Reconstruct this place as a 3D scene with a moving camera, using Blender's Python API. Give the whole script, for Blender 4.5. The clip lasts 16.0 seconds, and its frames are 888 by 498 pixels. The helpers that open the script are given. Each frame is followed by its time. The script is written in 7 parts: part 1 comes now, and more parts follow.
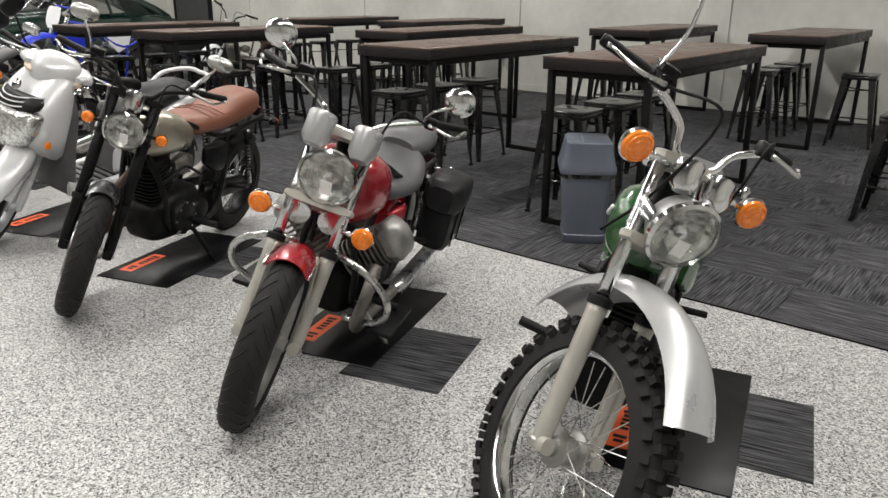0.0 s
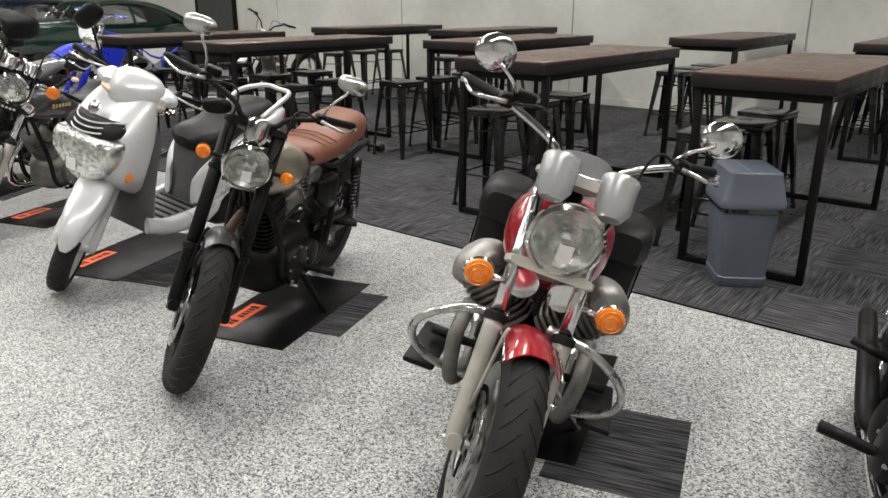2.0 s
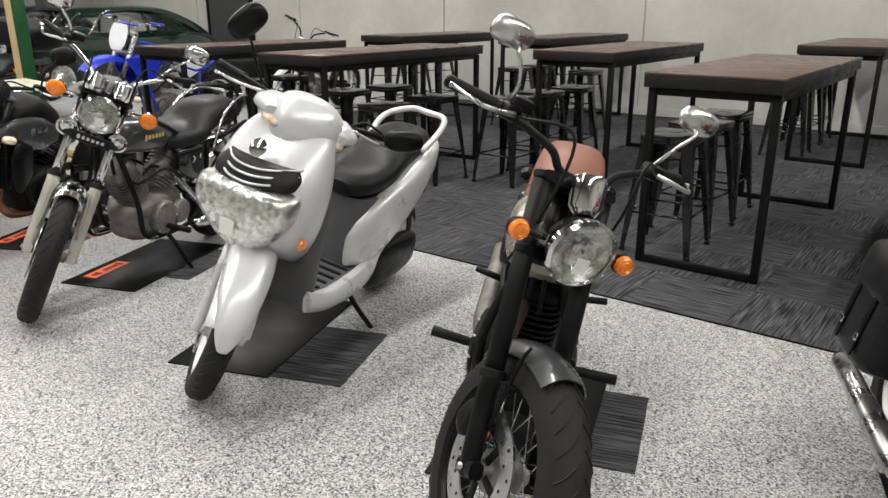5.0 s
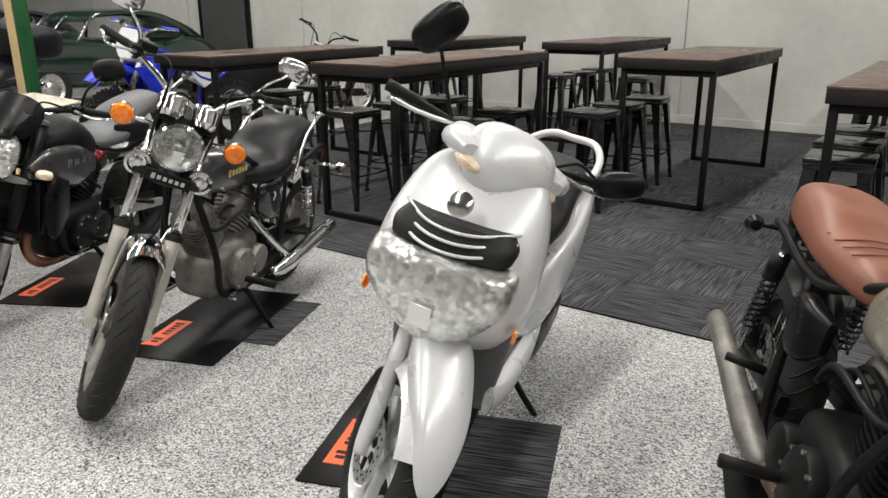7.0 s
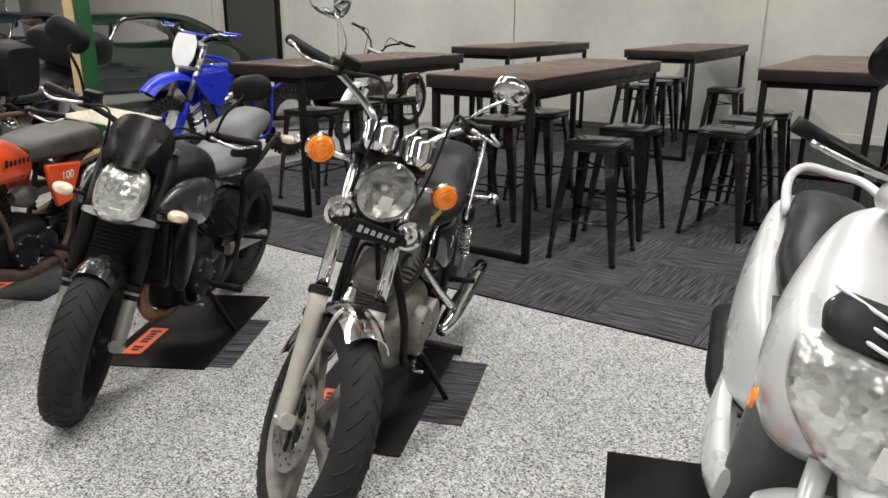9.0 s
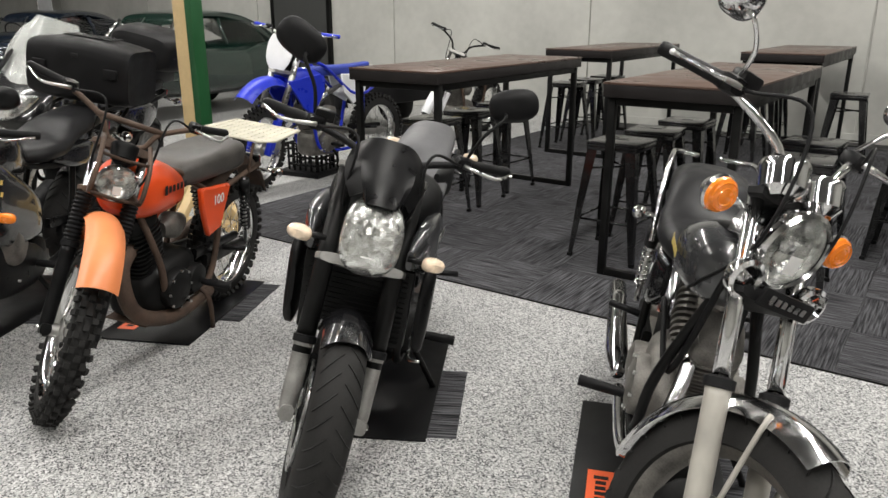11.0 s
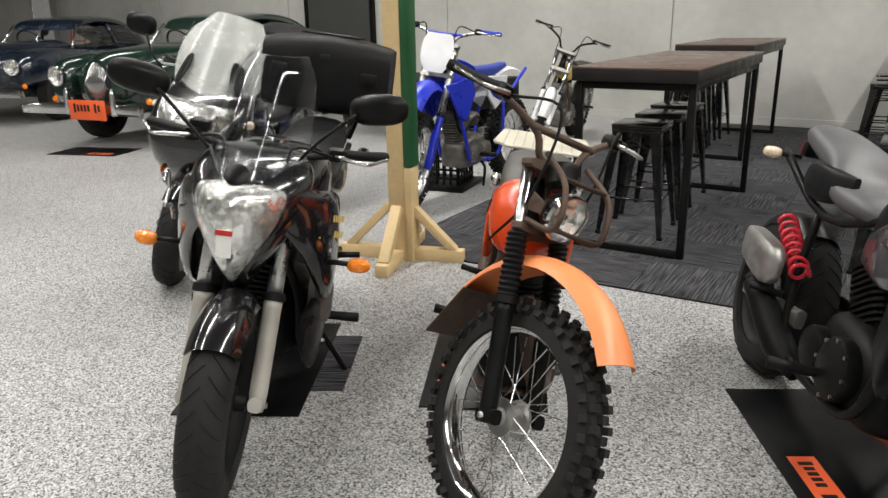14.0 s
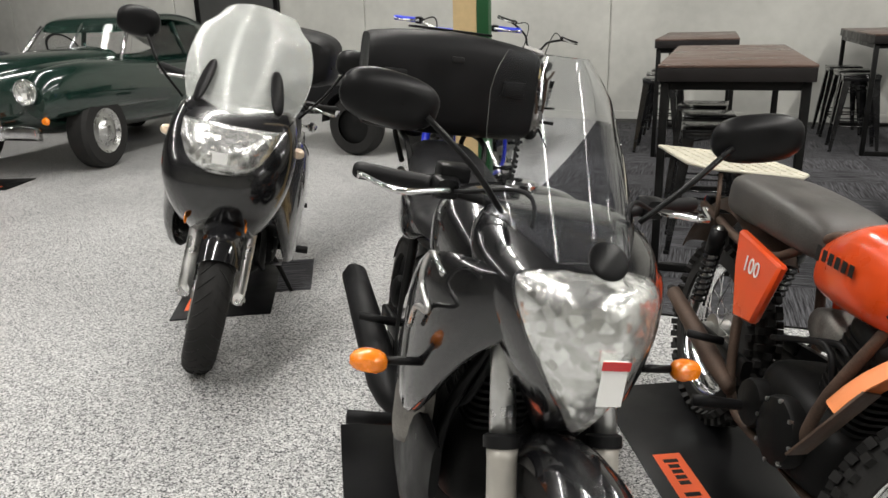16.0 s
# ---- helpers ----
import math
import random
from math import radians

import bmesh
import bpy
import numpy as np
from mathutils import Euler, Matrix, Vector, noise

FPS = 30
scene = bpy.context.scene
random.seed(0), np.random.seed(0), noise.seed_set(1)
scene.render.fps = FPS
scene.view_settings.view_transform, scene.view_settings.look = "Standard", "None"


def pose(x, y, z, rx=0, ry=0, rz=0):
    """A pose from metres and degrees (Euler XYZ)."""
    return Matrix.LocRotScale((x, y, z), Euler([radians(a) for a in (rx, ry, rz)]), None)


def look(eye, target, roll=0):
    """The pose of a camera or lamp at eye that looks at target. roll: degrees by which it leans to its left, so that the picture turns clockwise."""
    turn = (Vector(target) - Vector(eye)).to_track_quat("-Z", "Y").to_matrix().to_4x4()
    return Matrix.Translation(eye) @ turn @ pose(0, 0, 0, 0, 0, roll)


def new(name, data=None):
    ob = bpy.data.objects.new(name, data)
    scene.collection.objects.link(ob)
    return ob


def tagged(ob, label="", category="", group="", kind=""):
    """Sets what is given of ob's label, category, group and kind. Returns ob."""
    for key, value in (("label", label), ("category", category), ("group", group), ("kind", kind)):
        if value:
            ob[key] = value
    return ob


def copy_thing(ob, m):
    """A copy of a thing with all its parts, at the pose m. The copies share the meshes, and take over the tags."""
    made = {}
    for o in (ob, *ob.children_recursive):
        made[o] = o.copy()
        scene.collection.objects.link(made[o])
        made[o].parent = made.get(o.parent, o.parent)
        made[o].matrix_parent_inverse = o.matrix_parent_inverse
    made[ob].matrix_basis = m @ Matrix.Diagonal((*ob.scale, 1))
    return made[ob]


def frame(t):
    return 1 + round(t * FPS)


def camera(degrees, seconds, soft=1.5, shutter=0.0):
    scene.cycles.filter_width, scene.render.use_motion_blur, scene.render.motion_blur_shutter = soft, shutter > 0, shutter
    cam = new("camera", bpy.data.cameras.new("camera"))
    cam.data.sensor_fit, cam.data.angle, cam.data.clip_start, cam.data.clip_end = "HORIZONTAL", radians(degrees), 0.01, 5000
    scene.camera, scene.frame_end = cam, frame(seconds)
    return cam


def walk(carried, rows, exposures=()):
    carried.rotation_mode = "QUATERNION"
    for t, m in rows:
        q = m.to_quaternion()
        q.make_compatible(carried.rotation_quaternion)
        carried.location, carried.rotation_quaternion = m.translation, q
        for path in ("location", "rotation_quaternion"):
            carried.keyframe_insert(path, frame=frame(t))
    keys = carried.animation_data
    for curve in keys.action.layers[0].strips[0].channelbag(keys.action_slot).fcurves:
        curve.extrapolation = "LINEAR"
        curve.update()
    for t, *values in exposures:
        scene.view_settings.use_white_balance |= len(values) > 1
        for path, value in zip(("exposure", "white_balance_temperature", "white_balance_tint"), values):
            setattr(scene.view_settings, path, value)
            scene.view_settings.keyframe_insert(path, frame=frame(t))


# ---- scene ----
cam = camera(61.9, 16.0)
PATH = [
    (0, (0.256, -0.193, 1.41), (0.185, 1.696, 0.757), 0.3),
    (0.5, (0.06, -0.041, 1.405), (-0.009, 1.851, 0.758), 0.2),
    (1, (-0.121, 0.108, 1.404), (-0.187, 2.0, 0.759), 0.2),
    (1.5, (-0.281, 0.27, 1.405), (-0.349, 2.164, 0.764), 0.2),
    (2, (-0.473, 0.395, 1.407), (-0.544, 2.289, 0.771), 0.1),
    (2.5, (-0.648, 0.495, 1.411), (-0.719, 2.39, 0.776), 0.0),
    (3, (-0.828, 0.66, 1.407), (-0.898, 2.556, 0.774), -0.0),
    (3.5, (-1.02, 0.825, 1.409), (-1.083, 2.722, 0.778), -0.0),
    (4, (-1.231, 0.991, 1.4), (-1.282, 2.889, 0.771), -0.1),
    (4.2, (-1.315, 1.057, 1.397), (-1.355, 2.956, 0.77), -0.1),
    (6.3, (-2.095, 1.912, 1.356), (-2.056, 3.815, 0.741), -0.1),
    (6.5, (-2.172, 1.978, 1.365), (-2.119, 3.879, 0.748), -0.1),
    (7, (-2.377, 2.136, 1.376), (-2.31, 4.038, 0.763), -0.2),
    (7.5, (-2.588, 2.273, 1.392), (-2.509, 4.175, 0.777), -0.2),
    (8, (-2.785, 2.442, 1.387), (-2.701, 4.346, 0.779), -0.2),
    (8.2, (-2.861, 2.511, 1.387), (-2.774, 4.416, 0.782), -0.2),
    (10.3, (-3.733, 3.152, 1.391), (-3.642, 5.055, 0.782), 0.3),
    (10.5, (-3.822, 3.202, 1.394), (-3.734, 5.104, 0.783), 0.1),
    (11, (-4.059, 3.352, 1.39), (-3.976, 5.256, 0.783), 0.1),
    (11.5, (-4.292, 3.53, 1.375), (-4.214, 5.435, 0.771), -0.1),
    (12, (-4.548, 3.647, 1.362), (-4.472, 5.552, 0.758), -0.1),
    (12.5, (-4.824, 3.73, 1.353), (-4.736, 5.636, 0.753), -0.3),
    (13, (-5.091, 3.867, 1.338), (-4.982, 5.773, 0.741), -0.5),
    (13.5, (-5.353, 3.973, 1.336), (-5.214, 5.876, 0.738), -0.7),
    (14, (-5.644, 4.096, 1.335), (-5.441, 5.993, 0.737), -0.9),
    (14.5, (-5.897, 4.263, 1.32), (-5.613, 6.15, 0.72), -1.1),
    (15, (-6.145, 4.497, 1.317), (-5.77, 6.368, 0.717), -1.3),
    (15.5, (-6.387, 4.777, 1.332), (-5.908, 6.623, 0.73), -1.4),
    (16, (-6.554, 5.112, 1.318), (-5.981, 6.93, 0.714), -1.6),
]
walk(cam, [(t, look(eye, target, roll)) for t, eye, target, roll in PATH])

# ---- light and exposure ----
scene.view_settings.exposure = 0.0
world = bpy.data.worlds.new("world")
world.use_nodes = True
world.node_tree.nodes["Background"].inputs[0].default_value = (0.02, 0.02, 0.022, 1)
world.node_tree.nodes["Background"].inputs[1].default_value = 0.3
scene.world = world

# the hall's axes: u runs along the back wall, v towards it
ANGLE = -37.15
HALL = pose(0, 0, 0, 0, 0, ANGLE)
CEIL = 5.6
LAMPS = [(u, v) for v in (-1.6, 2.4, 6.2) for u in (-16.0, -10.6, -5.2, 0.2)]
POWER = {-16.0: 105.0, -10.6: 180.0, -5.2: 172.0, 0.2: 152.0}
for u, v in LAMPS:
    lamp = bpy.data.lights.new("tube_light", "AREA")
    lamp.shape, lamp.size, lamp.size_y, lamp.energy = "RECTANGLE", 0.22, 3.6, POWER[u]
    lamp.color = (1.0, 0.97, 0.92)
    new("tube_light", lamp).matrix_world = HALL @ pose(u, v, CEIL - 0.42)


# ---- materials ----
def nodes_of(name):
    m = bpy.data.materials.new(name)
    m.use_nodes = True
    t = m.node_tree
    return m, t, t.nodes["Principled BSDF"]


def link(t, a, ao, b, bi):
    t.links.new(a.outputs[ao], b.inputs[bi])


def paint(name, color, rough=0.5, metal=0.0, var=0.15, scale=6.0, grain=0.0, gscale=200.0, coat=0.0, bump=0.0, rvar=0.12):
    """A surface with wear at two scales, in colour, gloss and relief."""
    m, t, b = nodes_of(name)
    co = t.nodes.new("ShaderNodeTexCoord")
    n1 = t.nodes.new("ShaderNodeTexNoise")
    n1.inputs["Scale"].default_value, n1.inputs["Detail"].default_value = scale, 6.0
    n2 = t.nodes.new("ShaderNodeTexNoise")
    n2.inputs["Scale"].default_value, n2.inputs["Detail"].default_value = gscale, 3.0
    link(t, co, "Object", n1, "Vector")
    link(t, co, "Object", n2, "Vector")
    mix = t.nodes.new("ShaderNodeMath")
    mix.operation = "MULTIPLY_ADD"
    link(t, n2, 0, mix, 0)
    mix.inputs[1].default_value = grain
    link(t, n1, 0, mix, 2)
    ramp = t.nodes.new("ShaderNodeValToRGB")
    ramp.color_ramp.elements[0].position, ramp.color_ramp.elements[1].position = 0.3 + grain * 0.3, 0.7 + grain * 0.7
    c = Vector(color)
    ramp.color_ramp.elements[0].color = (*(c * (1 - var)), 1)
    ramp.color_ramp.elements[1].color = (*[min(1, q) for q in c * (1 + var)], 1)
    link(t, mix, 0, ramp, 0)
    link(t, ramp, 0, b, "Base Color")
    b.inputs["Metallic"].default_value = metal
    b.inputs["Specular IOR Level"].default_value = 0.18 if max(color) < 0.03 and not coat else 0.5
    rr = t.nodes.new("ShaderNodeMapRange")
    link(t, n1, 0, rr, 0)
    rr.inputs[1].default_value, rr.inputs[2].default_value = 0.3, 0.7
    rr.inputs[3].default_value, rr.inputs[4].default_value = max(0.02, rough - rvar), min(1, rough + rvar)
    link(t, rr, 0, b, "Roughness")
    b.inputs["Coat Weight"].default_value = coat
    b.inputs["Coat Roughness"].default_value = 0.04
    if bump:
        bp = t.nodes.new("ShaderNodeBump")
        bp.inputs["Strength"].default_value, bp.inputs["Distance"].default_value = bump, 0.004
        link(t, mix, 0, bp, "Height")
        link(t, bp, 0, b, "Normal")
    return m


def glass(name, color=(1, 1, 1), rough=0.02, alpha=1.0):
    m, t, b = nodes_of(name)
    b.inputs["Base Color"].default_value = (*color, 1)
    b.inputs["Roughness"].default_value = rough
    b.inputs["Transmission Weight"].default_value = alpha
    b.inputs["IOR"].default_value = 1.3
    return m


def flake_floor():
    m, t, b = nodes_of("flake_floor")
    co = t.nodes.new("ShaderNodeTexCoord")
    dist = t.nodes.new("ShaderNodeTexNoise")
    dist.inputs["Scale"].default_value = 60
    link(t, co, "Object", dist, "Vector")
    add = t.nodes.new("ShaderNodeVectorMath")
    add.operation = "MULTIPLY_ADD"
    link(t, dist, "Color", add, 0)
    add.inputs[1].default_value = (0.006, 0.006, 0.006)
    link(t, co, "Object", add, 2)
    vo = t.nodes.new("ShaderNodeTexVoronoi")
    vo.inputs["Scale"].default_value = 200
    link(t, add, 0, vo, "Vector")
    ramp = t.nodes.new("ShaderNodeValToRGB")
    ramp.color_ramp.interpolation = "CONSTANT"
    e = ramp.color_ramp.elements
    e[0].position, e[0].color = 0.0, (0.03, 0.03, 0.033, 1)
    e[1].position, e[1].color = 0.13, (0.14, 0.14, 0.145, 1)
    for p, c in ((0.28, 0.3), (0.48, 0.42), (0.76, 0.62)):
        q = e.new(p)
        q.color = (c, c, c * 0.985, 1)
    sep = t.nodes.new("ShaderNodeSeparateColor")
    link(t, vo, "Color", sep, 0)
    link(t, sep, 0, ramp, 0)
    big = t.nodes.new("ShaderNodeTexNoise")
    big.inputs["Scale"].default_value, big.inputs["Detail"].default_value = 0.9, 5
    link(t, co, "Object", big, "Vector")
    rng = t.nodes.new("ShaderNodeMapRange")
    link(t, big, 0, rng, 0)
    rng.inputs[1].default_value, rng.inputs[2].default_value, rng.inputs[3].default_value, rng.inputs[4].default_value = 0.3, 0.7, 0.88, 1.08
    mul = t.nodes.new("ShaderNodeMix")
    mul.data_type, mul.blend_type = "RGBA", "MULTIPLY"
    mul.inputs[0].default_value = 1.0
    link(t, ramp, 0, mul, 6)
    link(t, rng, 0, mul, 7)
    link(t, mul, 2, b, "Base Color")
    b.inputs["Roughness"].default_value = 0.42
    bp = t.nodes.new("ShaderNodeBump")
    bp.inputs["Strength"].default_value, bp.inputs["Distance"].default_value = 0.35, 0.002
    link(t, sep, 1, bp, "Height")
    link(t, bp, 0, b, "Normal")
    return m


def carpet_mat():
    m, t, b = nodes_of("carpet")
    co = t.nodes.new("ShaderNodeTexCoord")
    mp = t.nodes.new("ShaderNodeMapping")
    mp.inputs["Scale"].default_value = (5, 110, 5)
    info = t.nodes.new("ShaderNodeObjectInfo")
    off = t.nodes.new("ShaderNodeVectorMath")
    off.operation = "MULTIPLY_ADD"
    link(t, info, "Random", off, 0)
    off.inputs[1].default_value = (7.3, 3.1, 0)
    link(t, co, "Object", off, 2)
    link(t, off, 0, mp, "Vector")
    n = t.nodes.new("ShaderNodeTexNoise")
    n.inputs["Scale"].default_value, n.inputs["Detail"].default_value = 1.0, 4.0
    link(t, mp, 0, n, "Vector")
    n2 = t.nodes.new("ShaderNodeTexNoise")
    n2.inputs["Scale"].default_value = 450
    link(t, co, "Object", n2, "Vector")
    ramp = t.nodes.new("ShaderNodeValToRGB")
    e = ramp.color_ramp.elements
    e[0].position, e[0].color = 0.36, (0.01, 0.01, 0.011, 1)
    e[1].position, e[1].color = 0.66, (0.105, 0.105, 0.112, 1)
    q = e.new(0.5)
    q.color = (0.05, 0.05, 0.054, 1)
    link(t, n, 0, ramp, 0)
    rng = t.nodes.new("ShaderNodeMapRange")
    link(t, info, "Random", rng, 0)
    rng.inputs[3].default_value, rng.inputs[4].default_value = 0.85, 1.15
    mul = t.nodes.new("ShaderNodeMix")
    mul.data_type, mul.blend_type = "RGBA", "MULTIPLY"
    mul.inputs[0].default_value = 1.0
    link(t, ramp, 0, mul, 6)
    link(t, rng, 0, mul, 7)
    link(t, mul, 2, b, "Base Color")
    b.inputs["Roughness"].default_value = 0.95
    b.inputs["Specular IOR Level"].default_value = 0.15
    mm = t.nodes.new("ShaderNodeMath")
    link(t, n, 0, mm, 0)
    link(t, n2, 0, mm, 1)
    bp = t.nodes.new("ShaderNodeBump")
    bp.inputs["Strength"].default_value, bp.inputs["Distance"].default_value = 0.5, 0.004
    link(t, mm, 0, bp, "Height")
    link(t, bp, 0, b, "Normal")
    return m


M_FLOOR = flake_floor()
M_CARPET = carpet_mat()
M_CONC = paint("concrete", (0.47, 0.47, 0.44), 0.8, var=0.22, scale=0.75, grain=0.25, gscale=9, bump=0.25)
M_JOINT = paint("joint_sealant", (0.5, 0.5, 0.47), 0.7)
M_STEELDOOR = paint("dark_grey_steel", (0.055, 0.057, 0.055), 0.6, var=0.1)
M_CEIL = paint("ceiling_grey", (0.16, 0.16, 0.16), 0.7, var=0.05)
M_BLACK = paint("black_plastic", (0.005, 0.005, 0.0054), 0.36, var=0.3, scale=14, bump=0.05, grain=0.4)
M_MATTE = paint("black_matte", (0.007, 0.007, 0.0076), 0.52, var=0.3, scale=9)
M_GLOSSBLACK = paint("gloss_black", (0.007, 0.007, 0.008), 0.2, var=0.2, coat=1.0, rvar=0.05)
M_GREYTANK = paint("dark_grey_paint", (0.035, 0.036, 0.038), 0.3, var=0.15, coat=0.8)
M_TYRE = paint("tyre_rubber", (0.02, 0.0195, 0.019), 0.7, var=0.35, scale=12, grain=0.4, bump=0.2)
M_RUBBERMAT = paint("rubber_mat", (0.0045, 0.0045, 0.005), 0.4, var=0.35, scale=5, bump=0.1, grain=0.3)
M_CHROME = paint("chrome", (0.72, 0.72, 0.72), 0.12, metal=1.0, var=0.12, scale=18, rvar=0.09)
M_DULLCHROME = paint("dull_chrome", (0.55, 0.55, 0.54), 0.3, metal=1.0, var=0.2, scale=15)
M_ALU = paint("cast_alloy", (0.36, 0.355, 0.34), 0.48, metal=0.85, var=0.3, scale=16, grain=0.3, bump=0.15)
M_DIRTALU = paint("dirty_alloy", (0.2, 0.19, 0.175), 0.55, metal=0.7, var=0.5, scale=18, grain=0.4, bump=0.2)
M_SILVER = paint("silver_paint", (0.46, 0.465, 0.47), 0.32, metal=0.45, var=0.06, coat=0.6)
M_PEARL = paint("pearl_silver_paint", (0.62, 0.625, 0.635), 0.32, metal=0.2, var=0.06, coat=0.6)
M_GREYFORK = paint("warm_grey_paint", (0.42, 0.4, 0.36), 0.4, metal=0.25, var=0.15, scale=10)
M_ENGINE = paint("engine_black", (0.009, 0.009, 0.009), 0.5, metal=0.3, var=0.5, scale=15, bump=0.2, grain=0.4)
M_RUST = paint("rusty_steel", (0.085, 0.055, 0.04), 0.65, metal=0.4, var=0.5, scale=14, grain=0.5, bump=0.3)
M_FRAME = paint("frame_black", (0.006, 0.006, 0.006), 0.4, var=0.3, scale=10)
M_RED = paint("candy_red", (0.34, 0.006, 0.016), 0.28, metal=0.25, var=0.2, coat=1.0)
M_BROWN = paint("brown_leather", (0.2, 0.075, 0.045), 0.5, var=0.18, scale=10, grain=0.4, bump=0.25)
M_CHAMP = paint("champagne_paint", (0.36, 0.33, 0.26), 0.3, metal=0.45, var=0.08, coat=0.7)
M_ORANGE = paint("orange_paint", (0.72, 0.075, 0.012), 0.33, var=0.12, coat=0.4)
M_PEACH = paint("faded_orange_plastic", (0.82, 0.27, 0.1), 0.42, var=0.14, scale=5)
M_GREEN = paint("dark_green_paint", (0.02, 0.085, 0.025), 0.25, var=0.15, coat=1.0)
M_RACING = paint("racing_green", (0.006, 0.022, 0.016), 0.2, var=0.12, coat=1.0, rvar=0.05)
M_NAVY = paint("navy_paint", (0.008, 0.014, 0.026), 0.22, var=0.12, coat=1.0)
M_BLUE = paint("blue_plastic", (0.012, 0.03, 0.5), 0.35, var=0.12, scale=8)
M_BLUESEAT = paint("blue_vinyl", (0.02, 0.04, 0.28), 0.55, var=0.15, grain=0.3, bump=0.15)
M_WHITE = paint("white_plastic", (0.75, 0.76, 0.78), 0.4, var=0.06, scale=8)
M_VINYL = paint("black_vinyl", (0.015, 0.015, 0.016), 0.42, var=0.25, scale=12, grain=0.4, bump=0.2)
M_GREYVINYL = paint("grey_vinyl", (0.085, 0.085, 0.09), 0.5, var=0.2, scale=10, grain=0.5, bump=0.2)
M_TAPE = paint("torn_taped_vinyl", (0.05, 0.046, 0.042), 0.5, var=0.6, scale=9, grain=0.4, bump=0.4)
M_AMBER = paint("amber_lens", (0.95, 0.24, 0.012), 0.22, var=0.12, scale=60, coat=0.6)
M_REDLENS = paint("red_lens", (0.5, 0.01, 0.012), 0.2, coat=0.6)
M_CLEARAMB = paint("clear_amber_lens", (0.75, 0.6, 0.45), 0.2, var=0.25, scale=50, coat=0.6)


def faceted(name):
    """A faceted reflector: flat cells tilted each its own way, their uneven glints also put into the colour."""
    m, t, b = nodes_of(name)
    co = t.nodes.new("ShaderNodeTexCoord")
    vo = t.nodes.new("ShaderNodeTexVoronoi")
    vo.inputs["Scale"].default_value = 60
    link(t, co, "Object", vo, "Vector")
    sep = t.nodes.new("ShaderNodeSeparateColor")
    link(t, vo, "Color", sep, 0)
    # bright and dull reflections of the facets, painted cell by cell
    ramp = t.nodes.new("ShaderNodeValToRGB")
    ramp.color_ramp.elements[0].color, ramp.color_ramp.elements[1].color = (0.55, 0.55, 0.53, 1), (0.93, 0.95, 0.93, 1)
    link(t, sep, 0, ramp, 0)
    link(t, ramp, 0, b, "Base Color")
    b.inputs["Metallic"].default_value, b.inputs["Roughness"].default_value = 0.9, 0.18
    off = t.nodes.new("ShaderNodeVectorMath")
    off.operation = "SUBTRACT"
    link(t, vo, "Color", off, 0)
    off.inputs[1].default_value = (0.5, 0.5, 0.5)
    geo = t.nodes.new("ShaderNodeNewGeometry")
    add = t.nodes.new("ShaderNodeVectorMath")
    add.operation = "MULTIPLY_ADD"
    link(t, off, 0, add, 0)
    add.inputs[1].default_value = (0.2, 0.2, 0.2)
    link(t, geo, "Normal", add, 2)
    nrm = t.nodes.new("ShaderNodeVectorMath")
    nrm.operation = "NORMALIZE"
    link(t, add, 0, nrm, 0)
    link(t, nrm, 0, b, "Normal")
    return m


M_REFLECT = faceted("lamp_reflector")
M_MIRROR = paint("mirror_glass", (0.8, 0.8, 0.8), 0.02, metal=1.0, var=0.02, rvar=0.01)
M_GLASS = glass("clear_glass")
M_SCREEN = glass("clear_screen", (0.92, 0.94, 0.96))
M_SMOKE = glass("hazed_screen", (0.72, 0.74, 0.72), 0.18, 0.75)
M_STICKER = paint("orange_sticker", (0.85, 0.13, 0.035), 0.5, var=0.08)
M_INK = paint("black_ink", (0.015, 0.015, 0.015), 0.5)
M_PAPER = paint("paper_tag", (0.8, 0.8, 0.78), 0.6, var=0.05)
M_GOLD = paint("gold_ink", (0.55, 0.42, 0.12), 0.5, var=0.3)
M_WALNUT = paint("walnut_laminate", (0.085, 0.052, 0.04), 0.33, var=0.25, scale=5, grain=0.3, gscale=40)
M_EDGE = paint("dark_edge_band", (0.018, 0.016, 0.016), 0.42, var=0.2)
M_STOOL = paint("black_stool_steel", (0.006, 0.006, 0.0066), 0.24, var=0.2, coat=0.3, rvar=0.08)
M_BIN = paint("blue_grey_plastic", (0.1, 0.115, 0.145), 0.42, var=0.12, scale=5, grain=0.2, bump=0.06)
M_BINLID = paint("blue_grey_lid", (0.13, 0.15, 0.19), 0.36, var=0.12, scale=5)
M_PINE = paint("raw_pine", (0.62, 0.46, 0.24), 0.6, var=0.14, scale=4, grain=0.4, gscale=40, bump=0.1)
M_POLEGREEN = paint("pole_green", (0.015, 0.09, 0.03), 0.45, var=0.15)
M_TREADPLATE = paint("cream_plate", (0.58, 0.55, 0.45), 0.4, metal=0.2, var=0.15, scale=9)
M_COPPER = paint("heat_stained_pipe", (0.33, 0.16, 0.1), 0.4, metal=0.8, var=0.4, scale=12)
M_TUBE, _t, _b = nodes_of("lamp_tube")
_b.inputs["Emission Color"].default_value = (1, 0.97, 0.92, 1)
_b.inputs["Emission Strength"].default_value = 6.0


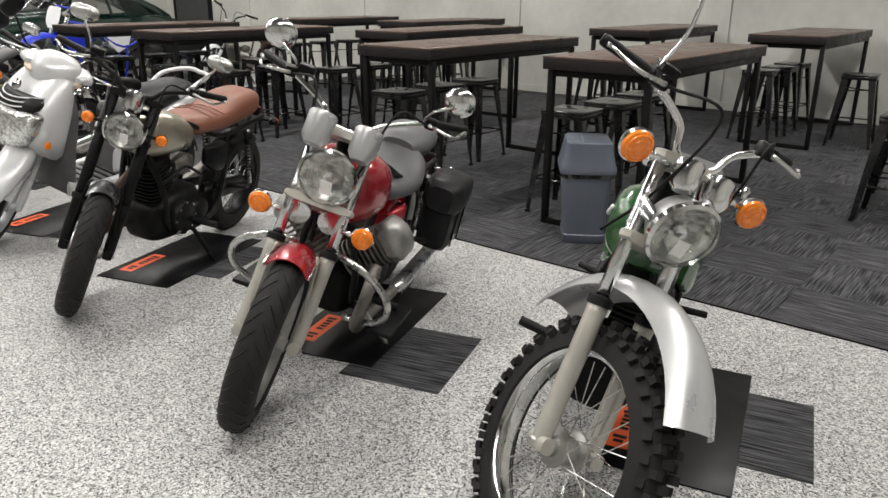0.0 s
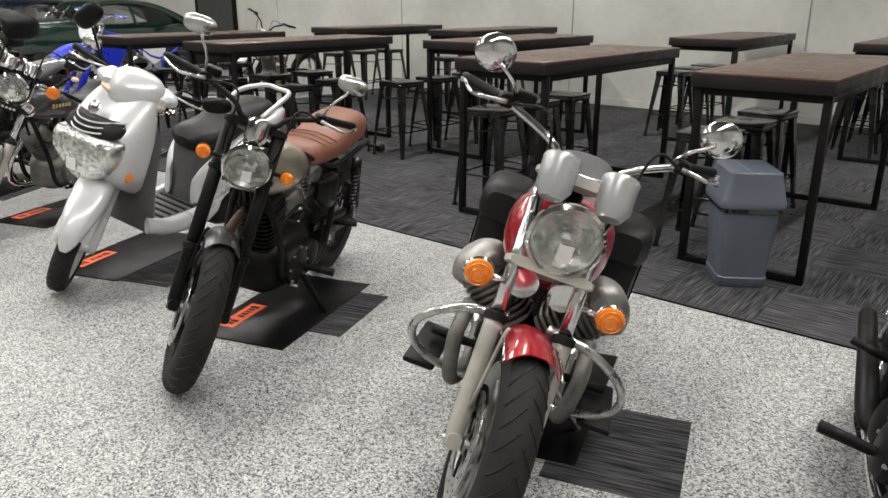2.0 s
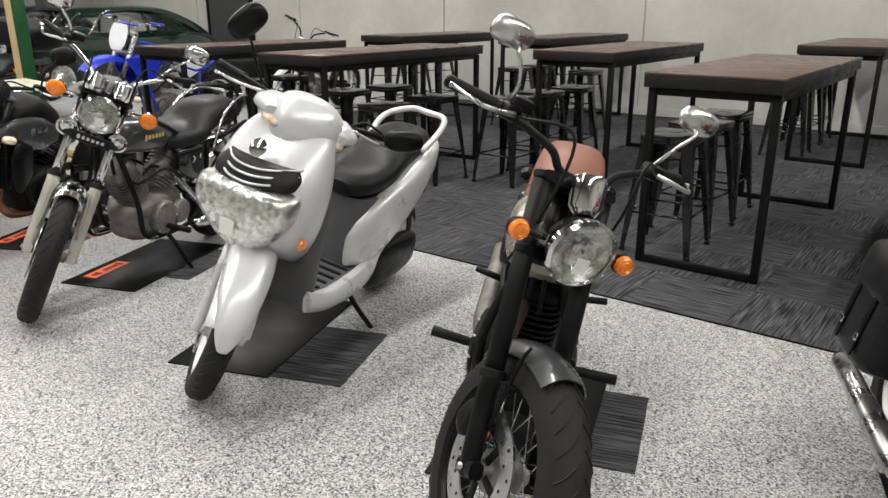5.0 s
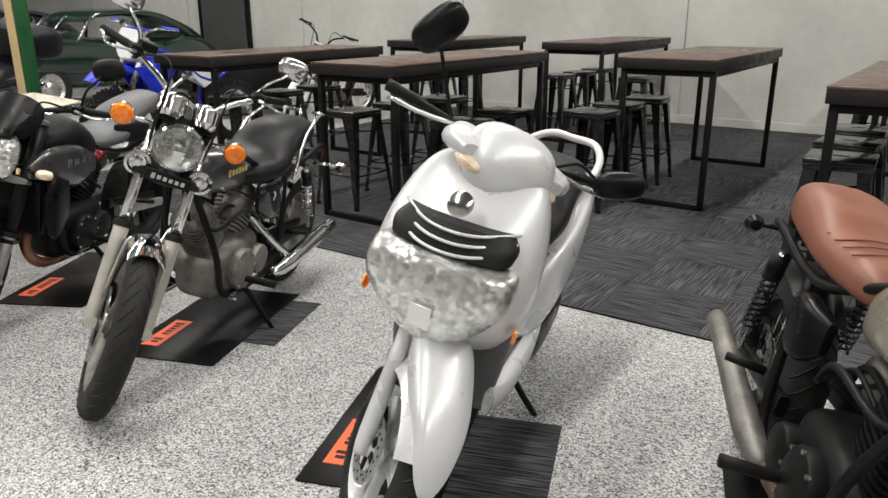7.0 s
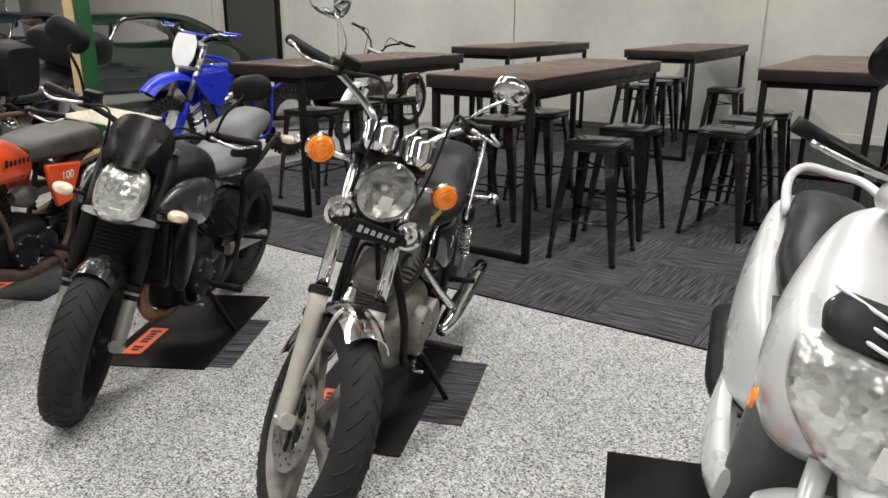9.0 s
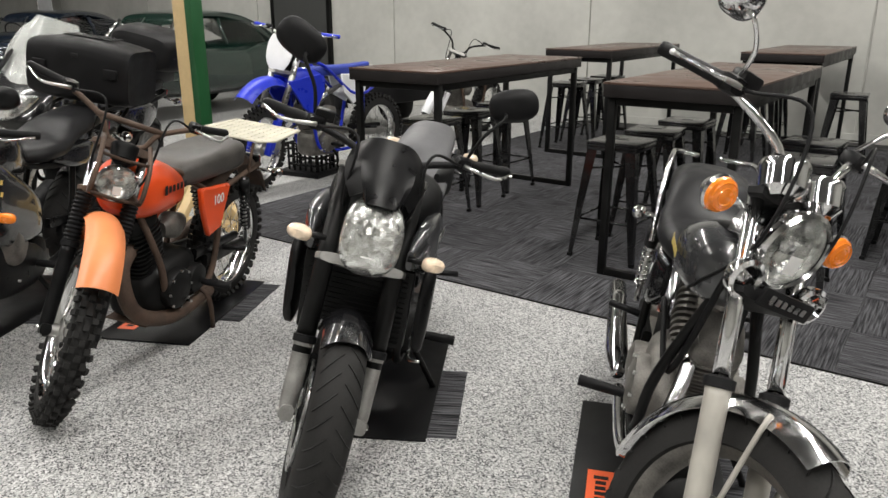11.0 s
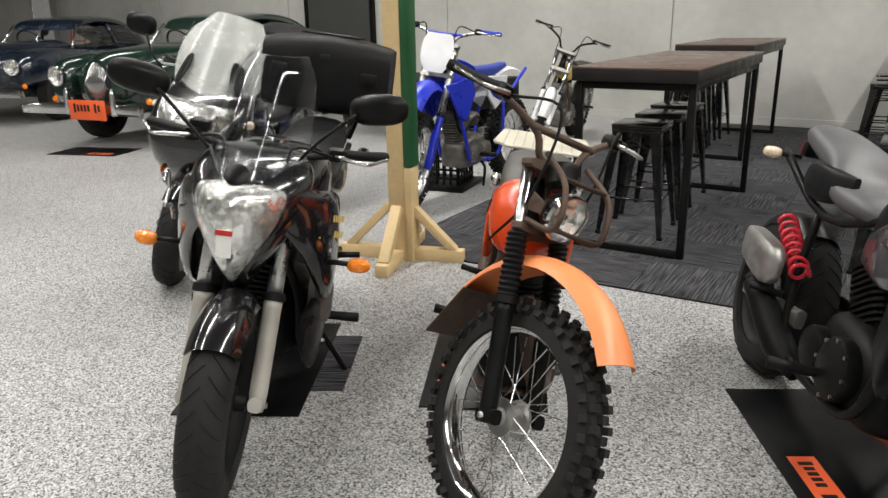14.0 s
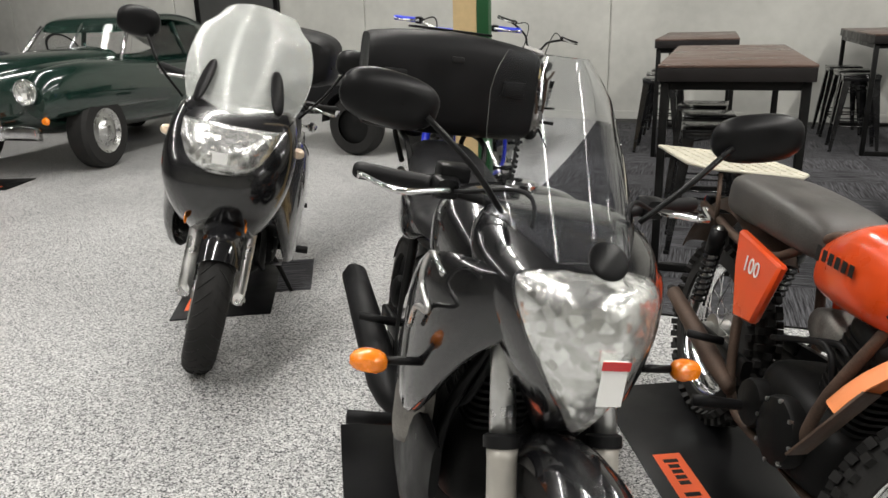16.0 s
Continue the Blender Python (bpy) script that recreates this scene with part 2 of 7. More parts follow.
# ---- building helpers ----
def part(name, bm, material, parent=None, label="", m=None, smooth=True):
    """Link a bmesh as one mesh object under a thing or a part."""
    me = bpy.data.meshes.new(name)
    if smooth:
        for fc in bm.faces:
            fc.smooth = True
        for ed in bm.edges:
            if len(ed.link_faces) == 2 and ed.calc_face_angle(0) > 0.7:
                ed.smooth = False
    bm.to_mesh(me)
    bm.free()
    me.materials.append(material)
    ob = new(name, me)
    if parent is not None:
        ob.parent = parent
    if m is not None:
        ob.matrix_basis = m
    if label:
        tagged(ob, label)
    return ob


def thing(name, label, category, m, group=""):
    e = new(name)
    e.empty_display_size = 0.1
    e.matrix_basis = m
    return tagged(e, label, category, group)


def box(cx, cy, cz, sx, sy, sz, bev=0.004, m=None, bm=None):
    """A bevelled box by its middle and full sizes."""
    bm = bm or bmesh.new()
    t = Matrix.LocRotScale((cx, cy, cz), None, (sx, sy, sz))
    r = bmesh.ops.create_cube(bm, size=1.0, matrix=(m or Matrix()) @ t)
    if bev:
        es = list({e for v in r["verts"] for e in v.link_edges})
        bmesh.ops.bevel(bm, geom=es, offset=min(bev, 0.45 * min(sx, sy, sz)), segments=2, affect="EDGES", profile=0.5)
    return bm


def smooth_path(pts, n):
    """Catmull-Rom points through pts."""
    if len(pts) < 3 or n < 2:
        return [Vector(p) for p in pts]
    p = [Vector(q) for q in pts]
    p = [2 * p[0] - p[1]] + p + [2 * p[-1] - p[-2]]
    out = []
    for i in range(1, len(p) - 2):
        for k in range(n):
            t = k / n
            out.append(0.5 * (2 * p[i] + (p[i + 1] - p[i - 1]) * t + (2 * p[i - 1] - 5 * p[i] + 4 * p[i + 1] - p[i + 2]) * t * t
                              + (3 * p[i] - p[i - 1] - 3 * p[i + 1] + p[i + 2]) * t ** 3))
    out.append(p[-2])
    return out


def tube(pts, r, seg=10, n=5, bm=None, closed=False):
    """A round tube along a smooth path; r is one radius or one for each given point."""
    bm = bm or bmesh.new()
    path = smooth_path(pts, n)
    rs = r if isinstance(r, (list, tuple)) else [r] * len(pts)
    k = (len(path) - 1) / max(1, len(rs) - 1)
    rings = []
    side = None
    for i, c in enumerate(path):
        d = (path[min(i + 1, len(path) - 1)] - path[max(i - 1, 0)]).normalized()
        if side is None:
            side = d.orthogonal().normalized()
        side = (side - d * side.dot(d)).normalized()
        up = d.cross(side)
        f = i / k
        j = min(int(f), len(rs) - 2) if len(rs) > 1 else 0
        rad = rs[j] + (rs[min(j + 1, len(rs) - 1)] - rs[j]) * (f - j)
        rings.append([bm.verts.new(c + (side * math.cos(a) + up * math.sin(a)) * rad) for a in [2 * math.pi * q / seg for q in range(seg)]])
    for a, b in zip(rings, rings[1:]):
        for q in range(seg):
            bm.faces.new((a[q], a[(q + 1) % seg], b[(q + 1) % seg], b[q]))
    bm.faces.new(rings[0][::-1])
    bm.faces.new(rings[-1])
    return bm


def turn(profile, m=None, seg=24, bm=None, a0=0.0, a1=360.0):
    """A turned body about the z axis: profile of (r, z); moved by m."""
    bm = bm or bmesh.new()
    m = m or Matrix()
    full = abs(a1 - a0 - 360) < 1e-6
    cnt = seg if full else seg + 1
    rings = []
    for r, z in profile:
        if r < 1e-6 and full:
            rings.append([bm.verts.new(m @ Vector((0, 0, z)))])
            continue
        rings.append([bm.verts.new(m @ Vector((r * math.cos(a), r * math.sin(a), z))) for a in [radians(a0 + (a1 - a0) * q / seg) for q in range(cnt)]])
    for a, b in zip(rings, rings[1:]):
        for q in range(seg):
            p = (q + 1) % cnt
            ring = [a[q % len(a)], a[p % len(a)], b[p % len(b)], b[q % len(b)]]
            ring = list(dict.fromkeys(ring))
            if len(ring) > 2:
                bm.faces.new(ring)
    bmesh.ops.recalc_face_normals(bm, faces=bm.faces)
    return bm


def loft(sections, seg=20, bm=None, m=None, axis="x"):
    """A closed body through sections (x, y, z, half width, half height, squareness, lean): rounded boxes across x."""
    bm = bm or bmesh.new()
    m = m or Matrix()
    rings = []
    for s in sections:
        x, y, z, w, h = s[:5]
        p = s[5] if len(s) > 5 else 2.5
        sh = s[6] if len(s) > 6 else 0.0
        ring = []
        for q in range(seg):
            a = 2 * math.pi * (q + 0.5) / seg
            c, d = math.cos(a), math.sin(a)
            yy = w * math.copysign(abs(c) ** (2 / p), c)
            zz = h * math.copysign(abs(d) ** (2 / p), d)
            ring.append(bm.verts.new(m @ Vector((x + sh * zz, y + yy, z + zz))))
        rings.append(ring)
    for a, b in zip(rings, rings[1:]):
        for q in range(seg):
            bm.faces.new((a[q], a[(q + 1) % seg], b[(q + 1) % seg], b[q]))
    bm.faces.new(rings[0][::-1])
    bm.faces.new(rings[-1])
    bmesh.ops.recalc_face_normals(bm, faces=bm.faces)
    return bm


def fine(sections, n=4):
    """More sections between the given ones, on a smooth curve."""
    rows = [tuple(s) + (2.5, 0.0)[len(s) - 5:] for s in sections]
    a = np.array(rows, float)
    ext = np.vstack([2 * a[0] - a[1], a, 2 * a[-1] - a[-2]])
    out = []
    for i in range(1, len(ext) - 2):
        for k in range(n):
            t = k / n
            out.append(0.5 * (2 * ext[i] + (ext[i + 1] - ext[i - 1]) * t + (2 * ext[i - 1] - 5 * ext[i] + 4 * ext[i + 1] - ext[i + 2]) * t * t
                              + (3 * ext[i] - ext[i - 1] - 3 * ext[i + 1] + ext[i + 2]) * t ** 3))
    out.append(ext[-2])
    out = np.array(out)
    out[:, 3:5] = np.maximum(out[:, 3:5], 0.002)
    return [tuple(r) for r in out]


def slab(outline, thick, m, bev=0.003):
    """A plate from an outline in x, y, with its thickness downwards."""
    bm = bmesh.new()
    fc = bm.faces.new([bm.verts.new((x, y, 0)) for x, y in outline])
    r = bmesh.ops.extrude_face_region(bm, geom=[fc])
    bmesh.ops.translate(bm, verts=[v for v in r["geom"] if isinstance(v, bmesh.types.BMVert)], vec=(0, 0, -thick))
    bmesh.ops.recalc_face_normals(bm, faces=bm.faces)
    if bev:
        bmesh.ops.bevel(bm, geom=list(bm.edges), offset=bev, segments=1, affect="EDGES")
    bm.transform(m)
    return bm


def shell(grid, thick):
    """A curved sheet of a given thickness over rows of points."""
    bm = bmesh.new()
    rows = [[bm.verts.new(p) for p in r] for r in grid]
    for a, b in zip(rows, rows[1:]):
        for q in range(len(a) - 1):
            bm.faces.new((a[q], a[q + 1], b[q + 1], b[q]))
    bmesh.ops.recalc_face_normals(bm, faces=bm.faces)
    bmesh.ops.solidify(bm, geom=list(bm.faces), thickness=thick)
    return bm


def letters(text, size, material, parent, m, name="lettering"):
    cu = bpy.data.curves.new(name, "FONT")
    cu.body, cu.size, cu.extrude, cu.align_x, cu.align_y = text, size, 0.001, "CENTER", "CENTER"
    tmp = bpy.data.objects.new(name, cu)
    me = bpy.data.meshes.new_from_object(tmp)
    bpy.data.objects.remove(tmp)
    me.materials.append(material)
    ob = new(name, me)
    ob.parent, ob.matrix_basis = parent, m
    return ob


RX90 = pose(0, 0, 0, 90)      # z axis to -y
RY90 = pose(0, 0, 0, 0, 90)   # z axis to +x

# ---- the hall ----
U0, U1, V0, V1 = -27.0, 4.0, -7.0, 9.75


def structure(name, bm, material, label):
    ob = part(name, bm, material, None, "", HALL.copy(), smooth=False)
    return tagged(ob, label, name.split("_")[0], "", "structure")


structure("floor", box((U0 + U1) / 2, (V0 + V1) / 2, -0.1, U1 - U0 + 1, V1 - V0 + 1, 0.2, 0), M_FLOOR, "grey and white flake epoxy floor, glossy, speckled")
structure("wall_south", box((U0 + U1) / 2, V0 - 0.1, CEIL / 2, U1 - U0 + 0.4, 0.2, CEIL, 0), M_CONC, "plain grey concrete wall")
structure("wall_east", box(U1 + 0.1, (V0 + V1) / 2, CEIL / 2, 0.2, V1 - V0, CEIL, 0), M_CONC, "plain grey concrete wall")
structure("wall_west", box(U0 - 0.1, (V0 + V1) / 2, CEIL / 2, 0.2, V1 - V0, CEIL, 0), M_CONC, "plain grey concrete wall")
structure("ceiling", box((U0 + U1) / 2, (V0 + V1) / 2, CEIL + 0.1, U1 - U0 + 0.4, V1 - V0 + 0.4, 0.2, 0), M_CEIL, "dark grey warehouse ceiling")
# back wall of tilt-up panels with sealed joints and a dark steel door
wall = structure("wall_north", box((U0 + U1) / 2, V1 + 0.12, CEIL / 2, U1 - U0 + 0.4, 0.2, CEIL, 0), M_JOINT, "grey tilt-up concrete panel wall, mottled and patched")
JOINTS = [U1 + 0.2, 0.1, -3.05, -6.2, -9.5, -12.8, -15.9, -19.1, -22.3, -25.5]
for a, b in zip(JOINTS, JOINTS[1:]):
    part("concrete_panel", box((a + b) / 2, V1 + 0.01, CEIL / 2, a - b - 0.022, 0.03, CEIL - 0.01, 0.004), M_CONC, wall, smooth=False)
structure("skirting_trim", box((U0 + U1) / 2, V1 - 0.012, 0.05, U1 - U0, 0.016, 0.1, 0.003), M_CONC, "low concrete skirting strip")
door = structure("door_1", box(-14.8, V1 - 0.03, 1.6, 1.3, 0.05, 3.2, 0.006), M_STEELDOOR, "dark grey steel door panel, closed")
for u in (-15.46, -14.14):
    part("door_frame", box(u, V1 - 0.04, 1.6, 0.07, 0.07, 3.2, 0.004), M_FRAME, door, smooth=False)

for u, v in LAMPS:
    t = thing("ceiling_light", "linear ceiling light with a glowing tube", "light", HALL @ pose(u, v, 0), "ceiling lights")
    part("housing", box(0, 0, CEIL - 0.33, 0.3, 3.8, 0.1, 0.01), M_CEIL, t)
    for y in (-1.5, 1.5):
        part("hanger", tube([(0, y, CEIL - 0.3), (0, y, CEIL)], 0.006, 6, 1), M_DULLCHROME, t)
    part("tube", box(0, 0, CEIL - 0.39, 0.08, 3.7, 0.016, 0), M_TUBE, t, "glowing tube")


# ---- tables and stools ----
def make_table(m):
    t = thing("bar_table", "tall bar table with a dark walnut top and black steel frame", "table", m, "bar tables")
    W, L, H = 0.70, 2.0, 1.05
    part("tabletop", box(0, 0, H - 0.006, W, L, 0.012, 0.002), M_WALNUT, t, "dark walnut laminate top")
    part("edge_band", box(0, 0, H - 0.045, W - 0.004, L - 0.004, 0.064, 0.003), M_EDGE, t)
    for x in (-1, 1):
        for y in (-1, 1):
            part("leg", box(x * (W / 2 - 0.035), y * (L / 2 - 0.06), (H - 0.08) / 2, 0.04, 0.04, H - 0.082, 0.004), M_FRAME, t)
        part("rail", box(x * (W / 2 - 0.035), 0, H - 0.1, 0.03, L - 0.16, 0.04, 0.003), M_FRAME, t)
    for y in (-1, 1):
        part("floor_bar", box(0, y * (L / 2 - 0.06), 0.021, W - 0.11, 0.04, 0.04, 0.004), M_FRAME, t)
        part("end_rail", box(0, y * (L / 2 - 0.06), H - 0.1, W - 0.11, 0.03, 0.04, 0.003), M_FRAME, t)
    return t


TABLES = [(-3.36, 4.91), (-1.78, 4.92), (-6.43, 4.86), (-8.19, 4.89), (-4.95, 6.43), (-6.65, 8.5), (-8.43, 8.1), (-3.45, 8.5), (-1.76, 8.55), (0.02, 6.1)]
first = make_table(HALL @ pose(TABLES[0][0], TABLES[0][1], 0.008))
for u, v in TABLES[1:]:
    copy_thing(first, HALL @ pose(u, v, 0.008, 0, 0, 0.6 * math.sin(7 * u)))


def make_stool(m):
    t = thing("bar_stool", "glossy black pressed steel backless bar stool", "stool", m, "bar stools")
    H, s, f = 0.69, 0.145, 0.205
    seat = box(0, 0, H - 0.009, 0.31, 0.31, 0.018, 0.008)
    part("seat", seat, M_STOOL, t)
    part("seat_skirt", box(0, 0, H - 0.034, 0.302, 0.302, 0.034, 0.006), M_STOOL, t)
    # no opening is cut: the hand hole's dark inside is a black plate
    part("hand_hole_shade", box(0, 0, H + 0.0008, 0.075, 0.024, 0.002, 0.0005), M_INK, t, "dark plate standing for the shade in the hand hole")
    for x in (-1, 1):
        for y in (-1, 1):
            bm = bmesh.new()
            rows = []
            for z, k, w in ((H - 0.04, s, 0.062), (0.3, s + (f - s) * 0.6, 0.046), (0.0, f, 0.026)):
                rows.append([bm.verts.new(p) for p in ((x * k, y * (k - w), z), (x * k, y * k, z), (x * (k - w), y * k, z), (x * (k - 0.008), y * (k - 0.008), z))])
            for a, b in zip(rows, rows[1:]):
                for q in range(4):
                    bm.faces.new((a[q], a[(q + 1) % 4], b[(q + 1) % 4], b[q]))
            bm.faces.new(rows[0])
            bm.faces.new(rows[-1])
            bmesh.ops.recalc_face_normals(bm, faces=bm.faces)
            leg = part("leg", bm, M_STOOL, t, smooth=False)
            part("rubber_foot", box(x * (f - 0.011), y * (f - 0.011), 0.011, 0.03, 0.03, 0.022, 0.004), M_MATTE, leg)
    k = s + (f - s) * 0.66 - 0.012
    for a, b in (((-k, -k), (k, -k)), ((-k, k), (k, k)), ((-k, -k), (-k, k)), ((k, -k), (k, k))):
        part("foot_rail", tube([(*a, 0.235), (*b, 0.235)], 0.007, 8, 1), M_STOOL, t)
    k2 = s + (f - s) * 0.2 - 0.012
    part("cross_brace", tube([(-k2, -k2, H - 0.16), (k2, k2, H - 0.16)], 0.006, 6, 1), M_STOOL, t)
    part("cross_brace", tube([(-k2, k2, H - 0.148), (k2, -k2, H - 0.148)], 0.006, 6, 1), M_STOOL, t)
    return t


STOOLS = []
for (tu, tv), offs in zip(TABLES, [(-0.32, -0.62, 3), (-0.36, -0.6, 3), (-0.38, -0.55, 3), (-0.12, -0.45, 3), (-0.42, -1.2, 3), (-0.36, -0.6, 3), (-0.3, -0.55, 3), (-0.42, -0.6, 3), (-0.3, -0.6, 3), (-0.4, -0.6, 2)]):
    for i in range(offs[2]):
        STOOLS.append((tu + offs[0] + 0.03 * math.sin(5 * i + tu * 9), tv + offs[1] + 0.53 * i, 4 * math.sin(tu * 3 + i * 2)))
STOOLS += [(-5.88, 4.3, 4), (-5.92, 4.92, -3), (-1.2, 8.2, 5), (-6.12, 8.0, 3)]
first = make_stool(HALL @ pose(*STOOLS[0][:2], 0.008, 0, 0, STOOLS[0][2]))
for u, v, r in STOOLS[1:]:
    copy_thing(first, HALL @ pose(u, v, 0.008, 0, 0, r))

# ---- swing-top bin ----
t = thing("swing_bin", "blue-grey plastic swing-top rubbish bin on the carpet edge", "bin", HALL @ pose(-1.76, 3.87, 0.008, 0, 0, 34))


def rounded_ring(bm, hx, hy, z, p=7, seg=28):
    out = []
    for q in range(seg):
        a = 2 * math.pi * (q + 0.5) / seg
        c, s = math.cos(a), math.sin(a)
        out.append(bm.verts.new((hx * math.copysign(abs(c) ** (2 / p), c), hy * math.copysign(abs(s) ** (2 / p), s), z)))
    return out


def stack(levels, p=7):
    """A rounded square body up through levels of (half x, half y, z)."""
    bm = bmesh.new()
    rings = [rounded_ring(bm, *l, p) for l in levels]
    for a, b in zip(rings, rings[1:]):
        for q in range(len(a)):
            bm.faces.new((a[q], a[(q + 1) % len(a)], b[(q + 1) % len(a)], b[q]))
    bm.faces.new(rings[0][::-1])
    bm.faces.new(rings[-1])
    bmesh.ops.recalc_face_normals(bm, faces=bm.faces)
    return bm


part("body", stack([(0.118, 0.138, 0.0), (0.124, 0.144, 0.008), (0.127, 0.147, 0.05), (0.122, 0.142, 0.056), (0.143, 0.165, 0.39), (0.147, 0.169, 0.41)]), M_BIN, t)
part("liner_bag", stack([(0.146, 0.168, 0.395), (0.153, 0.176, 0.40), (0.151, 0.174, 0.432), (0.148, 0.17, 0.436)]), M_GLOSSBLACK, t, "black bin liner folded over the rim")
part("lid_collar", stack([(0.16, 0.183, 0.425), (0.162, 0.185, 0.43), (0.163, 0.186, 0.455), (0.155, 0.178, 0.475), (0.128, 0.17, 0.60), (0.118, 0.165, 0.605)], 9), M_BIN, t)
part("swing_flap", box(-0.07, 0, 0.555, 0.16, 0.29, 0.012, 0.005, pose(0, 0, 0)), M_BINLID, t, "pale blue-grey swing flap", pose(-0.062, 0, 0.0) @ Matrix.Translation((0, 0, 0.543)) @ pose(0, 0, 0, 0, -52) @ Matrix.Translation((0.062, 0, -0.543)))


# ---- display mats ----
def bars(parent, m, w, h, words, material=M_INK, name="lettering"):
    """Plain bars in place of a printed word."""
    bm = bmesh.new()
    n = sum(words) + len(words) - 1
    i = 0
    for word in words:
        for k in range(word):
            x = -w / 2 + (i + 0.5) * w / n
            box(x, 0, 0.0004, w / n * 0.62, h * (1 if k == 0 else 0.72), 0.0012, 0, None, bm)
            i += 1
        i += 1
    return part(name, bm, material, parent, "", m, smooth=False)


def make_mat(m, group="rubber display mats"):
    t = thing("display_mat", "black rubber display mat with an orange printed sticker", "mat", m, group)
    part("rubber_sheet", box(0, 0, 0.003, 0.46, 0.82, 0.006, 0.002), M_RUBBERMAT, t)
    st = part("sticker", box(-0.14, -0.17, 0.0066, 0.085, 0.27, 0.001, 0), M_STICKER, t, "orange sticker", smooth=False)
    bars(st, pose(-0.14, -0.17, 0.0072, 0, 0, -90), 0.22, 0.045, (5, 2))
    return t


def make_tile(m):
    t = thing("carpet_tile", "loose dark grey carpet tile under a side stand", "carpet tile", m, "loose carpet tiles")
    part("tile_sheet", box(0, 0, 0.0025, 0.42, 0.5, 0.005, 0.002), M_CARPET, t)
    return t


MATS = [(-0.5, 2.3, 14, 0.24, 0.02), (-1.910, 2.175, 17.5, 0.344, -0.251), (-3.285, 2.108, 18, 0.180, 0.049), (-4.612, 2.060, 20.5, 0.323, -0.142), (-5.879, 2.252, 20.5, 0.174, 0.080),
        (-6.957, 2.243, 28.5, 0.121, -0.129), (-8.237, 2.296, 24.5, 0.122, 0.130), (-9.004, 1.820, 28, 0.142, 0.032), (-10.561, 3.141, 27, 0.197, 0.132)]
mat0 = tile0 = None
for u, v, r, du, dv in MATS:
    m, m2 = HALL @ pose(u, v, 0.001, 0, 0, r), HALL @ pose(u, v, -0.0015, 0, 0, r) @ pose(du, dv, 0)
    mat0, tile0 = (copy_thing(mat0, m), copy_thing(tile0, m2)) if mat0 else (make_mat(m), make_tile(m2))
# ---- motorcycles ----
def tyre_profile(r, w, rim):
    """Section of a tyre, (radius, offset along the axle)."""
    h = w / 2
    pts = []
    for k in range(13):
        a = math.pi * k / 12
        c, s = math.cos(a), math.sin(a)
        pts.append((rim + (r - rim) * (s ** 0.75), -h * math.copysign(abs(c) ** 0.85, c)))
    return [(rim - 0.004, -h * 0.8)] + pts + [(rim - 0.004, h * 0.8)]


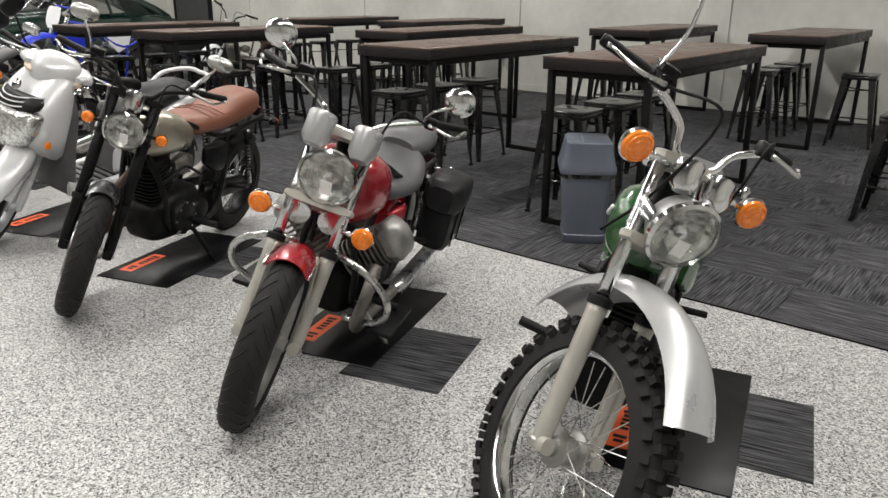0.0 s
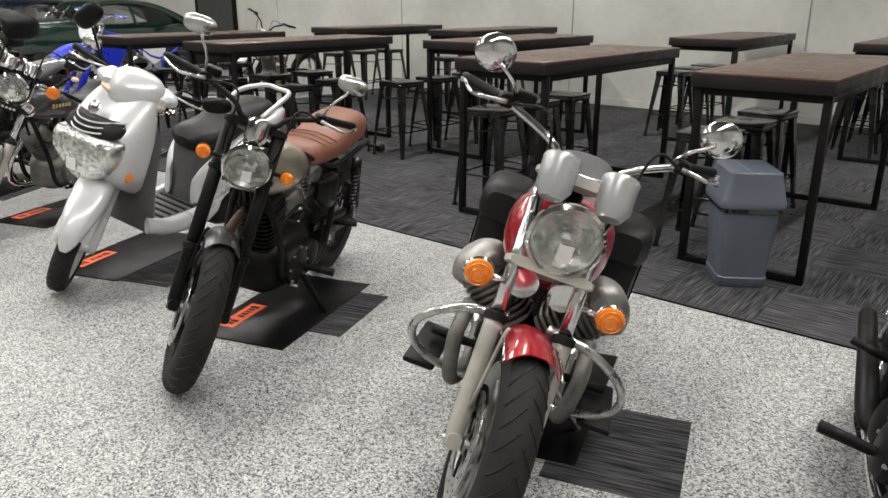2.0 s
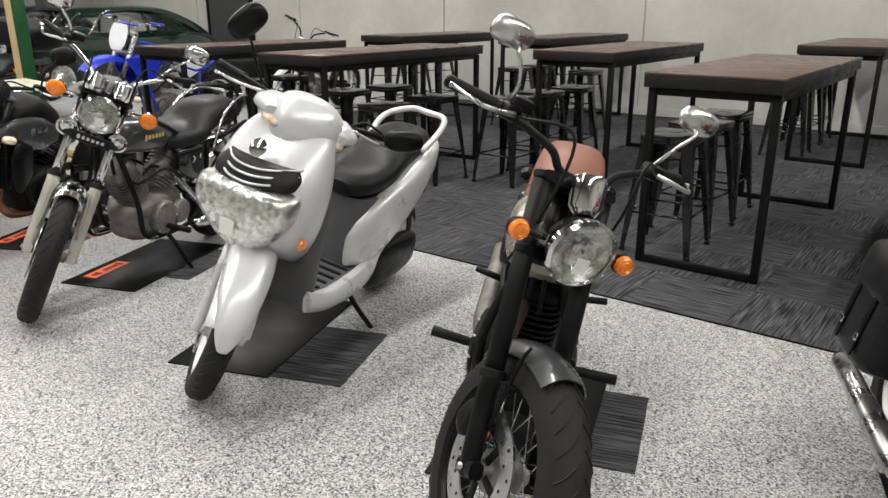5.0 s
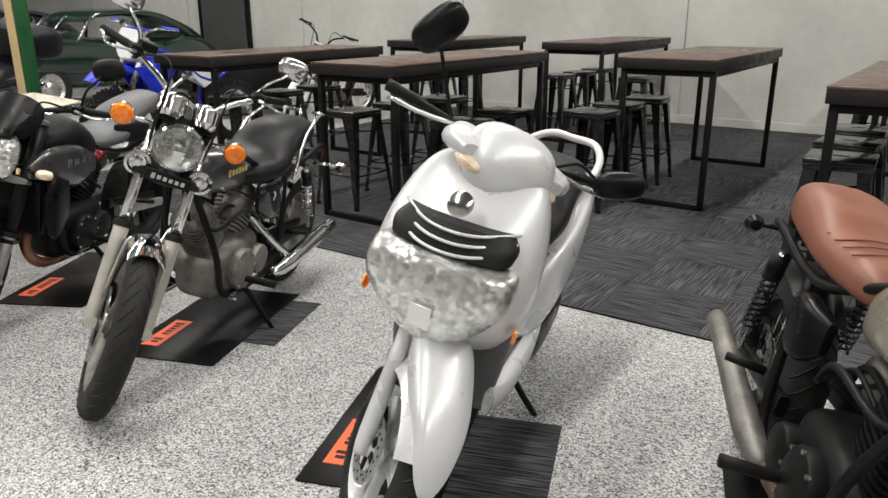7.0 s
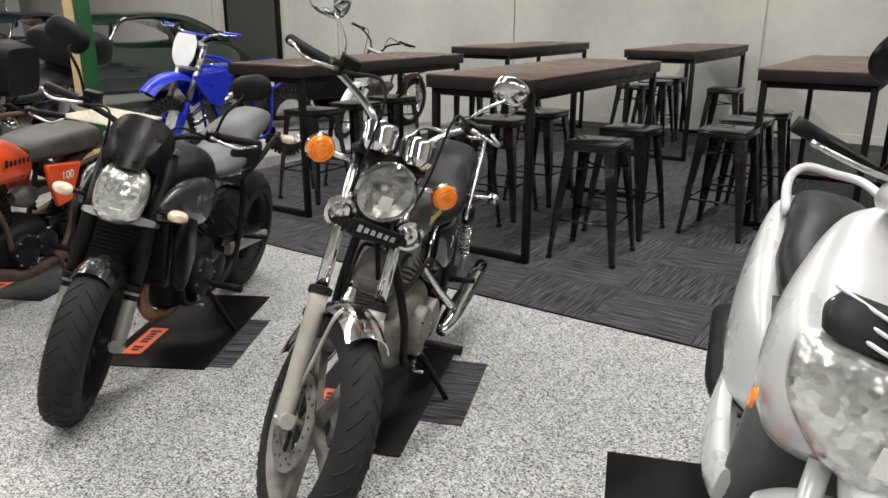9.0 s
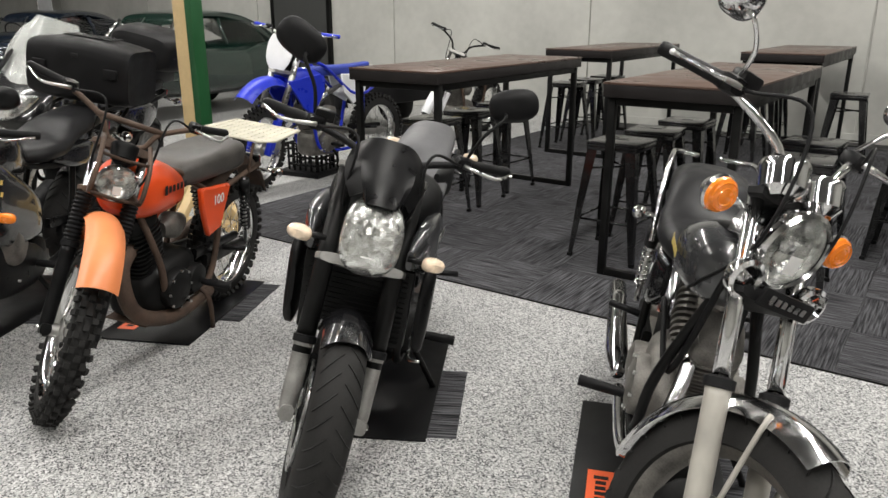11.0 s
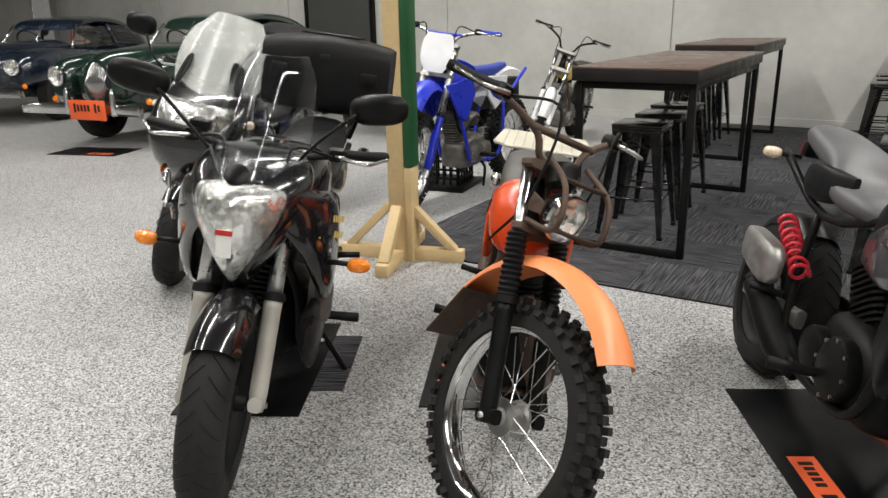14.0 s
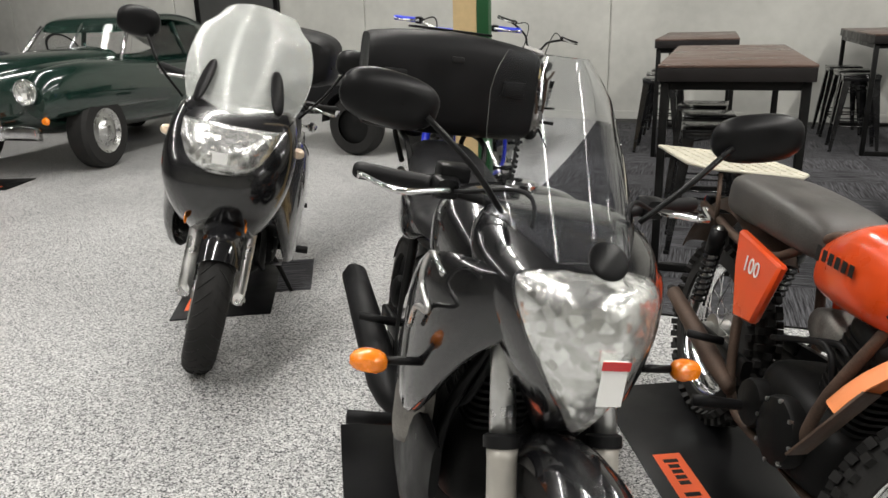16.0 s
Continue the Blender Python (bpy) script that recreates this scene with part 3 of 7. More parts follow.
def wheel(parent, name, r, w, rim, style, m, rim_mat, disc=0.0, tread="road", disc_mat=None):
    """A wheel in its own frame: axle along y, middle at the origin, moved by m."""
    A = RX90
    prof = tyre_profile(r, w, rim)
    tyre = part(name, turn(prof, A, 56), M_TYRE, parent, "", m)
    tyre["label"] = "black rubber " + ("knobbly off-road tyre" if tread == "knob" else "road tyre with cut grooves")
    if tread == "knob":
        bm = bmesh.new()
        n = 40
        for k in range(n):
            for j, (off, dr, tilt) in enumerate(((-0.3, 0.004, 0), (0.3, 0.004, 0), (-0.49, -0.02, -35), (0.49, -0.02, 35), (0.0, 0.006, 0))):
                a = 360 * (k + (0.5 if j in (0, 1) else 0)) / n
                box(0, 0, 0, 0.021, w * 0.22, 0.022, 0, pose(0, 0, 0, 0, a) @ pose(0, off * w, r + dr, tilt), bm)
        tagged(part("tread_pattern", bm, M_TYRE, tyre, smooth=False), kind="stuff")
    else:
        bm = bmesh.new()
        n = 34
        for k in range(n):
            for sgn in (-1, 1):
                a = 360 * (k + (0.5 if sgn > 0 else 0)) / n
                pts = []
                for q in (0.06, 0.2, 0.34, 0.44):
                    yy = sgn * q * w
                    rr = rim + (r - rim) * (max(0.0, 1 - (2 * q) ** 2.3) ** 0.36) + 0.0005
                    b = radians(a + q * 26)
                    pts.append((rr * math.sin(b), yy, rr * math.cos(b)))
                # groove shade drawn as black lines on the tread, nothing is cut
                tube(pts, 0.0027, 4, 2, bm)
        tagged(part("tread_pattern", bm, M_INK, tyre, "dark lines standing for the shade in the tread grooves", smooth=False), kind="stuff")
    hw = w * 0.36
    deep = 0.018 if style == "spoke" else 0.03
    part("rim", turn([(rim + 0.006, -hw), (rim - 0.004, -hw - 0.004), (rim - 0.014, -hw + 0.004), (rim - deep, -hw * 0.35), (rim - deep, hw * 0.35), (rim - 0.014, hw - 0.004),
                      (rim - 0.004, hw + 0.004), (rim + 0.006, hw)], A, 56), rim_mat, tyre)
    hub_r = 0.055 if style == "spoke" else 0.045
    part("hub", turn([(0.012, -0.075), (0.024, -0.07), (0.028, -0.04), (hub_r, -0.036), (hub_r, -0.028), (hub_r * 0.7, -0.02), (hub_r * 0.7, 0.02), (hub_r, 0.028), (hub_r, 0.036), (0.028, 0.04), (0.024, 0.07), (0.012, 0.075)], A, 24),
         M_ALU if style == "spoke" else rim_mat, tyre)
    if style == "spoke":
        bm = bmesh.new()
        for k in range(32):
            a = 2 * math.pi * k / 32
            s = 1 if k % 2 else -1
            b = a + (0.55 if (k // 2) % 2 else -0.55)
            tube([(hub_r * math.sin(b), s * 0.032, hub_r * math.cos(b)), ((rim - 0.028) * math.sin(a), 0, (rim - 0.028) * math.cos(a))], 0.0017, 5, 1, bm)
        part("spokes", bm, M_DULLCHROME, tyre, smooth=False)
    else:
        n = 5 if style == "five" else (12 if style == "twelve" else 3)
        for k in range(n):
            for off in ((0,) if style != "three" else (-9, 9)):
                a = 360 * k / n + off
                part("wheel_spoke", loft([(0.03, 0, 0, 0.02, 0.02, 4), (0.1, 0, 0, 0.014, 0.016, 4), (rim - 0.026, 0, 0, 0.017, 0.012 if n > 5 else 0.022, 4)], 10), rim_mat, tyre, "", pose(0, 0, 0, 0, a))
    if disc:
        bm = turn([(disc * 0.62, 0.062), (disc, 0.062), (disc, 0.067), (disc * 0.62, 0.067), (disc * 0.62, 0.062)], A, 40)
        d = part("brake_disc", bm, disc_mat or M_DULLCHROME, tyre, "drilled steel brake disc")
        # drilled holes as black dots on each face, their shade put into colour
        bm = bmesh.new()
        for k in range(24):
            a = 2 * math.pi * k / 24
            rr = disc * (0.74 if k % 2 else 0.88)
            for y in (-0.0675, -0.0615):
                turn([(0, -0.0004), (0.005, -0.0004), (0.005, 0.0004), (0, 0.0004)], pose(rr * math.cos(a), y, rr * math.sin(a), 90), 6, bm)
        part("disc_hole_shade", bm, M_INK, d, smooth=False)
        for k in range(5):
            part("disc_carrier", box(disc * 0.42, -0.062, 0, disc * 0.42, 0.006, 0.022, 0.002), M_ENGINE, tyre, "", pose(0, 0, 0, 0, 72 * k))
        part("brake_caliper", loft(fine([(-0.06, 0, 0, 0.02, 0.02, 4), (-0.03, 0, 0, 0.034, 0.034, 4), (0.03, 0, 0, 0.034, 0.034, 4), (0.06, 0, 0, 0.02, 0.02, 4)], 2), 14), M_ENGINE, parent, "",
             m @ pose(-disc * 0.8, -0.066, disc * 0.42, 0, -70))
    return tyre


def round_lamp(parent, m, r, depth, shell_mat, name="headlight", rim_mat=None):
    """A round headlamp: its own frame looks along +x."""
    A = m @ RY90
    lamp = part(name, turn([(0.0, -depth), (r * 0.45, -depth * 0.96), (r * 0.8, -depth * 0.7), (r * 0.98, -depth * 0.25), (r, 0.0)], None, 36), shell_mat, parent, "", A)
    part("lamp_ring", turn([(r * 0.99, -0.012), (r * 1.07, -0.008), (r * 1.08, 0.008), (r * 0.99, 0.016), (r * 0.95, 0.008)], None, 40), rim_mat or M_CHROME, lamp)
    part("reflector", turn([(0.0, -depth * 0.5), (r * 0.3, -depth * 0.46), (r * 0.7, -depth * 0.22), (r * 0.96, 0.002)], None, 36), M_REFLECT, lamp, "faceted silver reflector")
    part("bulb_cap", turn([(0.0, -0.012), (r * 0.14, -0.014), (r * 0.17, -0.03), (r * 0.12, -depth * 0.46)], None, 16), M_CHROME, lamp)
    lens = part("lens", turn([(0.0, 0.017), (r * 0.5, 0.014), (r * 0.96, 0.004)], None, 36), M_GLASS, lamp, "clear glass lens")
    lens.visible_shadow = False
    tag = part("paper_tag", box(0, 0, 0.02, r * 0.42, r * 0.5, 0.002, 0), M_PAPER, lamp, "small white lot sticker", pose(-0.0, 0, 0), smooth=False)
    tag.matrix_basis = pose(r * 0.3, r * 0.08, 0, 0, 0, 96)
    return lamp


def indicator(parent, m, side, stalk=0.07, r=0.036, style="round", body=M_CHROME, lens_mat=None):
    """A turn signal on a stalk to its side (+1 left, -1 right)."""
    e = part("indicator", tube([(0, 0, 0), (0, side * stalk, 0)], 0.009, 8, 1), body, parent, "amber turn signal on a stalk", m)
    lens_mat = lens_mat or M_AMBER
    if style == "round":
        A = pose(0, side * (stalk + r * 0.8), 0) @ RY90
        part("indicator_shell", turn([(0, -0.035), (r * 0.6, -0.032), (r * 0.98, -0.008), (r * 1.03, 0.0), (r * 0.95, 0.006)], A, 22), body, e)
        part("indicator_lens", turn([(r * 0.96, 0.004), (r * 0.9, 0.014), (r * 0.6, 0.022), (0, 0.025)], A, 22), lens_mat, e)
        for q in (0.4, 0.7):
            part("lens_ring", turn([(r * q, 0.0235 - 0.006 * q * q), (r * q + 0.002, 0.0255 - 0.006 * q * q), (r * q + 0.004, 0.0225 - 0.006 * q * q)], A, 22), lens_mat, e)
    else:
        part("indicator_lens", loft(fine([(-0.028, 0, 0, 0.006, 0.006), (-0.012, 0, 0, 0.03, 0.02), (0.012, 0, 0, 0.036, 0.021), (0.026, 0, 0, 0.02, 0.012)], 3), 14), lens_mat, e, "", pose(0, side * (stalk + 0.025), 0, 0, 0, side * 16))
    return e


def mirror(parent, pts, head_m, rx, rz, shape="round", stem=M_CHROME, shell_mat=M_CHROME):
    """A mirror on a bent stem; its glass looks to the rider, -x."""
    s = part("mirror", tube(pts, 0.0055, 8, 6), stem, parent, "mirror on a bent stem")
    p = 2.0 if shape == "round" else 2.7
    part("mirror_shell", loft(fine([(0.034, 0, 0, rx * 0.15, rz * 0.15, p), (0.026, 0, 0, rx * 0.7, rz * 0.7, p), (0.008, 0, 0, rx * 0.98, rz * 0.98, p), (-0.006, 0, 0, rx, rz, p)], 3), 28), shell_mat, s, "", head_m)
    part("mirror_glass", loft([(-0.0062, 0, 0, rx * 0.93, rz * 0.93, p), (-0.0085, 0, 0, rx * 0.92, rz * 0.92, p)], 28), M_MIRROR, s, "silvered mirror glass", head_m)
    return s


def fins(cx, cy, cz, sx, sy, h, n, m, mat_, parent, name="cylinder"):
    """A finned cylinder standing along its own z."""
    bm = bmesh.new()
    for k in range(n):
        z = h * (k + 0.5) / n
        g = 1.0 - 0.12 * abs(k / n - 0.5)
        loft([(-0.0, 0, 0, sx * g, sy * g, 4), (h / n * 0.42, 0, 0, sx * g, sy * g, 4)], 20, bm, pose(0, 0, z) @ pose(0, 0, 0, 0, -90))
    loft([(0, 0, 0, sx * 0.72, sy * 0.72, 3), (h, 0, 0, sx * 0.72, sy * 0.72, 3)], 16, bm, pose(0, 0, 0, 0, -90))
    ob = part(name, bm, mat_, parent, "", pose(cx, cy, cz) @ m, smooth=False)
    part("cylinder_head", loft(fine([(h, 0, 0, sx * 0.9, sy * 0.9, 4), (h + 0.03, 0, 0, sx * 0.92, sy * 0.92, 4), (h + 0.055, 0, 0, sx * 0.7, sy * 0.75, 4)], 2), 20, None, pose(0, 0, 0, 0, -90)), mat_, ob)
    return ob


def arc_fender(r, w, a0, a1, thick=0.004, lift=0.35, n=18, k=9):
    """A mudguard over a wheel: angles from straight ahead upwards, in the x, z plane."""
    rows = []
    for i in range(n + 1):
        a = radians(a0 + (a1 - a0) * i / n)
        row = []
        for j in range(k):
            q = -1 + 2 * j / (k - 1)
            rr = r - lift * w * abs(q) ** 2.6
            row.append((rr * math.cos(a), q * w / 2, rr * math.sin(a)))
        rows.append(row)
    return shell(rows, thick)


def bike(name, label, u, v, head, lean, steer, s):
    """A motorcycle on its stand. Local frame: x ahead, y to its left, origin on the ground under the front axle. Returns the thing and the matrix of the steered front."""
    t = thing(name, label, "motorcycle", HALL @ pose(u, v, s.get("lift", 0.0)) @ pose(0, 0, 0, 0, 0, head - 90) @ pose(0, 0, 0, -lean) @ Matrix.Scale(s.get("size", 1.0), 4), "row of motorcycles")
    Rf, wf, Rr, wr, wb, rake = s["Rf"], s["wf"], s["Rr"], s["wr"], s["wb"], s["rake"]
    up = Vector((-math.sin(radians(rake)), 0, math.cos(radians(rake))))
    ax = Vector((0, 0, Rf))
    L = s["fork"]
    pivot = ax + Vector((-0.05, 0, 0))
    S = Matrix.Translation(pivot) @ Matrix.Rotation(radians(steer), 4, up) @ Matrix.Translation(-pivot)
    F = S @ Matrix.Translation(ax) @ pose(0, 0, 0, 0, -rake)     # fork frame: z up the leg, x ahead
    fw = s["fw"]
    wheel(t, "front_wheel", Rf, wf, s["rimf"], s["style"], S @ Matrix.Translation(ax), s["rim_mat"], s.get("discf", 0), s.get("tread", "road"))
    wheel(t, "rear_wheel", Rr, wr, s["rimr"], s["style"], pose(-wb, 0, Rr), s["rim_mat"], s.get("discr", 0), s.get("tread", "road"))
    # fork
    for sd in (-1, 1):
        low = s["low"]
        leg = part("fork_leg", tube([(0, sd * fw, -0.02), (0, sd * fw, 0.03), (0, sd * fw, low - 0.02), (0, sd * fw, low)], [0.02, 0.026, 0.027, 0.031], 16, 2), s["low_mat"], t, "fork slider", F)
        part("stanchion", tube([(0, sd * fw, low - 0.03), (0, sd * fw, L + 0.01)], s.get("stan_r", 0.019), 16, 1), s["stan_mat"], leg)
        part("axle_lug", loft([(-0.03, sd * fw, 0.0, 0.02, 0.022, 3), (0.04, sd * fw, 0.0, 0.02, 0.022, 3)], 12), s["low_mat"], leg)
        part("dust_seal", turn([(0.02, low - 0.004), (0.034, low), (0.034, low + 0.02), (0.022, low + 0.026)], pose(0, sd * fw, 0), 16), M_MATTE, leg)
        if s.get("gaiter"):
            bm = bmesh.new()
            turn([(0.026 + 0.007 * (q % 2), low + (L * 0.72 - low) * q / 26) for q in range(27)], pose(0, sd * fw, 0), 14, bm)
            part("gaiter", bm, M_MATTE, leg, "ribbed rubber gaiter")
    part("axle", tube([(0, -fw - 0.03, 0), (0, fw + 0.03, 0)], 0.009, 8, 1), M_DULLCHROME, t, "", F)
    for z, nm in ((L, "top_clamp"), (L * s.get("clamp", 0.74), "lower_clamp")):
        part(nm, loft(fine([(-0.085, 0, z, 0.03, 0.016, 4), (-0.03, 0, z, fw * 0.8, 0.018, 4), (0.0, 0, z, fw + 0.033, 0.018, 4), (0.03, 0, z, fw + 0.02, 0.016, 4)], 2), 16), s.get("clamp_mat", M_ALU), t, "", F)
    # handlebar in the fork frame's place, level
    Hb = S @ Matrix.Translation(ax + up * (L + 0.03))
    hw, rise, back = s["bar"]
    bar_mat = s.get("bar_mat", M_CHROME)
    sweep = s.get("sweep", 0.0)
    bpts = [(back, hw, rise - sweep), (back * 0.55, hw * 0.72, rise), (0.0, hw * 0.3, rise * 0.55), (0.02, 0.06, 0.0), (0.02, -0.06, 0.0), (0.0, -hw * 0.3, rise * 0.55), (back * 0.55, -hw * 0.72, rise), (back, -hw, rise - sweep)]
    bar = part("handlebar", tube(bpts, 0.011, 10, 6), bar_mat, t, "", Hb)
    if s.get("brace"):
        part("bar_brace", tube([(0.0, hw * 0.34, rise * 0.6), (0.0, -hw * 0.34, rise * 0.6)], 0.012, 10, 1), s.get("brace_mat", bar_mat), bar)
    for sd in (-1, 1):
        d = Vector((back, sd * hw, rise - sweep)) - Vector((back * 0.55, sd * hw * 0.72, rise))
        p = Vector((back, sd * hw, rise - sweep))
        q = p - d.normalized() * 0.13
        part("grip", tube([p + d.normalized() * 0.012, p, (p + q) / 2, q, q - d.normalized() * 0.01], [0.012, 0.017, 0.0155, 0.017, 0.02], 12, 3), s.get("grip_mat", M_MATTE), bar)
        o = q - d.normalized() * 0.035
        part("switch_block", loft(fine([(-0.026, 0, 0, 0.02, 0.018, 4), (0, 0, 0, 0.028, 0.023, 4), (0.026, 0, 0, 0.02, 0.018, 4)], 2), 12), M_BLACK, bar, "", Matrix.Translation(o))
        part("lever", tube([o + Vector((0.03, 0, 0)), o + Vector((0.05, sd * 0.03, 0)), o + Vector((0.055, sd * 0.1, -0.005)), p + Vector((0.05, 0, 0.0)), p + Vector((0.045, sd * 0.012, 0))], [0.008, 0.007, 0.0055, 0.005, 0.0075], 8, 4), s.get("lever_mat", M_DULLCHROME), bar)
        part("control_cable", tube([o + Vector((0.035, -sd * 0.01, 0.0)), o + Vector((0.13, -sd * 0.12, 0.02)), Vector((0.1, sd * 0.1, -0.1)), Vector((-0.05, sd * 0.04, -0.3))], 0.0045, 6, 7), M_MATTE, bar)
    if s.get("reservoir", True):
        o = Vector((back * 0.5, -hw * 0.55, rise + 0.025))
        part("brake_reservoir", box(o.x, o.y, o.z, 0.05, 0.06, 0.035, 0.008), M_BLACK, bar)
    if s.get("mirrors"):
        mh, mout, rx, rz, shp, stem, shl = s["mirrors"]
        for sd in (-1, 1):
            if sd in s.get("no_mirror", ()):
                continue
            b0 = Vector((back * 0.5, sd * hw * 0.62, rise + 0.01))
            e = b0 + Vector((-0.01, sd * mout, mh))
            mirror(bar, [b0, b0 + Vector((0.03, sd * mout * 0.25, mh * 0.45)), b0 + Vector((0.03, sd * mout * 0.75, mh * 0.8)), e - Vector((0, sd * rx * 0.4, 0.02))],
                   Matrix.Translation(e) @ pose(0, 0, 0, s.get("mtilt", 0) * sd, 6, -8 * sd), rx, rz, shp, stem, shl)
    # headlight, gauges and front signals
    if s.get("lamp"):
        r, z, x = s["lamp"]
        c = ax + up * z + Vector((x, 0, 0))
        round_lamp(t, S @ Matrix.Translation(c) @ pose(0, 0, 0, 0, s.get("lamp_tilt", 4)), r, r * 1.15, s.get("lamp_mat", M_CHROME))
        for sd in (-1, 1):
            part("lamp_bracket", loft([(-0.1, sd * (r * 1.06), -0.0, 0.004, 0.03, 4), (-0.02, sd * (r * 1.06), 0, 0.004, 0.018, 4)], 10), s.get("bracket_mat", M_CHROME), t, "", S @ Matrix.Translation(c))
    for (gx, gy, gz, gr, gh) in s.get("gauges", ()):
        c = ax + up * (L + gz) + Vector((gx, gy, 0))
        g = part("gauge", turn([(0, -gh), (gr * 0.6, -gh), (gr * 0.96, -gh * 0.75), (gr, -0.01), (gr * 1.03, 0.0), (gr * 0.95, 0.008)], None, 28), s.get("gauge_mat", M_CHROME), t, "", S @ Matrix.Translation(c) @ pose(0, 0, 0, 0, -32))
        part("gauge_face", turn([(0, 0.002), (gr * 0.94, 0.002)], None, 28), M_INK, g, "black dial face")
        part("gauge_needle", box(gr * 0.3, 0, 0.004, gr * 0.6, 0.003, 0.001, 0), M_REDLENS, g)
        lens = part("gauge_glass", turn([(0, 0.01), (gr * 0.6, 0.009), (gr * 0.95, 0.006)], None, 28), M_GLASS, g)
        lens.visible_shadow = False
    if s.get("ind"):
        x, y, z, r, sty = s["ind"]
        for sd in (-1, 1):
            indicator(t, S @ Matrix.Translation(ax + up * z + Vector((x, sd * y, 0))), sd, s.get("stalk", 0.06), r, sty, s.get("ind_body", M_CHROME), s.get("ind_lens"))
    # mudguards
    if s.get("fender"):
        fr, fwid, a0, a1, fm = s["fender"]
        part("front_mudguard", arc_fender(fr, fwid, a0, a1, lift=s.get("fender_lift", 0.35)), fm, t, s.get("fender_label", ""), S @ Matrix.Translation(ax + up * s.get("fender_up", 0.0)))
        for sd in (-1, 1):
            if s.get("fender_stay", True):
                part("mudguard_stay", tube([(-0.02, sd * fw * 0.9, 0.1), (-0.05, sd * fw * 0.8, Rf * 0.9), (-0.06, sd * fwid * 0.48, Rf * 1.02)], 0.006, 6, 3), s["low_mat"], t, "", S @ Matrix.Translation(ax))
    if s.get("rfender"):
        fr, fwid, a0, a1, fm = s["rfender"]
        part("rear_mudguard", arc_fender(fr, fwid, a0, a1), fm, t, "", pose(-wb, 0, Rr + s.get("rfender_up", 0.0)))
    # frame and swingarm
    hd = ax + up * (L * 0.86) + Vector((-0.07, 0, 0))
    part("steering_head", tube([hd + up * 0.07, hd - up * 0.1], 0.032, 14, 1), M_FRAME, t)
    zb = s.get("belly", 0.24)
    for sd in (-1, 1):
        part("frame_tube", tube([hd + Vector((0, sd * 0.02, -0.05)), (hd.x - 0.1, sd * 0.12, 0.5), (hd.x - 0.16, sd * 0.13, zb + 0.05), (hd.x - 0.32, sd * 0.13, zb), (-wb + 0.42, sd * 0.13, zb + 0.02), (-wb + 0.34, sd * 0.13, 0.46),
                                 (-wb + 0.3, sd * 0.11, 0.7)], 0.015, 10, 5), s.get("frame_mat", M_FRAME), t)
        part("seat_rail", tube([hd + Vector((-0.02, sd * 0.03, 0.02)), (hd.x - 0.3, sd * 0.08, hd.z - 0.06), (-wb + 0.35, sd * 0.11, 0.7), (-wb - 0.12, sd * 0.11, s.get("tailz", 0.74))], 0.014, 10, 4), s.get("frame_mat", M_FRAME), t)
        part("swingarm", loft([(-wb - 0.03, sd * (wr / 2 + 0.04), Rr, 0.013, 0.025, 4), (-wb + 0.42, sd * 0.11, 0.36, 0.016, 0.032, 4)], 12), s.get("arm_mat", M_FRAME), t)
        if s.get("twin_shock", True):
            a, b = Vector((-wb + 0.02, sd * (wr / 2 + 0.075), Rr + 0.03)), Vector((-wb + s.get("shock_dx", 0.12), sd * 0.145, s.get("shock_z", 0.68)))
            sh = part("rear_shock", tube([a, b], 0.011, 10, 1), M_DULLCHROME, t)
            coil = []
            dirn = (b - a)
            e1 = dirn.orthogonal().normalized()
            e2 = dirn.normalized().cross(e1)
            for k in range(73):
                f = k / 72
                an = f * 2 * math.pi * 9
                coil.append(a + dirn * (0.22 + 0.55 * f) + (e1 * math.cos(an) + e2 * math.sin(an)) * 0.024)
            part("coil_spring", tube(coil, 0.0045, 6, 1), s.get("spring_mat", M_CHROME), sh)
            part("shock_cover", tube([a + dirn * 0.76, a + dirn * 0.98], 0.028, 14, 1), s.get("shockcover_mat", M_BLACK), sh)
    # stand and pegs
    st = s.get("stand", (-wb * 0.5, 0.3))
    part("side_stand", tube([(st[0], 0.13, 0.27), (st[0] - 0.03, 0.18, 0.2), (st[0] - 0.08, st[1] - 0.02, 0.03 + st[1] * math.sin(radians(lean)) * 0.0)], [0.014, 0.012, 0.011], 10, 3), s.get("stand_mat", M_FRAME), t)
    for sd in (-1, 1):
        part("foot_peg", tube([(st[0] + 0.02, sd * 0.13, 0.31), (st[0] + 0.02, sd * 0.19, 0.31), (st[0] + 0.02, sd * 0.31, 0.315)], [0.01, 0.016, 0.018], 12, 2), M_MATTE, t)
        part("rear_peg", tube([(-wb + 0.3, sd * 0.14, 0.4), (-wb + 0.28, sd * 0.25, 0.41)], 0.013, 10, 1), M_MATTE, t)
    part("gear_lever", tube([(st[0] + 0.06, 0.15, 0.26), (st[0] + 0.16, 0.17, 0.27), (st[0] + 0.18, 0.21, 0.28)], 0.006, 8, 3), M_DULLCHROME, t)
    # drive side
    part("chain_guard", loft([(-wb + 0.05, wr / 2 + 0.03, Rr + 0.06, 0.012, 0.02, 4), (-wb + 0.5, 0.1, 0.42, 0.014, 0.026, 4)], 10), M_BLACK, t)
    # engine
    ex, ez = s.get("eng", (-wb * 0.47, 0.4))
    em = s.get("eng_mat", M_ENGINE)
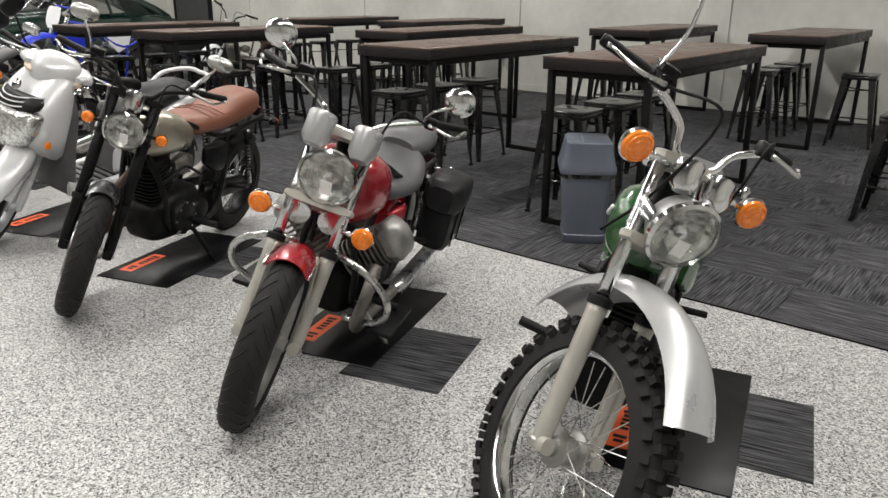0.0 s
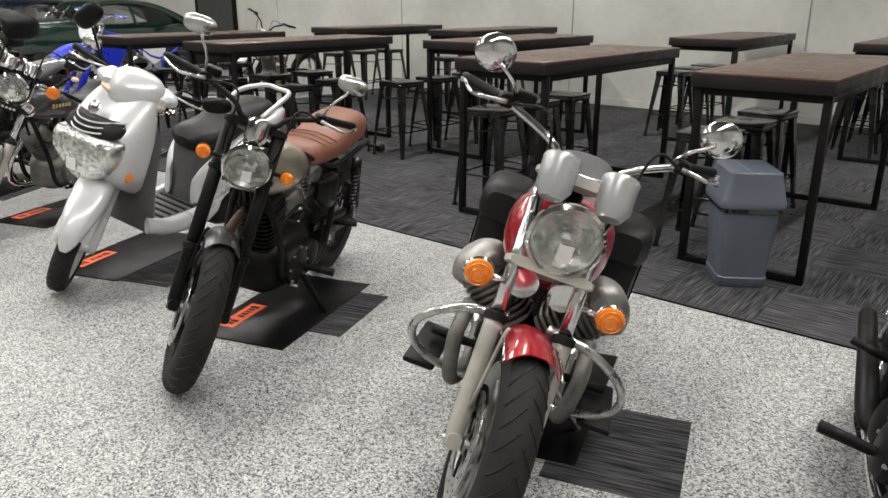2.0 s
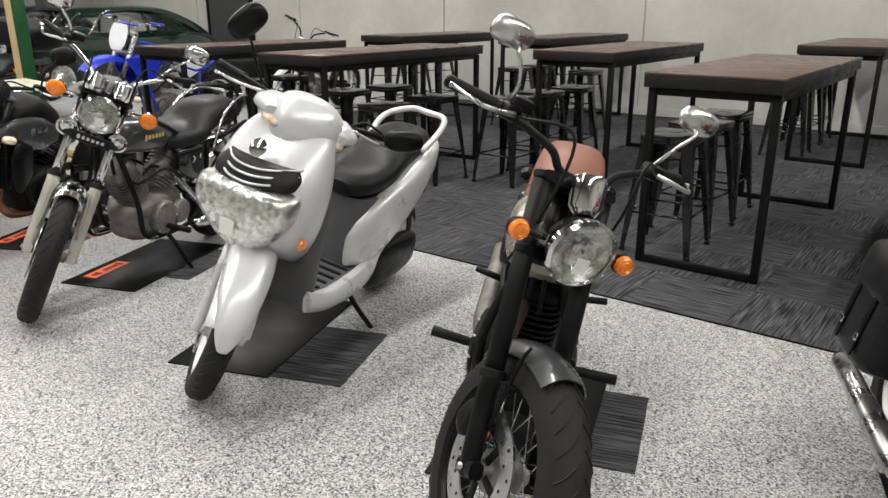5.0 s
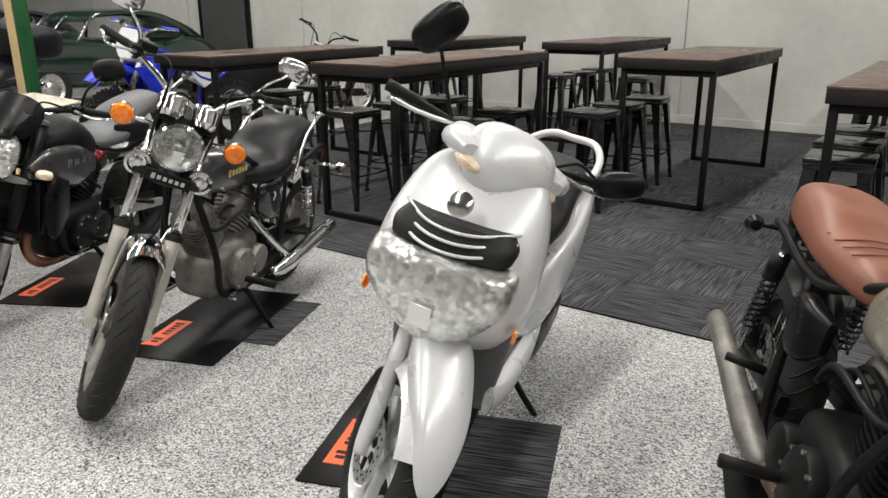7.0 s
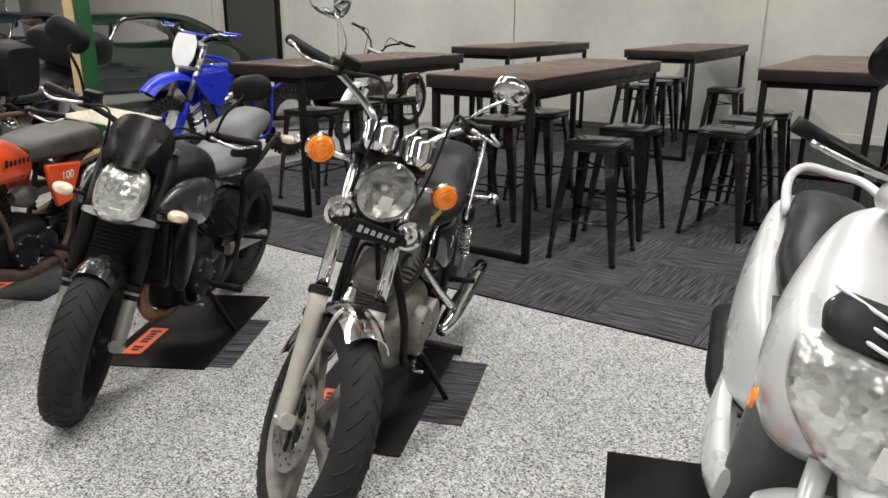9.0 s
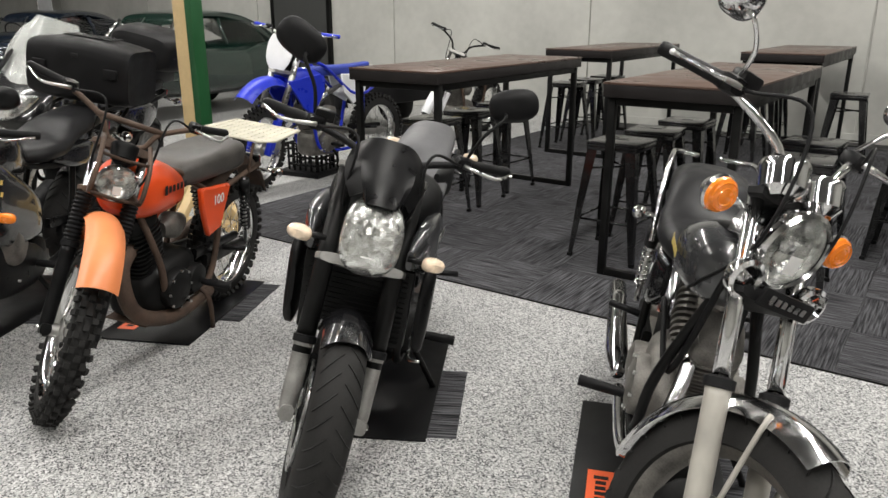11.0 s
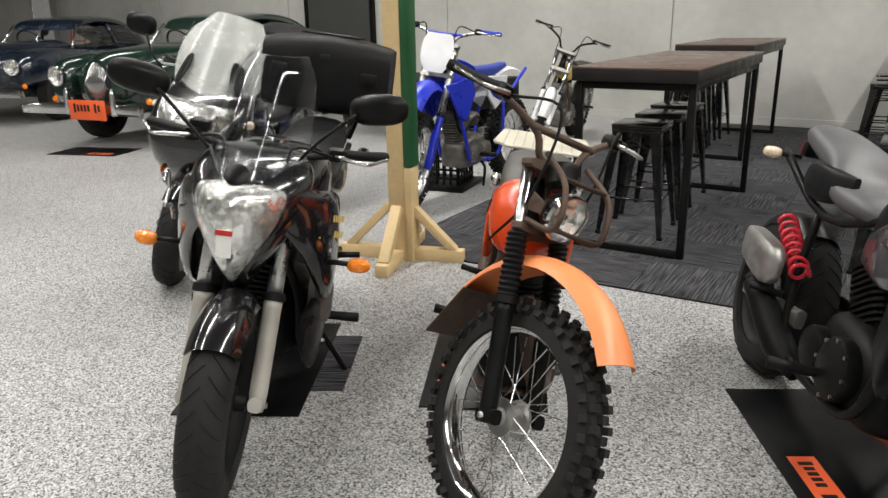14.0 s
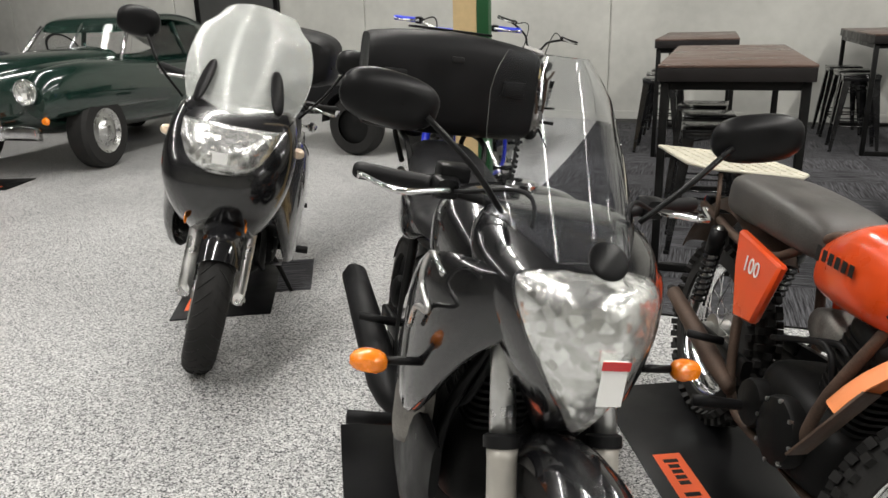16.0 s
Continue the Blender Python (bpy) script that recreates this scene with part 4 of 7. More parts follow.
    crank = part("crankcase", loft(fine([(-0.2, 0, 0.0, 0.08, 0.08, 4), (-0.14, 0, -0.01, 0.12, 0.13, 4), (0.05, 0, -0.01, 0.13, 0.13, 4), (0.17, 0, -0.03, 0.1, 0.1, 4), (0.2, 0, -0.03, 0.06, 0.06, 4)], 3), 20), em, t, "", pose(ex, 0, ez - 0.06))
    for sd in (-1, 1):
        for cx, cr in ((0.03, 0.095), (-0.12, 0.07)):
            part("engine_cover", turn([(cr, 0.11), (cr, 0.15), (cr * 0.93, 0.16), (cr * 0.8, 0.163), (cr * 0.5, 0.17), (0, 0.171)], pose(cx, 0, -0.01) @ pose(0, 0, 0, -90 * sd), 24), s.get("cover_mat", em), crank)
        for k in range(8):
            a = 2 * math.pi * k / 8
            part("cover_bolt", turn([(0.006, 0.15), (0.006, 0.166), (0, 0.167)], pose(0.03 + 0.086 * math.cos(a), 0, -0.01 + 0.086 * math.sin(a)) @ pose(0, 0, 0, -90 * sd), 6), M_DULLCHROME, crank)
    kind = s.get("cyl", "single")
    if kind == "single":
        fins(ex + 0.09, 0, ez + 0.02, 0.085, 0.1, 0.22, 10, pose(0, 0, 0, 0, 14), em, t)
    elif kind == "vlong":
        fins(ex + 0.1, 0, ez + 0.03, 0.075, 0.085, 0.2, 10, pose(0, 0, 0, 0, 36), em, t)
        fins(ex - 0.06, 0, ez + 0.04, 0.075, 0.085, 0.2, 10, pose(0, 0, 0, 0, -34), em, t)
    elif kind == "vcross":
        for sd in (-1, 1):
            c = fins(ex + 0.1, sd * 0.05, ez + 0.04, 0.085, 0.08, 0.2, 9, pose(0, 0, 0, -47 * sd), M_DIRTALU, t)
            part("rocker_cover", loft(fine([(0.2, 0, 0, 0.085, 0.075, 3), (0.25, 0, 0, 0.09, 0.08, 5), (0.29, 0, 0, 0.06, 0.06, 3), (0.3, 0, 0, 0.03, 0.04, 3)], 3), 8, None, pose(0, 0, 0, 0, -90)), M_ALU, c, "angular cast rocker cover")
    part("carburettor", loft(fine([(-0.1, 0, 0, 0.035, 0.04), (-0.02, 0, 0, 0.05, 0.06, 4), (0.06, 0, 0, 0.03, 0.035)], 3), 14), M_DIRTALU, t, "", pose(ex - 0.08, 0.02, ez + 0.17))
    for k, pts in enumerate(s.get("pipes", ())):
        mt, r0 = s.get("pipe_mat", M_CHROME), s.get("pipe_r", 0.02)
        part("exhaust_pipe", tube([(x, y, z) for x, y, z in pts], r0, 14, 6), mt, t)
    for k, (pts, r0, r1, mt) in enumerate(s.get("mufflers", ())):
        n = len(pts)
        mf = part("muffler", tube(pts, [r0] + [r1] * (n - 2) + [r1 * 0.8], 18, 4), mt, t)
        part("muffler_tip", tube([pts[-1], Vector(pts[-1]) + (Vector(pts[-1]) - Vector(pts[-2])).normalized() * 0.03], r1 * 0.5, 12, 1), M_INK, mf)
    # bodywork
    if s.get("tank"):
        tank = part("fuel_tank", loft(fine(s["tank"], 4), 26), s["tank_mat"], t)
        x = s["tank"][len(s["tank"]) // 2]
        part("filler_cap", turn([(0.036, -0.01), (0.036, 0.006), (0.03, 0.012), (0, 0.013)], pose(x[0] + 0.03, 0, x[2] + x[4]), 20), M_CHROME, tank)
    for k, secs in enumerate(s.get("seats", ())):
        seat = part("seat", loft(fine(secs, 4), 22), s["seat_mat"], t)
    for sd in (-1, 1):
        if s.get("side"):
            x0, x1, z, h, y, sm = s["side"]
            part("side_panel", loft(fine([(x0, 0, z, 0.008, h * 0.4, 4), (x0 * 0.7 + x1 * 0.3, sd * 0.012, z, 0.03, h, 4), (x0 * 0.3 + x1 * 0.7, sd * 0.014, z, 0.03, h * 0.95, 4), (x1, 0, z + 0.02, 0.01, h * 0.55, 4)], 3), 16), sm, t, "", pose(0, sd * y, 0))
    if s.get("tail"):
        tx, tz = s["tail"]
        tl = part("tail_light", box(tx, 0, tz, 0.05, 0.1, 0.06, 0.012), M_BLACK, t)
        part("tail_lens", box(tx - 0.028, 0, tz, 0.02, 0.092, 0.05, 0.008), M_REDLENS, tl)
        for sd in (-1, 1):
            indicator(t, Matrix.Translation((tx + 0.05, sd * 0.07, tz - 0.03)) @ pose(0, 0, 0, 0, 0, 180), -sd, s.get("stalk", 0.06) + 0.03, s.get("rind", 0.03), s["ind"][4] if s.get("ind") else "round", s.get("ind_body", M_CHROME), s.get("ind_lens"))
    for k in range(s.get("hoses", 3)):
        a = random.Random(k + int(u * 100))
        y = a.uniform(-0.1, 0.1)
        part("wiring_hose", tube([(hd.x + 0.02, y * 0.4, hd.z - 0.05), (hd.x - 0.1, y, 0.55 + a.uniform(-.05, .05)), (ex + a.uniform(-0.1, 0.1), y * 1.3, ez + 0.2), (ex - 0.2, y, ez + 0.1)], 0.006 + 0.004 * a.random(), 8, 6), M_MATTE, t)
    return t, S, ax, up
# -- green trail bike
t, S, ax, up = bike("trail_motorcycle", "green and silver vintage trail motorcycle with knobbly spoked wheels", -0.57, 1.41, 14, 14.5, 44, dict(
    size=0.975,
    Rf=0.345, wf=0.09, rimf=0.27, Rr=0.33, wr=0.1, rimr=0.24, wb=1.32, rake=27, fork=0.8, fw=0.085, low=0.38, low_mat=M_GREYFORK, stan_mat=M_CHROME, no_mirror=(1,), fender_up=0.07, style="spoke", rim_mat=M_CHROME, tread="knob",
    bar=(0.36, 0.12, -0.1), mirrors=(0.24, 0.05, 0.055, 0.055, "round", M_CHROME, M_CHROME), lamp=(0.092, 0.67, 0.1), lamp_mat=M_SILVER, clamp_mat=M_GREYFORK, clamp=0.72,
    gauges=[(0.09, 0.05, 0.03, 0.042, 0.075), (0.09, -0.06, 0.03, 0.038, 0.07)], ind=(0.06, 0.1, 0.8, 0.045, "round"), stalk=0.08, fender=(0.42, 0.15, 46, 165, M_SILVER), fender_label="silver high trail mudguard", fender_stay=False,
    tank=[(-0.32, 0, 0.83, 0.05, 0.06), (-0.38, 0, 0.84, 0.11, 0.1, 3), (-0.52, 0, 0.84, 0.13, 0.105, 3), (-0.68, 0, 0.8, 0.09, 0.07, 3), (-0.74, 0, 0.78, 0.04, 0.04)], tank_mat=M_GREEN,
    seats=[[(-0.66, 0, 0.82, 0.07, 0.03, 4), (-0.74, 0, 0.83, 0.11, 0.05, 4), (-1.0, 0, 0.83, 0.12, 0.05, 4), (-1.28, 0, 0.84, 0.11, 0.05, 4), (-1.34, 0, 0.84, 0.06, 0.03, 4)]], seat_mat=M_GREYVINYL,
    side=(-1.02, -0.76, 0.62, 0.09, 0.12, M_GREEN), rfender=(0.4, 0.15, 40, 165, M_SILVER), rfender_up=0.12, tail=(-1.62, 0.78), spring_mat=M_CHROME,
    pipes=[[(-0.4, -0.03, 0.6), (-0.33, -0.06, 0.45), (-0.4, -0.14, 0.28), (-0.8, -0.15, 0.26)]], mufflers=[([(-0.8, -0.15, 0.26), (-0.9, -0.16, 0.29), (-1.35, -0.18, 0.4)], 0.02, 0.035, M_MATTE)], stand=(-0.62, 0.27)))
for sd in (-1, 1):
    part("tank_stripe", tube([(-0.4, sd * 0.118, 0.88), (-0.48, sd * 0.134, 0.83), (-0.62, sd * 0.116, 0.81)], 0.006, 8, 4), M_WHITE, t, "white tank stripe")

# -- red cruiser
t, S, ax, up = bike("cruiser_motorcycle", "candy red cruiser with chrome fork, crash bars and black leather saddlebags", -1.65, 1.33, 25, 15, 12, dict(
    size=0.955,
    Rf=0.335, wf=0.115, rimf=0.245, Rr=0.32, wr=0.135, rimr=0.21, wb=1.45, rake=28, fork=0.78, fw=0.1, low=0.34, low_mat=M_GREYFORK, stan_mat=M_CHROME, stan_r=0.02, style="twelve", rim_mat=M_ALU, discf=0.15, discr=0.12,
    bar=(0.4, 0.1, -0.2), mirrors=(0.1, 0.1, 0.06, 0.055, "round", M_CHROME, M_CHROME), lamp=(0.1, 0.64, 0.08), clamp_mat=M_GREYFORK, clamp=0.66,
    gauges=[(0.11, 0.085, 0.07, 0.052, 0.11), (0.11, -0.085, 0.07, 0.052, 0.11)], gauge_mat=M_SILVER, ind=(0.05, 0.112, 0.47, 0.042, "round"), stalk=0.045,
    fender=(0.36, 0.15, 80, 165, M_RED), fender_label="candy red front mudguard with bright trim",
    tank=[(-0.36, 0, 0.79, 0.06, 0.07), (-0.42, 0, 0.8, 0.14, 0.13, 2.6), (-0.56, 0, 0.8, 0.17, 0.14, 2.6), (-0.72, 0, 0.77, 0.12, 0.1, 2.6), (-0.8, 0, 0.74, 0.05, 0.05)], tank_mat=M_RED,
    seats=[[(-0.74, 0, 0.71, 0.08, 0.03), (-0.82, 0, 0.72, 0.15, 0.055), (-1.02, 0, 0.71, 0.18, 0.055), (-1.16, 0, 0.75, 0.16, 0.08), (-1.2, 0, 0.8, 0.1, 0.05)],
           [(-1.16, 0, 0.82, 0.08, 0.04), (-1.24, 0, 0.83, 0.13, 0.06), (-1.44, 0, 0.84, 0.12, 0.055), (-1.54, 0, 0.83, 0.06, 0.03)]], seat_mat=M_GREYVINYL,
    side=(-1.0, -0.78, 0.56, 0.09, 0.13, M_RED), rfender=(0.37, 0.19, 15, 150, M_RED), tail=(-1.86, 0.62), cyl="vcross", eng=(-0.72, 0.4), eng_mat=M_ENGINE,
    pipes=[[(-0.52, sd * 0.2, 0.5), (-0.44, sd * 0.21, 0.4), (-0.46, sd * 0.19, 0.24), (-0.7, sd * 0.17, 0.17), (-1.0, sd * 0.19, 0.18)] for sd in (-1, 1)], pipe_mat=M_DIRTALU, pipe_r=0.026,
    mufflers=[([(-1.0, sd * 0.19, 0.18), (-1.1, sd * 0.2, 0.19), (-1.6, sd * 0.22, 0.24)], 0.026, 0.042, M_DULLCHROME) for sd in (-1, 1)], stand=(-0.62, 0.36), stand_mat=M_DULLCHROME, tailz=0.7))
for sd in (-1, 1):
    part("crash_bar", tube([(-0.3, sd * 0.06, 0.6), (-0.28, sd * 0.2, 0.58), (-0.3, sd * 0.31, 0.5), (-0.34, sd * 0.33, 0.4), (-0.42, sd * 0.26, 0.3), (-0.5, sd * 0.12, 0.24)], 0.0135, 12, 6), M_DULLCHROME, t, "worn chrome crash bar")
    part("foot_board", box(-0.56, sd * 0.3, 0.27, 0.3, 0.11, 0.022, 0.01), M_MATTE, t)
    bag = part("saddlebag", loft(fine([(-1.2, sd * 0.25, 0.52, 0.05, 0.12, 4), (-1.24, sd * 0.26, 0.52, 0.085, 0.17, 5), (-1.46, sd * 0.26, 0.52, 0.085, 0.17, 5), (-1.52, sd * 0.25, 0.52, 0.05, 0.12, 4)], 3), 22), M_VINYL, t, "black leather saddlebag")
    part("bag_flap", loft(fine([(-1.18, sd * 0.26, 0.63, 0.06, 0.06, 4), (-1.25, sd * 0.26, 0.63, 0.1, 0.085, 4), (-1.45, sd * 0.26, 0.63, 0.1, 0.085, 4), (-1.53, sd * 0.26, 0.63, 0.06, 0.06, 4)], 3), 18), M_VINYL, bag)
    for x in (-1.28, -1.42):
        part("bag_strap", box(x, sd * 0.352, 0.48, 0.022, 0.006, 0.2, 0.002), M_BLACK, bag)
        part("buckle", box(x, sd * 0.357, 0.44, 0.028, 0.006, 0.022, 0.002), M_CHROME, bag)
    part("horn", turn([(0.0, -0.03), (0.03, -0.028), (0.045, -0.01), (0.045, 0.01), (0.03, 0.004), (0, 0.004)], RY90, 20), M_CHROME, t, "", S @ Matrix.Translation(ax + up * 0.52 + Vector((0.02, sd * 0.06, -0.05))))
part("fender_trim", tube([(0.362 * math.cos(a), 0.078, 0.362 * math.sin(a) - 0.045) for a in [radians(q) for q in range(80, 165, 12)]], 0.005, 6, 2), M_CHROME, t, "", S @ Matrix.Translation(ax))
part("fender_trim", tube([(0.362 * math.cos(a), -0.078, 0.362 * math.sin(a) - 0.045) for a in [radians(q) for q in range(80, 165, 12)]], 0.005, 6, 2), M_CHROME, t, "", S @ Matrix.Translation(ax))

# -- retro single with a brown seat
CAFE = dict(size=0.989, Rf=0.315, wf=0.11, rimf=0.225, Rr=0.315, wr=0.13, rimr=0.215, wb=1.35, rake=26, fork=0.74, fw=0.095, low=0.22, low_mat=M_BLACK, stan_mat=M_MATTE, stan_r=0.026, style="spoke", rim_mat=M_BLACK, discf=0.15, discr=0.11,
    bar=(0.38, 0.08, -0.12), bar_mat=M_MATTE, mirrors=(0.16, 0.07, 0.06, 0.035, "oval", M_DULLCHROME, M_DULLCHROME), lamp=(0.085, 0.615, 0.11), lamp_mat=M_BLACK, clamp_mat=M_BLACK,
    gauges=[(0.07, 0.0, 0.04, 0.045, 0.09)], ind=(0.06, 0.09, 0.61, 0.028, "round"), stalk=0.05, ind_body=M_BLACK, fender=(0.335, 0.13, 80, 140, M_GREYTANK), fender_label="short dark grey front mudguard",
    tank=[(-0.34, 0, 0.77, 0.05, 0.05), (-0.4, 0, 0.78, 0.11, 0.1, 3), (-0.55, 0, 0.78, 0.135, 0.11, 3), (-0.72, 0, 0.74, 0.1, 0.08, 3), (-0.78, 0, 0.72, 0.05, 0.04)], tank_mat=M_CHAMP,
    seats=[[(-0.72, 0, 0.77, 0.07, 0.03, 3), (-0.8, 0, 0.78, 0.12, 0.055, 3), (-1.02, 0, 0.78, 0.13, 0.06, 3), (-1.18, 0, 0.81, 0.13, 0.085, 3), (-1.38, 0, 0.83, 0.12, 0.075, 3), (-1.45, 0, 0.83, 0.07, 0.04, 3)]], seat_mat=M_BROWN,
    side=(-1.04, -0.8, 0.6, 0.08, 0.12, M_BLACK), rfender=(0.34, 0.15, 45, 120, M_BLACK), tail=(-1.55, 0.74), spring_mat=M_MATTE, shock_z=0.7, hoses=6,
    pipes=[[(-0.42, -0.03, 0.6), (-0.3, -0.06, 0.48), (-0.33, -0.12, 0.28), (-0.8, -0.15, 0.24)]], pipe_mat=M_RUST, pipe_r=0.022, mufflers=[([(-0.8, -0.15, 0.24), (-0.95, -0.17, 0.27), (-1.45, -0.2, 0.38)], 0.022, 0.042, M_DIRTALU)])
t, S, ax, up = bike("retro_motorcycle", "retro motorcycle with champagne tank, stitched brown leather seat and black fork", -3.03, 1.39, 25, 11, 33, CAFE)
for k in range(9):
    x = -0.86 - 0.062 * k
    part("seat_stitch", tube([(x, y * 0.118, 0.845 + 0.012 * (k > 4) - 0.02 * y * y + 0.03 * max(0, k - 3) / 5) for y in (-1, -0.5, 0, 0.5, 1)], 0.003, 5, 2), M_BROWN, t)
part("heat_wrap", tube([(-0.3, -0.06, 0.48), (-0.3, -0.09, 0.38), (-0.33, -0.12, 0.28)], 0.03, 14, 4), M_RUST, t, "stained exhaust wrap")

# -- silver-grey shaft cruiser
t, S, ax, up = bike("twin_cruiser_motorcycle", "grey twin-cylinder cruiser motorcycle with chrome dials and high bars", -5.584, 1.535, 20.9, 9.2, 39, dict(
    size=0.968,
    Rf=0.335, wf=0.1, rimf=0.25, Rr=0.315, wr=0.13, rimr=0.2, wb=1.45, rake=29, fork=0.8, fw=0.095, low=0.36, low_mat=M_GREYFORK, stan_mat=M_CHROME, style="five", rim_mat=M_DIRTALU, discf=0.14,
    bar=(0.36, 0.15, -0.2), mirrors=(0.15, 0.1, 0.06, 0.045, "oval", M_CHROME, M_CHROME), lamp=(0.09, 0.72, 0.05), clamp_mat=M_MATTE, clamp=0.72,
    gauges=[(0.04, 0.065, 0.09, 0.055, 0.075), (0.04, -0.065, 0.09, 0.055, 0.075)], ind=(0.0, 0.11, 0.76, 0.043, "round"), stalk=0.07, fender=(0.365, 0.13, 78, 180, M_CHROME), fender_label="chrome front mudguard",
    tank=[(-0.4, 0, 0.82, 0.05, 0.05), (-0.46, 0, 0.83, 0.12, 0.09, 3), (-0.62, 0, 0.82, 0.15, 0.1, 3), (-0.8, 0, 0.76, 0.09, 0.06, 3), (-0.86, 0, 0.74, 0.04, 0.03)], tank_mat=M_GREYTANK,
    seats=[[(-0.8, 0, 0.74, 0.08, 0.03), (-0.88, 0, 0.75, 0.15, 0.06), (-1.05, 0, 0.76, 0.17, 0.07), (-1.18, 0, 0.83, 0.15, 0.09), (-1.42, 0, 0.86, 0.13, 0.065), (-1.5, 0, 0.86, 0.07, 0.03)]], seat_mat=M_VINYL,
    side=(-1.1, -0.86, 0.62, 0.1, 0.12, M_GLOSSBLACK), rfender=(0.36, 0.17, 20, 130, M_CHROME), tail=(-1.74, 0.66), cyl="vlong", eng=(-0.74, 0.42), eng_mat=M_DIRTALU, cover_mat=M_DIRTALU, spring_mat=M_CHROME,
    pipes=[[(-0.48, -0.05, 0.58), (-0.4, -0.09, 0.42), (-0.5, -0.15, 0.24), (-0.9, -0.17, 0.22)], [(-0.9, 0.05, 0.55), (-1.0, 0.13, 0.4), (-1.1, 0.18, 0.3)]],
    mufflers=[([(-0.95, sd * 0.18, 0.25), (-1.1, sd * 0.19, 0.26), (-1.58, sd * 0.21, 0.33)], 0.022, 0.042, M_CHROME) for sd in (-1, 1)], tailz=0.76))
for sd in (-1, 1):
    h = part("twin_horn", turn([(0, -0.03), (0.03, -0.03), (0.045, -0.012), (0.047, 0.008), (0.036, 0.012), (0.03, 0.0), (0.014, -0.004), (0.012, 0.01), (0, 0.012)], RY90, 24), M_CHROME, t, "round chrome horn", S @ Matrix.Translation(ax + up * 0.615 + Vector((0.03, sd * 0.115, 0))))
    part("grab_rail", tube([(-1.12, sd * 0.17, 0.68), (-1.22, sd * 0.17, 0.86), (-1.4, sd * 0.15, 0.94), (-1.55, sd * 0.12, 0.93), (-1.6, sd * 0.04, 0.92)], 0.009, 10, 5), M_CHROME, t)
    bars(t, pose(-0.6, sd * 0.156, 0.83, 90, 0, 0 if sd < 0 else 180), 0.16, 0.03, (6,), M_GOLD, "tank_badge")
    letters("XV", 0.06, M_PAPER, t, pose(-0.97, sd * 0.165, 0.64, 90, 0, 180 if sd > 0 else 0))
nm = part("name_plate", box(0, 0, 0, 0.012, 0.17, 0.045, 0.004), M_MATTE, t, "black name plate", S @ Matrix.Translation(ax + up * 0.6 + Vector((0.06, 0, 0))))
bars(nm, pose(0.0075, 0, 0, 90, 0, 90), 0.13, 0.022, (6,), M_DULLCHROME)

# -- black naked sports bike
t, S, ax, up = bike("naked_motorcycle", "matte black naked sports motorcycle with a small headlamp cowl", -6.660, 1.519, 26.6, 11.0, 16, dict(
    size=0.990,
    Rf=0.305, wf=0.13, rimf=0.22, Rr=0.31, wr=0.18, rimr=0.215, wb=1.4, rake=25, fork=0.73, fw=0.105, low=0.2, low_mat=M_ALU, stan_mat=M_FRAME, stan_r=0.028, style="three", rim_mat=M_MATTE, discf=0.16, discr=0.12,
    bar=(0.38, 0.06, -0.1), bar_mat=M_MATTE, mirrors=(0.2, 0.09, 0.075, 0.05, "oval", M_MATTE, M_MATTE), mtilt=24, clamp_mat=M_ALU, clamp=0.62, ind=(0.07, 0.12, 0.53, 0.03, "arrow"), stalk=0.05, ind_body=M_BLACK, ind_lens=M_CLEARAMB,
    fender=(0.325, 0.14, 72, 140, M_GLOSSBLACK), fender_label="gloss black front mudguard", fender_stay=False,
    tank=[(-0.3, 0, 0.8, 0.08, 0.05), (-0.38, 0, 0.82, 0.16, 0.1, 3), (-0.55, 0, 0.83, 0.18, 0.12, 3), (-0.74, 0, 0.77, 0.12, 0.08, 3), (-0.82, 0, 0.74, 0.06, 0.04)], tank_mat=M_MATTE,
    seats=[[(-0.76, 0, 0.77, 0.08, 0.03), (-0.84, 0, 0.78, 0.14, 0.045), (-1.02, 0, 0.79, 0.14, 0.05), (-1.14, 0, 0.86, 0.12, 0.06), (-1.4, 0, 0.92, 0.1, 0.045), (-1.5, 0, 0.93, 0.05, 0.02)]], seat_mat=M_GREYVINYL,
    side=(-1.3, -0.95, 0.8, 0.06, 0.1, M_MATTE), rfender=(0.33, 0.18, 60, 130, M_BLACK), tail=(-1.52, 0.86), twin_shock=False, arm_mat=M_ALU, cyl="vlong", eng=(-0.66, 0.42),
    pipes=[[(-0.42, 0.02, 0.5), (-0.32, 0.04, 0.36), (-0.4, 0.06, 0.24), (-0.7, 0.02, 0.18)]], pipe_mat=M_COPPER, pipe_r=0.026, mufflers=[([(-0.9, -0.1, 0.2), (-1.0, -0.14, 0.25), (-1.2, -0.2, 0.4)], 0.03, 0.055, M_MATTE)], tailz=0.84, hoses=5))
Hl = S @ Matrix.Translation(ax + up * 0.59 + Vector((0.11, 0, 0)))
hl = part("headlight", loft(fine([(-0.1, 0, 0.0, 0.07, 0.09, 2.6), (-0.02, 0, -0.005, 0.105, 0.12, 2.6, -0.25), (0.03, 0, -0.015, 0.1, 0.11, 2.6, -0.3), (0.055, 0, -0.02, 0.07, 0.08, 2.4, -0.3)], 3), 28), M_REFLECT, t, "faceted clear headlight", Hl @ Matrix.Scale(0.82, 4))
le = part("lens", loft(fine([(0.0, 0, -0.01, 0.107, 0.122, 2.6, -0.25), (0.045, 0, -0.018, 0.103, 0.113, 2.6, -0.3), (0.072, 0, -0.022, 0.07, 0.08, 2.4, -0.3)], 3), 28), M_GLASS, hl)
le.visible_shadow = False
